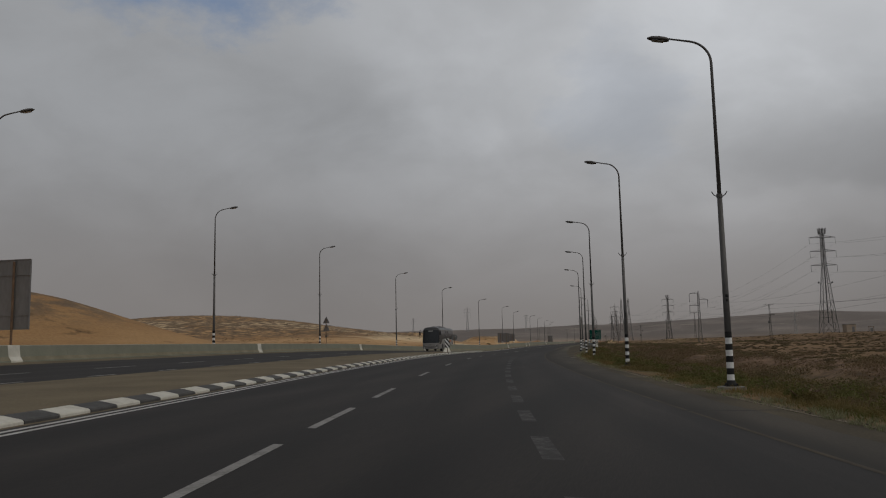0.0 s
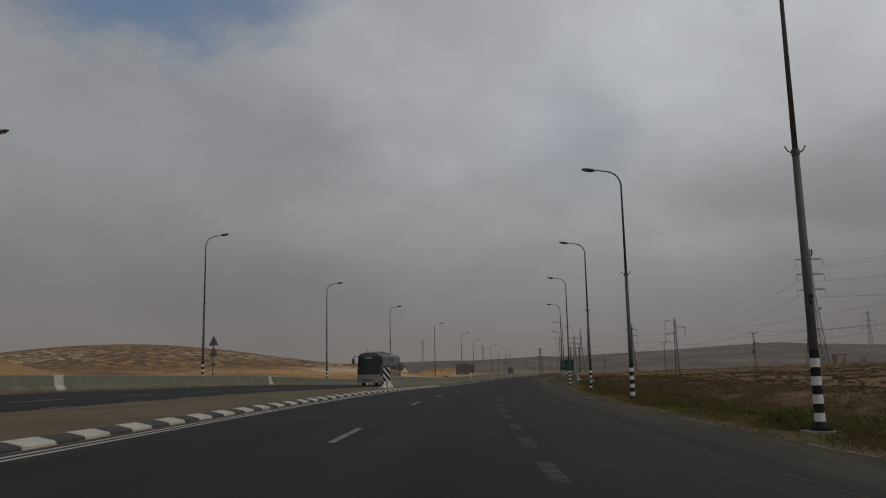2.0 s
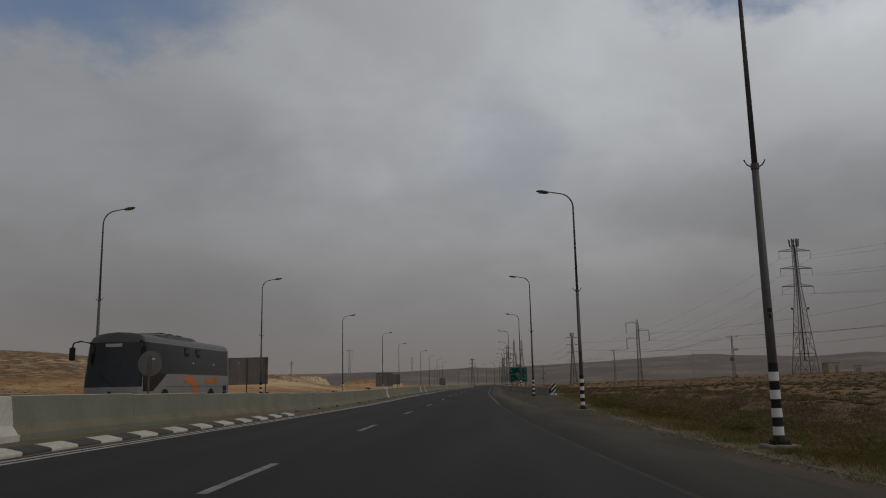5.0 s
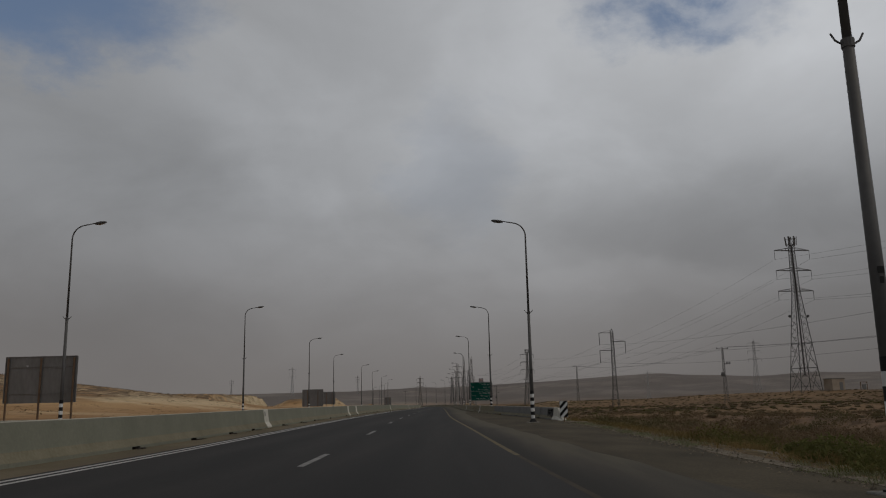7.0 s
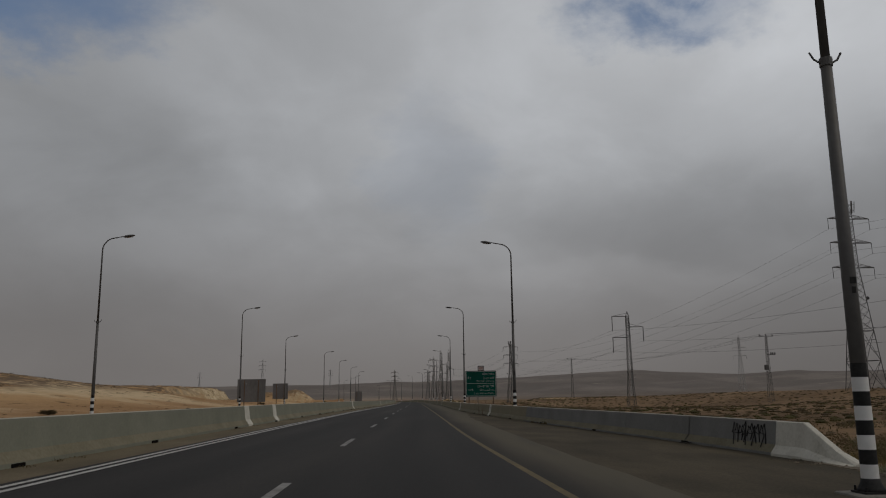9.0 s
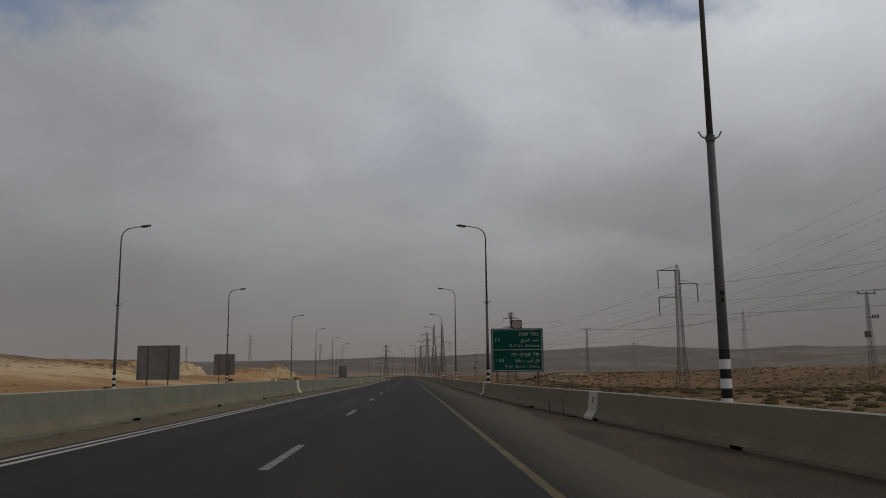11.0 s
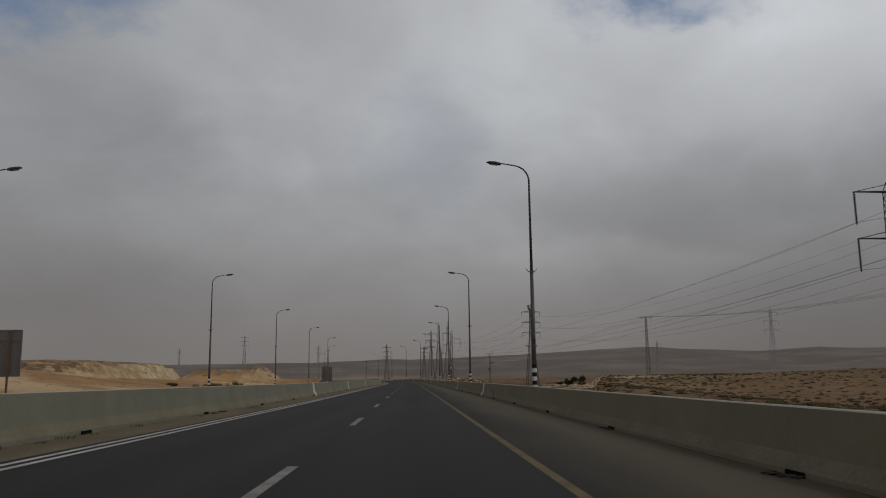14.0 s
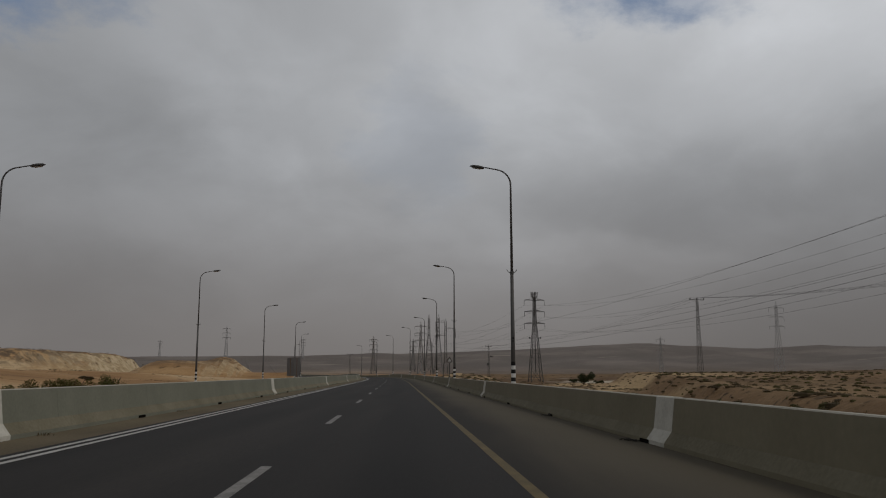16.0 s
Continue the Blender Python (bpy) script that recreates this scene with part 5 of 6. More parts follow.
def big_pylon(x, y, h, yaw, antennas, scale=1.0, base=None, foot=0.142, mat="lattice"):
    """Square lattice tower: open braced legs below, a fine lattice above, three crossarms with hanging insulators."""
    g = ground_z(x, y) if base is None else base
    p = thing("pylon", Matrix.Translation((x, y, g)) @ Matrix.Rotation(radians(yaw), 4, "Z"), "tall grey lattice pylon with three crossarms" + (" and antennas on top" if antennas else ""), "pylon", "pylons across the desert")
    bm = bmesh.new()
    lo = h * 0.32

    def half(z):
        return 0.5 * h * (foot + (0.037 - foot) * z / (0.65 * h) if z < 0.65 * h else 0.037 + (0.026 - 0.037) * (z - 0.65 * h) / (0.31 * h))
    corners = ((-1, -1), (1, -1), (1, 1), (-1, 1))
    sides = list(zip(corners, corners[1:] + corners[:1]))

    def at_z(c, z):
        k = half(z)
        return Vector((c[0] * k, c[1] * k, z))
    for c, n in sides:
        bar(bm, at_z(c, 0), at_z(c, 0.65 * h), 0.1 * scale)
        bar(bm, at_z(c, 0.65 * h), at_z(c, 0.96 * h), 0.08 * scale)
        bar(bm, at_z(c, 0.96 * h), (0, 0, 1.02 * h), 0.05 * scale)
        # open lower part: one tall cross on each side with stays
        for z0, z1 in ((0.0, lo * 0.52), (lo * 0.52, lo)):
            bar(bm, at_z(c, z0), at_z(n, z1), 0.06 * scale)
            bar(bm, at_z(n, z0), at_z(c, z1), 0.06 * scale)
            bar(bm, at_z(c, z1), at_z(n, z1), 0.06 * scale)
            for f in (0.3, 0.7):
                zz = z0 + (z1 - z0) * f
                q = at_z(c, zz).lerp(at_z(n, zz), 0.5 - abs(0.5 - f) * 0.9)
                bar(bm, at_z(c, zz), q, 0.035 * scale)
                q = at_z(n, zz).lerp(at_z(c, zz), 0.5 - abs(0.5 - f) * 0.9)
                bar(bm, at_z(n, zz), q, 0.035 * scale)
        z = lo
        while z < 0.955 * h:
            z1 = min(0.96 * h, z + max(half(z) * 1.25, 0.022 * h))
            bar(bm, at_z(c, z), at_z(n, z1), 0.04 * scale)
            bar(bm, at_z(n, z), at_z(c, z1), 0.04 * scale)
            z = z1
    part("mast", bm, mat, p)
    tips = []
    for f in (0.658, 0.792, 0.924):
        z, w = h * f, h * 0.118
        bm = bmesh.new()
        k = half(z)
        for s in (-1, 1):
            for q in (-k, k):
                bar(bm, (s * k, q, z), (s * w, 0, z), 0.07 * scale)
                bar(bm, (s * k, q, z + h * 0.018), (s * w, 0, z + 0.06), 0.055 * scale)
            for j in (0.25, 0.5, 0.75):
                e = k + (w - k) * j
                bar(bm, (s * e, -k * (1 - j), z), (s * e, k * (1 - j), z), 0.035 * scale)
                bar(bm, (s * e, 0, z), (s * e, 0, z + h * 0.018 * (1 - j)), 0.04 * scale)
        arm = part("crossarm", bm, mat, p)
        for s in (-1, 1):
            bm = bmesh.new()
            tube(bm, [(s * w, 0, z), (s * w, 0, z - h * 0.058)], 0.06 * scale, 6)
            part("insulator", bm, "ceramic", arm)
            tips.append(p.matrix_basis @ Vector((s * w, 0, z - h * 0.058)))
    if antennas:
        bm = bmesh.new()
        for a in range(7):
            c, s = math.cos(a * 0.9 + 0.3), math.sin(a * 0.9 + 0.3)
            m = Matrix.Translation((c * 1.35, s * 1.35, h * 0.985)) @ Matrix.Rotation(a * 0.9 + 0.3, 4, "Z") @ Matrix.Rotation(radians(5), 4, "Y")
            box(bm, (0, 0, 0), (0.16, 0.34, 2.3), m, 0.03)
            for zz in (0.965, 1.0):
                bar(bm, (0, 0, h * zz), (c * 1.3, s * 1.3, h * zz), 0.035)
        part("antenna_panels", bm, "steel", p, "ring of pale mobile antennas")
        for s in (-1, 1):
            q, z = half(h * 0.485), h * 0.485
            bm = bmesh.new()
            bar(bm, (s * q, 0, z), (s * (q + 1.1), 0, z), 0.05)
            bar(bm, (s * (q + 1.1), 0, z), (s * (q + 1.15), 0, z + 0.35), 0.05)
            arm = part("dish_arm", bm, mat, p)
            part("dish", tube(bmesh.new(), [(s * (q + 1.15), -0.16, z + 0.4), (s * (q + 1.15), -0.05, z + 0.4), (s * (q + 1.15), 0.14, z + 0.4)], [0.34, 0.36, 0.1], 14), "ceramic", arm, "small dark dish aerial")
        part("cable_tray", bx((0, -0.1, h * 0.54), (0.32, 0.12, h * 0.84)), "ceramic", p, "dark run of aerial cables")
    return p, tips


def cable(a, b, sag, r, owner, n=16):
    pts = []
    for k in range(n + 1):
        t = k / n
        q = Vector(a).lerp(Vector(b), t)
        q.z -= sag * 4 * t * (1 - t)
        pts.append(q)
    bm = bmesh.new()
    tube(bm, pts, r, 4, False)
    return part("wire", bm, "wire", owner)


wires = thing("power_line", Matrix(), "thin dark overhead power cables strung between the pylons", "power line")
PA, tipA = big_pylon(57.0, 350.0, 39.5, 8, True, base=1.3)
PB, tipB = big_pylon(3.7, 661.0, 36.5, 8, True, 1.3)
tipC = [Vector((118, 40, 0)) + (t - Vector((57, 350, 0))) for t in tipA]
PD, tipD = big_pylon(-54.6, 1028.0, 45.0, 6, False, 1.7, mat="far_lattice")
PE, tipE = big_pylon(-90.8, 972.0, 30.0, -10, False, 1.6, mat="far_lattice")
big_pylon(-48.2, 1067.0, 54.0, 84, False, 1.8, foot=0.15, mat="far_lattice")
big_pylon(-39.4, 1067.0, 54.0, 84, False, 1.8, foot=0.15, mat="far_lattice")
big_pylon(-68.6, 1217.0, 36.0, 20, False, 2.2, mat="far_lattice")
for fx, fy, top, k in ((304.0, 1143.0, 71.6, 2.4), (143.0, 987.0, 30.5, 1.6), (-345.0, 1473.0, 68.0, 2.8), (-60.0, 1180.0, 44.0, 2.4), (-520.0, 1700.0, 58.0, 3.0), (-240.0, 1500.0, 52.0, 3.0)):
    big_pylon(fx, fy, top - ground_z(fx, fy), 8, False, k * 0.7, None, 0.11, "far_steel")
for a, b in zip(tipA, tipB):
    cable(a, b, 9.0, 0.02, wires, 24)
for a, b in zip(tipA, tipC):
    cable(a, b, 8.0, 0.02, wires, 24)
for a, b in zip(tipB, tipD):
    cable(a, b, 9.0, 0.03, wires)


def bracket_tower(x, y, h, base=None):
    g = ground_z(x, y) if base is None else base
    p = thing("power_tower", Matrix.Translation((x, y, g)) @ Matrix.Rotation(radians(4), 4, "Z"), "slim lattice tower with three side arms and hanging insulators", "pylon", "slim towers")
    bm = bmesh.new()
    half = lattice(bm, h * 0.96, h * 0.088, h * 0.028, h * 0.3, h * 0.046, 28, 0.05, 0.024)
    k = half(h * 0.96)
    for sx in (-k, k):
        for sy in (-k, k):
            bar(bm, (sx, sy, h * 0.96), (0, 0, h * 1.005), 0.045)
    part("mast", bm, "lattice", p)
    k = half(0.0)
    for sx in (-k, k):
        for sy in (-k, k):
            part("footing", bx((sx, sy, -0.05), (0.5, 0.5, 0.4), None, 0.03), "plinth", p, "pale concrete footing")
    tips = []
    for s, z in ((-1, h * 0.955), (1, h * 0.848), (-1, h * 0.742)):
        bm = bmesh.new()
        w = h * 0.157
        bar(bm, (0, -0.25, z), (s * w, 0, z), 0.07)
        bar(bm, (0, 0.25, z), (s * w, 0, z), 0.07)
        bar(bm, (0, 0, z + h * 0.035), (s * w, 0, z), 0.035)
        arm = part("side_arm", bm, "lattice", p)
        bm = bmesh.new()
        zz = z
        while zz > z - h * 0.141:
            tube(bm, [(s * w, 0, zz), (s * w, 0, zz - 0.1), (s * w, 0, zz - 0.101), (s * w, 0, zz - 0.24)], [0.13, 0.13, 0.06, 0.06], 8, False)
            zz -= 0.24
        part("insulator", bm, "ceramic", arm, "dark insulator string")
        tips.append(p.matrix_basis @ Vector((s * w, 0, z - h * 0.141)))
    return tips


t1 = bracket_tower(12.1, 364.2, 22.35)
t2 = bracket_tower(-33.4, 622.0, 22.9)
t3 = bracket_tower(-42.0, 840.0, 21.0)
for a, b in zip(t1, t2):
    cable(a, b, 4.5, 0.016, wires, 20)
for a, b in zip(t2, t3):
    cable(a, b, 4.5, 0.02, wires)
for a in t1:
    cable(a, a + Vector((44, -255, 1.0)), 5.0, 0.016, wires, 24)


def tee_pole(x, y, h, w, extra, base=None):
    g = ground_z(x, y) if base is None else base
    p = thing("utility_pole", Matrix.Translation((x, y, g)) @ Matrix.Rotation(radians(6), 4, "Z"), "lattice utility pole with a T crossarm" + (" and a small transformer" if extra else ""), "utility pole", "utility poles")
    bm = bmesh.new()
    lattice(bm, h, 0.95, 0.32, h * 0.6, 0.5, 14, 0.03, 0.013)
    part("mast", bm, "lattice", p)
    arm = part("crossarm", bx((0, 0, h), (w, 0.12, 0.12)), "lattice", p)
    tips = []
    for s in (-0.46, 0.0, 0.46):
        part("insulator", tube(bmesh.new(), [(s * w, 0, h + 0.05), (s * w, 0, h + 0.22), (s * w, 0, h + 0.4)], [0.09, 0.11, 0.05], 8), "ceramic", arm)
        tips.append(p.matrix_basis @ Vector((s * w, 0, h + 0.4)))
    if extra:
        lower = part("switch_arm", bx((0.75, 0, h * 0.72), (1.9, 0.12, 0.12)), "lattice", p)
        for s in (0.75, 1.15, 1.6):
            part("insulator", tube(bmesh.new(), [(s, 0, h * 0.72), (s, 0, h * 0.72 + 0.3), (s, 0, h * 0.72 + 0.55)], [0.1, 0.14, 0.06], 8), "ceramic", lower)
        part("transformer", bx((-0.35, 0, h * 0.53), (0.75, 0.6, 1.0), None, 0.04), "steel", p)
    return tips


u0 = tee_pole(36.5, 347.3, 13.4, 3.0, True, -0.4)
u1 = tee_pole(15.2, 482.5, 14.3, 3.0, False)
u2 = tee_pole(-16.7, 640.0, 14.5, 2.6, True)
tee_pole(-85.0, 764.0, 12.0, 3.0, False)
u3 = [t + Vector((-14, 190, 0)) for t in u2]
for a, b, sag in zip(u0 + u1 + u2, u1 + u2 + u3, [2.5] * 9):
    cable(a, b, sag, 0.014, wires, 16)
for a in u0:
    cable(a, a + Vector((52, -180, 2)), 3.0, 0.014, wires, 16)

# hut by the pylon
hx, hy = 63.9, 350.0
hut = thing("service_hut", Matrix.Translation((hx, hy, ground_z(hx, hy) - 0.1)) @ Matrix.Rotation(radians(12), 4, "Z"), "small square plastered hut with a flat roof", "hut")
part("wall", bx((0, 0, 1.4), (3.4, 3.4, 2.8), None, 0.03), "hut_wall", hut)
part("roof", bx((0, 0, 2.88), (3.7, 3.7, 0.18), None, 0.03), "plinth", hut)
part("door", bx((0.7, -1.72, 1.0), (0.9, 0.06, 2.0), None, 0.01), "sign_back", hut)
gx2, gy2 = 71.5, 351.0
gate = thing("transformer_frame", Matrix.Translation((gx2, gy2, ground_z(gx2, gy2))), "small steel frame with electrical cabinets beside the hut", "electrical frame")
for s in (-0.8, 0.8):
    part("post", bx((s, 0, 1.0), (0.14, 0.14, 2.2)), "rust_post", gate)
part("beam", bx((0, 0, 2.05), (1.9, 0.14, 0.14)), "rust_post", gate)
part("cabinet", bx((0.1, 0.1, 0.9), (0.8, 0.5, 1.3), None, 0.02), "sign_back", gate)

# thin mast and pipe on the near mound
mx_, my_ = -84.0, 108.0
mp = thing("thin_post", Matrix.Translation((mx_, my_, ground_z(mx_, my_))), "single thin steel post on the crest of the mound", "post")
part("rod", tube(bmesh.new(), [(0, 0, -0.2), (0, 0, 2.6)], 0.045, 6), "rust_post", mp)


# ---------------------------------------------------------------- coach
def coach(y_front, x):
    a = turn(y_front + 6)
    d = x - float(line(y_front))
    bus = thing("coach", Matrix.Translation((x, y_front, float(surf(d, y_front)) + 0.004)) @ Matrix.Rotation(a, 4, "Z"), "silver-grey touring coach with dark tinted windows and an orange decal", "coach")
    L, W = 12.2, 2.55
    # local frame: front at y = 0 and facing -y, body runs to +y
    SIDE = [(1.2, 0.33), (1.265, 0.45), (1.275, 0.95), (1.275, 1.2), (1.27, 1.78), (1.25, 2.5), (1.22, 3.12), (1.15, 3.33), (0.98, 3.46), (0.6, 3.54), (0.0, 3.57)]
    RINGS = [(0.0, 0.9), (0.06, 0.95), (0.2, 0.985), (0.45, 1.0), (2.0, 1.0), (4.0, 1.0), (6.0, 1.0), (8.0, 1.0), (10.0, 1.0), (11.9, 1.0), (12.12, 0.98), (12.2, 0.93)]

    def rake(z, y):
        """The front leans back above the bumper, the tail a little forward."""
        front = (0.03 * max(0.0, 0.95 - z) + 0.14 * max(0.0, z - 1.2) + 0.5 * max(0.0, z - 3.1)) * max(0.0, 1 - y / 1.6)
        return front - 0.05 * max(0.0, z - 1.2) * max(0.0, (y - 11.0) / 1.2)

    def skin(s, k, j):
        px, pz = SIDE[k]
        py, f = RINGS[j]
        return (s * px * f, py + rake(pz, py), pz)

    groups = {"body": [], "window_band": [], "roof": [], "windscreen": [], "front_panel": [], "rear_panel": []}
    for s in (-1, 1):
        for k in range(len(SIDE) - 1):
            for j in range(len(RINGS) - 1):
                zc, yc = (SIDE[k][1] + SIDE[k + 1][1]) / 2, RINGS[j][0]
                kind = "roof" if zc > 3.12 else "window_band" if zc > 1.78 and yc < 11.8 else "windscreen" if zc > 1.2 and yc < 0.2 else "body"
                groups[kind].append([skin(s, k, j), skin(s, k + 1, j), skin(s, k + 1, j + 1), skin(s, k, j + 1)])
    for j, bulge, sign in ((0, 0.13, -1), (len(RINGS) - 1, 0.08, 1)):
        for k in range(len(SIDE) - 1):
            zc = (SIDE[k][1] + SIDE[k + 1][1]) / 2
            kind = "rear_panel" if sign > 0 else "windscreen" if 1.2 < zc < 3.12 else "roof" if zc > 3.12 else "front_panel"
            for q in range(8):
                quad = []
                for kk, u in ((k, -1 + q / 4), (k, -1 + (q + 1) / 4), (k + 1, -1 + (q + 1) / 4), (k + 1, -1 + q / 4)):
                    px, py, pz = skin(1, kk, j)
                    quad.append((px * u, py + sign * bulge * (1 - u * u), pz))
                groups[kind].append(quad)
    LOOK = {"body": ("bus_grey", ""), "window_band": ("bus_glass", "continuous dark tinted window band"), "roof": ("bus_dark", "darker rounded roof"), "windscreen": ("bus_glass", "tall dark wrapped windscreen"),
            "front_panel": ("bus_grey", ""), "rear_panel": ("bus_grey", "")}
    for name, quads in groups.items():
        bm = bmesh.new()
        for q in quads:
            pts = [Vector(p) for p in q]
            pts = [p for i, p in enumerate(pts) if (p - pts[i - 1]).length > 1e-5]
            if len(pts) > 2:
                bm.faces.new([bm.verts.new(p) for p in pts])
        bmesh.ops.remove_doubles(bm, verts=bm.verts[:], dist=1e-4)
        bmesh.ops.recalc_face_normals(bm, faces=bm.faces[:])
        part(name, bm, LOOK[name][0], bus, LOOK[name][1], True)
    part("underbody", bx((0, 6.1, 0.36), (2.3, 11.6, 0.1)), "black_paint", bus)
    bm = bmesh.new()
    rows = []
    for py, w, h in ((2.3, 0.55, 0.0), (2.9, 0.85, 0.16), (3.6, 0.95, 0.22), (6.8, 0.95, 0.22), (7.6, 0.85, 0.14), (8.2, 0.55, 0.0)):
        rows.append([bm.verts.new((w * u, py, 3.5 + h * (1 - 0.45 * u * u))) for u in (-1, -0.6, 0, 0.6, 1)])
    for p, q in zip(rows, rows[1:]):
        for k in range(4):
            bm.faces.new((p[k], p[k + 1], q[k + 1], q[k]))
    for k in (0, 4):
        for p, q in zip(rows, rows[1:]):
            lo = [bm.verts.new((p[k].co.x * 1.05, p[k].co.y, 3.4)), bm.verts.new((q[k].co.x * 1.05, q[k].co.y, 3.4))]
            bm.faces.new((p[k], q[k], lo[1], lo[0]))
    bmesh.ops.recalc_face_normals(bm, faces=bm.faces[:])
    pod = part("air_conditioner", bm, "bus_dark", bus, "raised rounded roof unit")
    for k in range(3):
        part("louvre", bx((0, 4.0 + 1.1 * k, 3.725), (1.1, 0.5, 0.03), None, 0.008), "black_paint", pod)
    for s in (-1, 1):
        part("gutter", bx((s * 1.21, 6.1, 3.15), (0.03, 11.3, 0.05), None, 0.008), "bus_grey", bus, "pale roof gutter")
        for k in range(6):
            part("pane_joint", bx((s * 1.25, 2.4 + 1.6 * k, 2.45), (0.03, 0.03, 1.3), Matrix.Rotation(s * radians(-1.6), 4, "Y")), "black_paint", bus)
        for yy in (5.4, 7.0):
            vent = part("vent_window", bx((s * 1.235, yy, 2.85), (0.03, 0.62, 0.4), None, 0.01), "black_paint", bus, "small tilted vent window")
            part("vent_pane", bx((s * 1.25, yy, 2.9), (0.02, 0.46, 0.16)), "bus_dark", vent)
        for yy in (6.3, 9.4):
            part("sticker", bx((s * 1.256, yy, 2.35), (0.012, 0.14, 0.08)), "sign_white", bus)
        for yy in (2.65, 8.95):
            w = new("wheel")
            w.parent = bus
            w.location = (s * (W / 2 - 0.17), yy, 0.5)
            part("tyre", tube(bmesh.new(), [(-0.14, 0, 0), (-0.1, 0, 0), (0.1, 0, 0), (0.14, 0, 0)], [0.46, 0.5, 0.5, 0.46], 28), "rubber", w)
            part("rim", tube(bmesh.new(), [(-0.15, 0, 0), (0.15, 0, 0)], [0.29, 0.29], 20), "rim", w)
            part("hub", tube(bmesh.new(), [(-0.18, 0, 0), (0.18, 0, 0)], 0.12, 12), "rim", w)
            bm = bmesh.new()
            o = [(0.6 * math.cos(t), 0.5 + 0.6 * math.sin(t)) for t in np.linspace(-0.25, math.pi + 0.25, 18)]
            vs = [bm.verts.new((s * (W / 2 + 0.004), yy + px, max(0.34, pz))) for px, pz in o]
            vi = [bm.verts.new((s * (W / 2 - 0.05), yy + px, max(0.34, pz))) for px, pz in o]
            bm.faces.new(vs)
            for q in range(len(o) - 1):
                bm.faces.new((vs[q], vs[q + 1], vi[q + 1], vi[q]))
            bmesh.ops.recalc_face_normals(bm, faces=bm.faces[:])
            part("wheel_arch", bm, "black_paint", bus)
            lip = [(s * (W / 2 + 0.008), yy + 0.61 * math.cos(t), 0.5 + 0.61 * math.sin(t)) for t in np.linspace(-0.2, math.pi + 0.2, 18)]
            part("arch_lip", tube(bmesh.new(), lip, 0.018, 5), "bus_grey", bus)
        lamp = part("headlight", bx((s * 0.86, -0.02, 0.8), (0.42, 0.14, 0.17), Matrix.Rotation(0, 4, "Z"), 0.04), "black_paint", bus, "dark headlamp housing")
        for q in (0.76, 0.95):
            part("bulb", tube(bmesh.new(), [(s * q, -0.095, 0.8), (s * q, -0.02, 0.8)], 0.055, 12), "lamp_glass", lamp)
        part("fog_light", tube(bmesh.new(), [(s * 0.92, -0.06, 0.52), (s * 0.92, 0.02, 0.52)], 0.06, 12), "lamp_glass", bus)
        bm = bmesh.new()
        tube(bm, [(s * 1.1, 0.25, 3.1), (s * 1.3, -0.2, 3.16), (s * 1.5, -0.42, 3.08), (s * 1.54, -0.42, 2.9)], 0.035, 6)
        arm = part("mirror_arm", bm, "black_paint", bus)
        part("mirror", bx((s * 1.54, -0.42, 2.62), (0.24, 0.14, 0.56), None, 0.05), "black_paint", arm)
        # swept lower edge of the window line behind the front wheel
        bm = bmesh.new()
        swept = ((0.3, 1.0), (1.35, 1.0), (2.9, 1.78), (0.3, 1.78))
        f = [bm.verts.new((s * (W / 2 + 0.004), py, pz)) for py, pz in swept]
        k2 = [bm.verts.new((s * (W / 2 - 0.03), py, pz)) for py, pz in swept]
        bm.faces.new(f)
        for q in range(4):
            bm.faces.new((f[q], k2[q], k2[(q + 1) % 4], f[(q + 1) % 4]))
        bmesh.ops.recalc_face_normals(bm, faces=bm.faces[:])
        part("swept_window", bm, "bus_glass", bus)
        # broad curved decal amidships and a bar above the rear wheel
        bm = bmesh.new()
        arc = [(5.7 + 1.25 * math.cos(t), 1.05 + 0.68 * math.sin(t)) for t in np.linspace(-2.4, 2.2, 19)]
        inn = [(5.55 + 0.7 * math.cos(t), 1.05 + 0.36 * math.sin(t)) for t in np.linspace(-2.4, 2.2, 19)]
        xo = s * (W / 2 + 0.005)
        va, vb = [bm.verts.new((xo, py, min(1.7, max(0.45, pz)))) for py, pz in arc], [bm.verts.new((xo, py, pz)) for py, pz in inn]
        for q in range(18):
            bm.faces.new((va[q], va[q + 1], vb[q + 1], vb[q]))
        r2 = bmesh.ops.extrude_face_region(bm, geom=bm.faces[:])
        bmesh.ops.translate(bm, vec=(-s * 0.008, 0, 0), verts=[v for v in r2["geom"] if isinstance(v, bmesh.types.BMVert)])
        bmesh.ops.recalc_face_normals(bm, faces=bm.faces[:])
        part("decal", bm, "bus_orange", bus, "orange painted decal")
        part("decal", bx((s * (W / 2), 9.1, 1.5), (0.012, 1.9, 0.26), None, 0.003), "bus_orange", bus, "orange painted decal")
        for zz in (0.78, 1.1):
            part("engine_grille", bx((s * (W / 2), 11.3, zz), (0.014, 0.62, 0.28)), "black_paint", bus)
        part("trim_strip", bx((s * (W / 2 + 0.002), 7.3, 1.2), (0.012, 9.0, 0.02)), "bus_dark", bus)
    part("bumper_slot", bx((0, -0.125, 0.62), (1.1, 0.05, 0.09), None, 0.02), "black_paint", bus)
    part("badge", bx((0, -0.14, 0.98), (0.16, 0.03, 0.08), None, 0.01), "black_paint", bus)
    part("destination_display", bx((0, 0.12, 2.98), (0.7, 0.06, 0.14)), "sign_letter", bus, "pale destination display")
    part("wiper", tube(bmesh.new(), [(0.2, -0.13, 1.24), (-0.6, -0.04, 1.8)], 0.015, 5), "black_paint", bus)
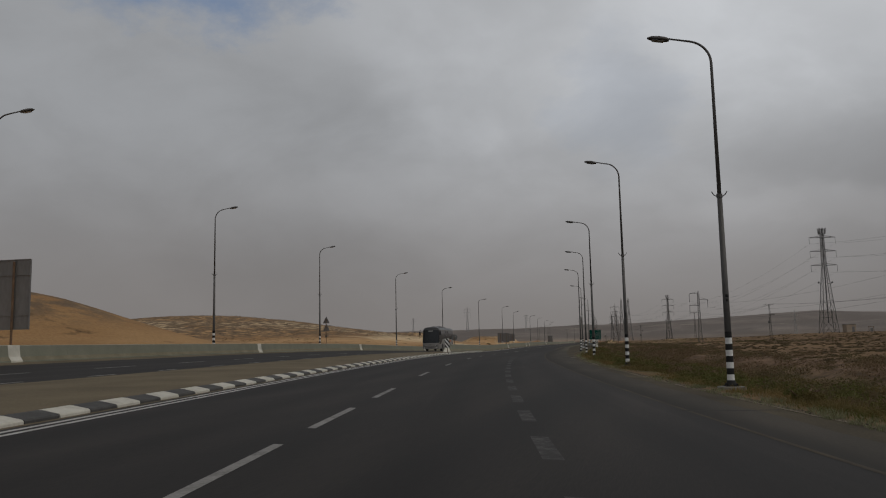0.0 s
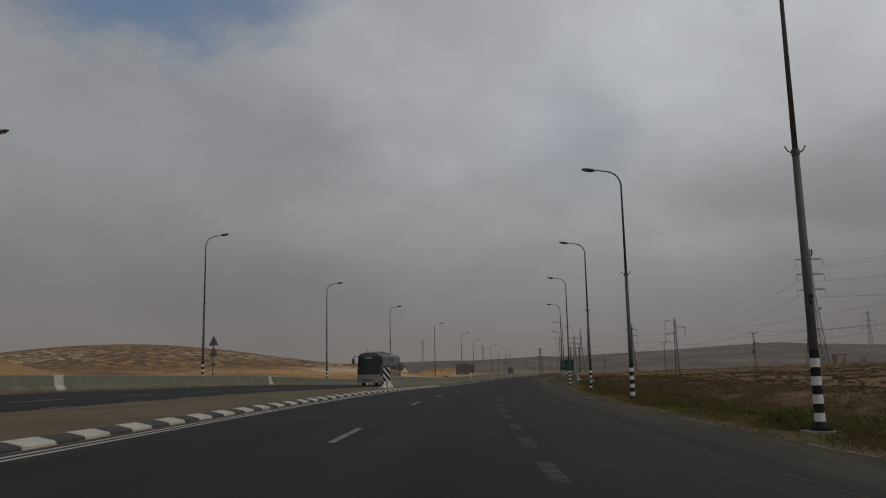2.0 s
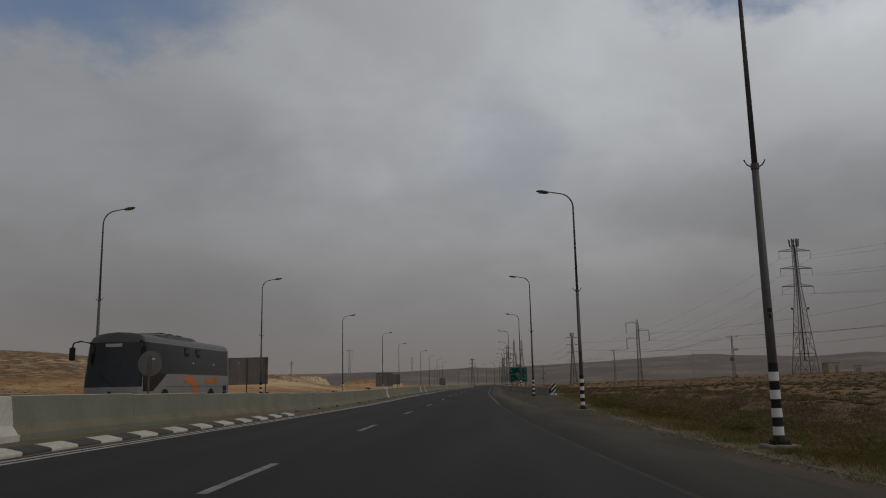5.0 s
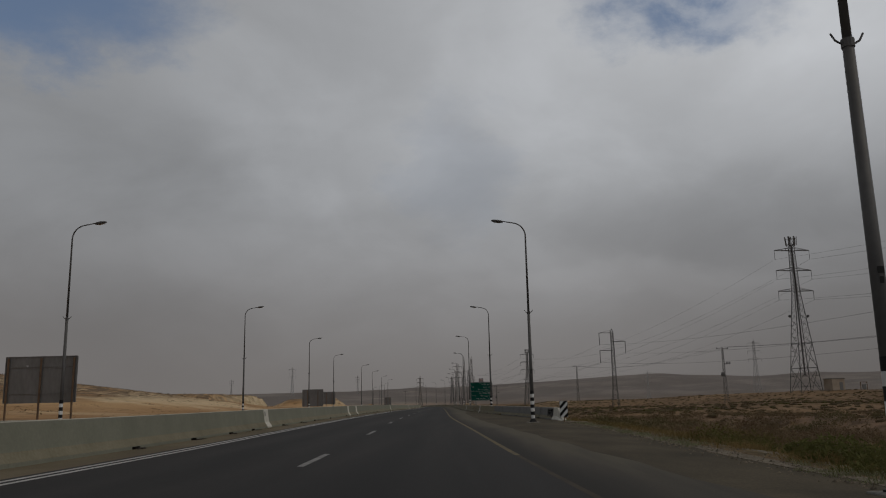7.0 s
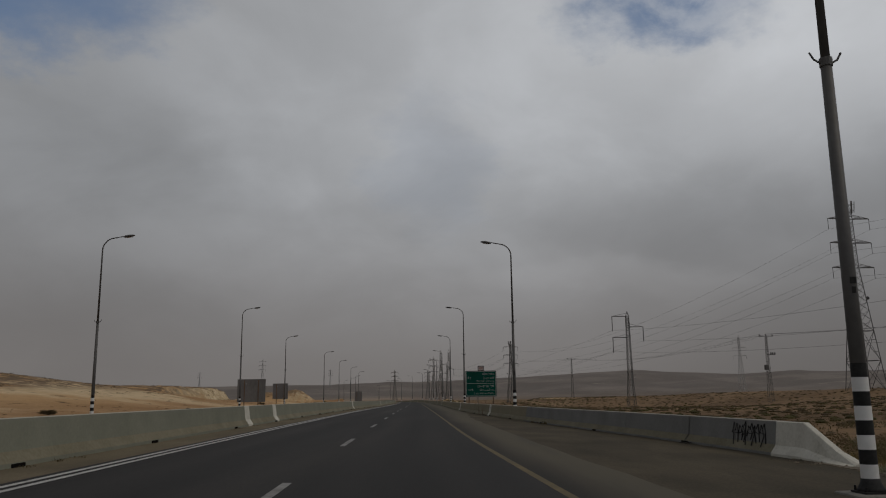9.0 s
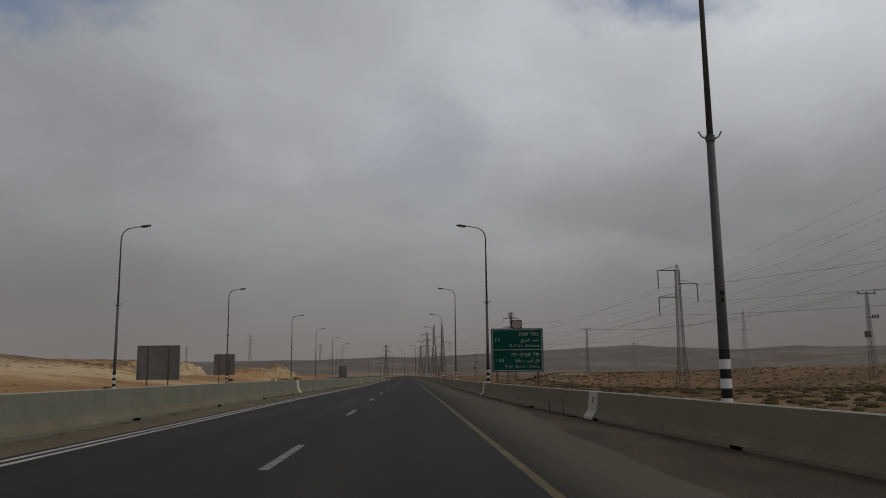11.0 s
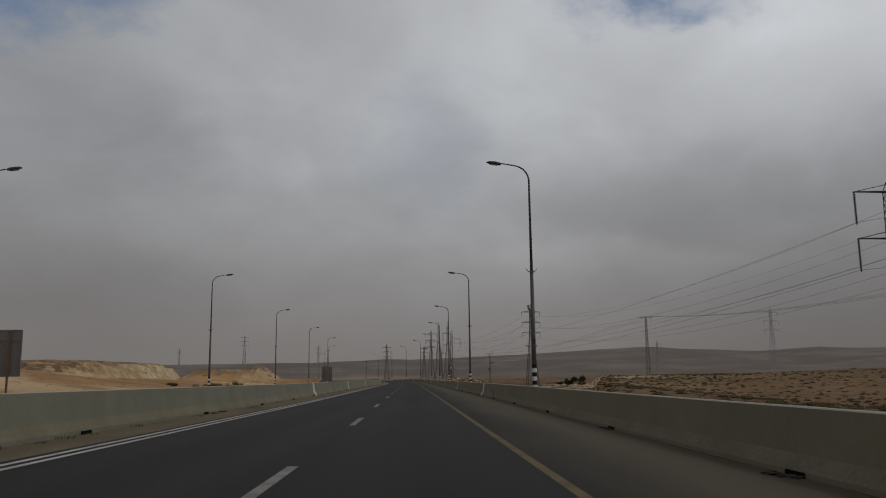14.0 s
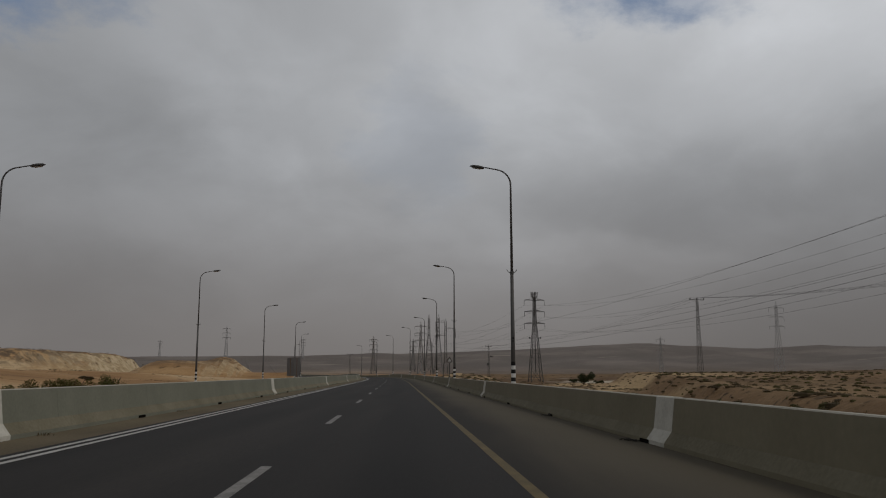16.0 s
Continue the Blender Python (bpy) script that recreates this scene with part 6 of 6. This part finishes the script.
    for s in (-1, 1):
        part("tail_light", bx((s * 1.0, L + 0.04, 0.95), (0.2, 0.06, 0.5)), "sign_maroon", bus)
    return bus


coach(139.8, -36.9)


# ---------------------------------------------------------------- plants
def blades(name, spots, mat, label, category, blade, kind="stuff", spread_r=0.25, width=0.02, droop=0.5, seed=1):
    """Tufts of thin blades: spots are (x, y, z, height, count)."""
    rnd = np.random.RandomState(seed)
    sp = np.repeat(np.array([q[:4] for q in spots]), [q[4] for q in spots], axis=0)
    n = len(sp)
    a, b = rnd.uniform(0, 2 * math.pi, n), rnd.uniform(0, 2 * math.pi, n)
    r = spread_r * np.sqrt(rnd.uniform(size=n))
    hh = sp[:, 3] * rnd.uniform(0.5, 1.1, n)
    lean, w = hh * droop * rnd.uniform(0.1, 1.0, n), width * rnd.uniform(0.6, 1.5, n)
    fx, fy, z = sp[:, 0] + r * np.cos(a), sp[:, 1] + r * np.sin(a), sp[:, 2]
    px, py = np.cos(b) * w, np.sin(b) * w
    ex, ey = fx + np.cos(a) * lean, fy + np.sin(a) * lean
    qx, qy = fx * 0.7 + ex * 0.3, fy * 0.7 + ey * 0.3
    vs = np.stack([np.stack(v, 1) for v in ((fx - px, fy - py, z - 0.03), (fx + px, fy + py, z - 0.03), (qx + px * 0.8, qy + py * 0.8, z + hh * 0.6), (qx - px * 0.8, qy - py * 0.8, z + hh * 0.6), (ex, ey, z + hh))], 1).reshape(-1, 3).tolist()
    fs = [f for i in range(0, 5 * n, 5) for f in ((i, i + 1, i + 2, i + 3), (i + 3, i + 2, i + 4))]
    me = bpy.data.meshes.new(name)
    me.from_pydata(vs, [], fs)
    me.materials.append(M[mat])
    me.update()
    return tagged(new(name, me), label, category, kind=kind)


def shrubs(name, spots, mat, label, category, leaves=26, seed=1, kind="stuff", parent=None, fine=1.0, core=False):
    """Low rounded shrubs of small tilted leaf clumps: spots are (x, y, z, radius, height)."""
    rnd = np.random.RandomState(seed)
    sp = np.repeat(np.array(spots), leaves, axis=0)
    n = len(sp)

    def units():
        v = rnd.normal(size=(n, 3))
        return v / np.linalg.norm(v, axis=1, keepdims=True)
    v = units()
    v[:, 2] = abs(v[:, 2])
    q = rnd.uniform(0.45, 1.0, n) ** 0.6
    c = sp[:, :3] + v * np.stack([sp[:, 3] * q, sp[:, 3] * q, sp[:, 4] * q], 1)
    size = (sp[:, 3] * rnd.uniform(0.16, 0.4, n) * fine)[:, None]
    t1 = units()
    t2 = np.cross(t1, units())
    t2 /= np.linalg.norm(t2, axis=1, keepdims=True)
    vs = np.stack([c - t1 * size, c + t2 * size * 0.38, c + t1 * size, c - t2 * size * 0.38], 1).reshape(-1, 3).tolist()
    fs = [(i, i + 1, i + 2, i + 3) for i in range(0, 4 * n, 4)]
    if core:
        for x, y, z, r, h in spots:
            b = len(vs)
            for q, zz in ((0.85, -0.05), (0.72, 0.45)):
                vs += [(x + r * q * k1 * math.cos(a), y + r * q * k1 * math.sin(a), z + h * zz) for a, k1 in zip((0.0, 1.05, 2.1, 3.14, 4.19, 5.24), rnd.uniform(0.75, 1.1, 6))]
            vs.append((x, y, z + h * 0.75))
            fs += [(b + k, b + (k + 1) % 6, b + 6 + (k + 1) % 6, b + 6 + k) for k in range(6)] + [(b + 6 + k, b + 6 + (k + 1) % 6, b + 12) for k in range(6)]
    me = bpy.data.meshes.new(name)
    me.from_pydata(vs, [], fs)
    me.materials.append(M[mat])
    me.update()
    o = new(name, me)
    if parent is not None:
        o.parent = parent
        return o
    return tagged(o, label, category, kind=kind)


rnd = np.random.RandomState(5)


def verge_spots(n, lo, hi, h0, h1, count, ya=4, yb=203, clump=0.0, bare=1.0, thinned=True):
    out = []
    while len(out) < n:
        y = rnd.uniform(ya, yb)
        e = lo + (hi - lo) * rnd.uniform() ** 1.3
        d = float(at(EDGE, y)) + e
        x = float(line(y)) + d
        if bumpy(x, y, 0.13, 31.0) < clump or min((x - a) ** 2 + (y - b) ** 2 for a, b in RIGHT_LAMPS) < bare ** 2:
            continue
        if thinned and rnd.uniform() < 0.8 * step(9, 12, e):
            continue
        out.append((x, y, ground_z(x, y), rnd.uniform(h0, h1), count))
    return out


blades("dry_grass", verge_spots(4300, 0.9, 14.0, 0.1, 0.28, 30, clump=-0.3), "dry_grass", "dry golden-brown grass beside the shoulder", "grass", 0, spread_r=0.55, width=0.008, droop=1.8, seed=2)
blades("green_weeds", verge_spots(1500, 0.7, 6.5, 0.08, 0.22, 30, yb=160, clump=-0.05), "green_grass", "green weeds along the pavement edge", "weeds", 0, spread_r=0.45, width=0.009, droop=1.9, seed=3)
shrubs("brown_thistles", [(x, y, z, h * 1.1, h * 0.9) for x, y, z, h, c in verge_spots(300, 2.6, 12.0, 0.2, 0.45, 1, ya=10, yb=215, clump=-0.5)], "brown_scrub", "brown dried thistles and scrub on the verge", "scrub", 120, 6, fine=0.26)
shrubs("green_shrubs", [(x, y, z - 0.05, h * 1.3, h * 0.95) for x, y, z, h, c in verge_spots(560, 1.5, 8.5, 0.32, 0.8, 1, ya=14, yb=178, clump=-0.08)], "green_grass", "low soft green shrubs in the roadside ditch", "shrubs", 330, 8, fine=0.25)
shrubs("brown_bushes", [(x, y, z - 0.05, h * 1.35, h * 0.9) for x, y, z, h, c in verge_spots(640, 3.5, 14.5, 0.4, 0.92, 1, ya=14, yb=215, clump=-0.25, thinned=False)], "brown_scrub", "rounded brown dried bushes in the roadside ditch", "bushes", 290, 18, fine=0.24)
shrubs("bank_bushes", [(x, y, z - 0.05, h * 1.3, h * 0.8) for x, y, z, h, c in verge_spots(850, 9.5, 20.0, 0.2, 0.6, 1, ya=14, yb=225, clump=-0.4, thinned=False)], "brown_scrub", "dark bushes rooted in the eroded bank", "bushes", 110, 28, fine=0.3)
shrubs("bank_scrub", [(x, y, z - 0.04, h * 1.4, h * 0.7) for x, y, z, h, c in verge_spots(2000, 15.0, 60.0, 0.12, 0.38, 1, ya=14, yb=225, clump=-0.3, thinned=False)], "scrub", "dark olive scrub on the flat beyond the ditch", "scrub", 46, 38, fine=0.36, core=True)


blades("sage_weeds", [q for q in verge_spots(420, -0.02, 0.75, 0.04, 0.16, 44, ya=30, yb=200, clump=-0.1)], "sage", "low pale sage-green weeds along the crumbling pavement edge", "weeds", 0, spread_r=0.22, width=0.006, droop=1.6, seed=5)


def field_spots(n, x0, x1, y0, y1, r0, r1, cut=-0.1, side=1):
    out, tries = [], 0
    while len(out) < n and tries < n * 12:
        tries += 1
        y = y0 + (y1 - y0) * rnd.uniform() ** 1.2
        x = float(line(y)) + x0 + (x1 - x0) * rnd.uniform() ** 1.3 if side > 0 else float(line(y)) + x0 - (x0 - x1) * rnd.uniform() ** 1.2
        if bumpy(x, y, 0.02, 41.0) + 0.5 * bumpy(x, y, 0.08, 42.0) < cut:
            continue
        r = rnd.uniform(r0, r1)
        out.append((x, y, ground_z(x, y) - 0.05, r, r * rnd.uniform(0.35, 0.6)))
    return out


shrubs("desert_scrub", field_spots(4600, 9.0, 190.0, 205, 760, 0.22, 0.6, -0.55), "scrub", "scattered low olive-brown desert scrub", "scrub", 34, 11, fine=0.36, core=True)
shrubs("desert_scrub", field_spots(4200, 9.0, 90.0, 225, 520, 0.2, 0.55, -0.6), "scrub", "scattered low olive-brown desert scrub", "scrub", 34, 14, fine=0.34, core=True)
shrubs("green_scrub", [(x, y, z, r, r * 0.75) for x, y, z, r, h in field_spots(1300, 9.0, 70.0, 225, 460, 0.16, 0.5, -0.45)], "green_scrub", "scattered olive-green desert scrub", "scrub", 40, 16, fine=0.34, core=True)
shrubs("desert_scrub_near", field_spots(2300, 26.0, 150.0, 60, 330, 0.2, 0.6, -0.4), "scrub", "scattered low olive-brown desert scrub", "scrub", 44, 12, fine=0.4, core=True)
shrubs("slope_scrub", field_spots(4200, -40.0, -330.0, 260, 820, 0.2, 0.5, -0.2, -1), "scrub", "sparse dark scrub on the sandy slopes", "scrub", 16, 15, fine=0.6)
shrubs("slope_scrub", field_spots(6500, -75.0, -340.0, 260, 760, 0.4, 1.0, -0.3, -1), "scrub", "sparse dark scrub on the sandy slopes", "scrub", 11, 13, fine=0.55)


def bush(x, y, r, h, label, seed, mat="bush"):
    z = ground_z(x, y)
    b = thing("bush", Matrix.Translation((x, y, z)), label, "bush", "bushes")
    rr = np.random.RandomState(seed)
    bm = bmesh.new()
    for k in range(7):
        a = k * 0.9
        tube(bm, [(0, 0, -0.1), (math.cos(a) * r * 0.3, math.sin(a) * r * 0.3, h * 0.4), (math.cos(a) * r * 0.6, math.sin(a) * r * 0.6, h * 0.75)], [0.06, 0.04, 0.015], 5)
    part("stems", bm, "rust_post", b, "woody stems")
    spots = [(rr.uniform(-0.6, 0.6) * r, rr.uniform(-0.6, 0.6) * r, h * rr.uniform(0.05, 0.45), r * rr.uniform(0.3, 0.5), h * rr.uniform(0.35, 0.55)) for _ in range(9)]
    shrubs("crown", spots, mat, "", "", 420, seed, parent=b, fine=0.42)
    return b


for i, (x, y, r, h) in enumerate(((8.0, 571.0, 2.4, 3.0), (26.0, 668.0, 4.0, 4.2), (4.5, 568.0, 1.6, 1.3), (13.0, 574.0, 1.8, 1.2))):
    bush(x, y, r, h, "rounded dark green bush in the dry wash", 60 + i)
for i, (x, y, r, h) in enumerate(((-67.2, 388.0, 1.5, 1.75), (-65.2, 390.0, 1.5, 2.1), (-62.8, 391.0, 1.7, 2.6), (-61.0, 394.0, 1.3, 2.2))):
    bush(x, y, r, h, "spreading dusty olive-green bush on the sand", 80 + i, "green_grass")
for i, (x, y, r, h) in enumerate(((-97.0, 471.0, 1.5, 0.9), (-86.0, 300.0, 1.5, 1.0), (-80.0, 344.0, 1.3, 0.8))):
    bush(x, y, r, h, "low dry olive-brown bush on the sand", 90 + i, "scrub")
for i, (d, y, r, h) in enumerate(((1.9, 116.0, 0.75, 0.7), (2.6, 92.5, 0.8, 0.6), (1.6, 49.0, 0.7, 0.45), (3.2, 138.0, 0.8, 0.6), (2.2, 165.0, 0.7, 0.5))):
    bush(float(line(y)) + float(at(EDGE, y)) + d, y, r, h, "low bright green weed bush at the pavement edge", 100 + i, "green_grass")

# loose stones along the crumbling edge
pr = np.random.RandomState(33)
pv, pf = [], []
for _ in range(7000):
    y = pr.uniform(22, 203)
    wide = 0.25 + 1.3 * step(95, 150, y)
    d = float(at(EDGE, y)) + 0.3 + 0.3 * step(95, 150, y) + 0.7 * step(140, 170, y) * pr.uniform() - wide * pr.uniform() ** 1.6
    r = pr.uniform(0.015, 0.05)
    x, z = float(line(y)) + d, float(surf(d, y)) + 0.012
    q = pr.uniform(0.6, 1.4, 5) * r
    n = len(pv)
    pv += [(x - q[0], y, z), (x, y - q[1], z), (x + q[2], y, z), (x, y + q[3], z), (x + 0.3 * r, y, z + q[4] * 0.8)]
    pf += [(n, n + 1, n + 4), (n + 1, n + 2, n + 4), (n + 2, n + 3, n + 4), (n + 3, n, n + 4)]
pm = bpy.data.meshes.new("stones")
pm.from_pydata(pv, [], pf)
pm.materials.append(M["stones"])
pm.update()
tagged(new("loose_stones", pm), "small loose stones along the crumbling pavement edge", "stones", kind="stuff")

# weeds and blown debris along the feet of the barriers
foot = []
for _ in range(46):
    y = rnd.uniform(150, 420)
    foot.append((float(line(y)) + float(at(TOE, y)) + 0.12, y, float(surf(at(TOE, y), y)), rnd.uniform(0.03, 0.09), 34))
blades("barrier_weeds", foot, "scrub", "dry weeds caught at the foot of the barrier", "weeds", 0, spread_r=0.2, width=0.006, droop=1.6, seed=21)
# solid block; its black colour stands for the shade inside a drain opening
slot = bmesh.new()
box(slot, (0, 0, 0.03), (0.06, 0.5, 0.08), None, 0.012)
SLOT = mesh_of(slot, "drain_slot")
SLOT.materials.append(M["hole"])
for k in range(26):
    y = 209.8 + 9.55 * k
    o = part("drain_slot", SLOT, None, rbar, "black block for a drain opening", m=Matrix.Translation(place(float(at(EDGE, y)) - 0.005, y)) @ Matrix.Rotation(turn(y), 4, "Z"))
for y in [126.5 + 5.2 * k for k in range(7)] + [165.5, 170.7, 175.6, 179.4, 186.5, 192.2, 197.5, 205.5] + [216 + 9.55 * k for k in range(20)]:
    o = part("drain_slot", SLOT, None, med, "black block for a drain opening", m=Matrix.Translation(place(float(at(TOE, y)) + 0.005, y)) @ Matrix.Rotation(turn(y), 4, "Z"))

# rubbish and silt washed up at the drain openings
LITTER = bmesh.new()
lr = random.Random(7)
for k in range(16):
    c = Vector((lr.uniform(-0.14, 0.1), lr.uniform(-0.42, 0.42), lr.uniform(0.01, 0.05)))
    box(LITTER, c, (lr.uniform(0.03, 0.1), lr.uniform(0.05, 0.22), lr.uniform(0.01, 0.04)), Matrix.Rotation(lr.uniform(-0.5, 0.5), 4, "Z"))
LITTER = mesh_of(LITTER, "litter")
LITTER.materials.append(M["litter"])
for i, (y, side) in enumerate(((250.2, 1), (257.6, 1), (295.8, 1), (305.3, 1), (343.9, 1), (353.1, 1), (165.6, 0), (170.8, 0), (175.7, 0), (179.5, 0), (186.6, 0), (192.3, 0), (313.3, 0), (209.4, 1), (267.9, 1))):
    d = float(at(EDGE, y)) - 0.15 if side else float(at(TOE, y)) + 0.16
    o = new("litter", LITTER)
    o.matrix_basis = Matrix.Translation(place(d, y, 0.0)) @ Matrix.Rotation(turn(y) + 3.1 * (i % 2), 4, "Z") @ Matrix.Diagonal((0.8, 0.55 + 0.12 * (i % 4), 0.8, 1))
    tagged(o, "dark rubbish and silt at the foot of the barrier", "litter", "litter along the barriers")
# dark sealed cracks across the old shoulder
for y0, d0, y1, d1, w in ((42.7, 6.9, 45.8, 10.3, 0.16), (68.0, 8.7, 68.8, 9.6, 0.12), (65.0, 7.7, 65.4, 8.2, 0.1), (113.2, 7.8, 114.6, 9.5, 0.12), (52.0, 7.4, 52.7, 8.6, 0.1)):
    n, verts = 9, []
    for k in range(n):
        f = k / (n - 1)
        yy, dd = y0 + (y1 - y0) * f + 0.05 * math.sin(9 * f), d0 + (d1 - d0) * f
        half_w = w * (0.35 + 0.65 * math.sin(math.pi * min(1, f + 0.08))) * (0.8 + 0.3 * math.sin(17 * f))
        for e in (-half_w, half_w):
            verts.append(tuple(place(dd, yy + e, 0.005)))
    cm = bpy.data.meshes.new("sealed_crack")
    cm.from_pydata(verts, [], [(2 * k, 2 * k + 2, 2 * k + 3, 2 * k + 1) for k in range(n - 1)])
    cm.materials.append(M["seal"])
    cm.update()
    tagged(new("sealed_crack", cm), "dark sealed crack across the old shoulder", "crack", kind="structure")
# broken pale slab and a stone on the pavement edge
slab = thing("broken_slab", Matrix.Translation(place(9.0, 107.4, 0.004)) @ Matrix.Rotation(radians(24), 4, "Z") @ Matrix.Diagonal((0.62, 0.62, 1, 1)), "flat broken white slab lying on the shoulder", "slab")
bm = bmesh.new()
prism(bm, [(-0.4, 0.0), (-0.1, 0.0), (0.42, 0.0), (0.4, 0.03), (0.05, 0.035), (-0.38, 0.025)], -0.42, 0.36)
part("piece", bm, "worn_slab", slab)
part("chip", bx((0.62, 0.2, 0.015), (0.16, 0.22, 0.03), Matrix.Rotation(0.4, 4, "Z"), 0.008), "worn_slab", slab)
# warning triangle on a hooped steel frame by the far bend
wx, wy = -32.8, 485.0
wz = ground_z(wx, wy)
ws = thing("hoop_sign", Matrix.Translation((wx, wy, wz)), "grey triangular warning sign on a hooped steel frame", "road sign")
for sx in (-0.62, 0.62):
    arch = [(sx - 0.55, 0, -0.3), (sx - 0.55, 0, 2.75), (sx - 0.45, 0, 2.95), (sx, 0, 3.0), (sx + 0.45, 0, 2.95), (sx + 0.55, 0, 2.75), (sx + 0.55, 0, -0.3)]
    part("hoop", tube(bmesh.new(), arch, 0.06, 8), "lattice", ws)
bm = bmesh.new()
prism(bm, [(-0.62, 3.0), (-0.56, 2.94), (0.56, 2.94), (0.62, 3.0), (0.05, 4.0), (-0.05, 4.0)], -0.05, -0.02)
tri_face = part("triangle_plate", bm, "sign_maroon", ws, "dull red triangle border")
bm = bmesh.new()
prism(bm, [(-0.42, 3.08), (0.42, 3.08), (0.0, 3.8)], -0.058, -0.05)
part("triangle_face", bm, "sign_letter", tri_face, "pale triangle face")
# stakes that lean on the roadside barrier, with a dry weed between them
for y, h, lean in ((253.9, 0.62, -0.05), (251.7, 0.6, 0.06), (333.8, 0.6, 0.03)):
    bm = bmesh.new()
    tube(bm, [(0, 0, -0.02), (0.02, lean * 0.6, h * 0.5), (0.0, lean * 1.6, h)], [0.028, 0.024, 0.014], 6)
    o = part("stake", bm, "rust_post", None, m=Matrix.Translation(place(float(at(EDGE, y)) - 0.1, y)))
    tagged(o, "weathered wooden stake at the foot of the barrier", "stake", "stakes")

# rusty drum on the sand behind the median
bz = ground_z(-56.9, 342.7)
drum = thing("drum", Matrix.Translation((-56.9, 342.7, bz - 0.02)), "rusty orange-brown steel drum standing on the sand", "drum")
part("shell", tube(bmesh.new(), [(0, 0, 0), (0, 0, 0.29), (0, 0, 0.3), (0, 0, 0.31), (0, 0, 0.59), (0, 0, 0.6), (0, 0, 0.61), (0, 0, 0.9)], [0.29, 0.29, 0.305, 0.29, 0.29, 0.305, 0.29, 0.29], 20), "rust_post", drum)
part("rim", tube(bmesh.new(), [(0, 0, 0.88), (0, 0, 0.92)], 0.3, 20), "rust_post", drum)

# scrawled paint on the barrier
strokes = bmesh.new()
sr = random.Random(12)


def on_face(yy, zz):
    return (-(0.16 - (zz - 0.28) * (0.11 if zz > 0.28 else 0.75)) - 0.004, yy, zz)


for k in range(11):
    yy = -1.0 + 0.18 * k
    z0, z1 = 0.16 + 0.2 * sr.random(), 0.7 + 0.12 * sr.random()
    bend = sr.uniform(-0.12, 0.14)
    tube(strokes, [on_face(yy, z0), on_face(yy + bend, (z0 + z1) / 2), on_face(yy + 0.12, z1), on_face(yy + 0.22, z1 - sr.uniform(0.1, 0.3))], 0.016, 4)
    if k % 2:
        tube(strokes, [on_face(yy - 0.1, 0.5), on_face(yy + 0.2, 0.5 + sr.uniform(-0.1, 0.12))], 0.014, 4)
sc = part("scrawl", strokes, "black_paint", rbar, "black sprayed scrawl", m=Matrix.Translation(place(RB(205.6), 205.6)) @ Matrix.Rotation(end_turn, 4, "Z"))
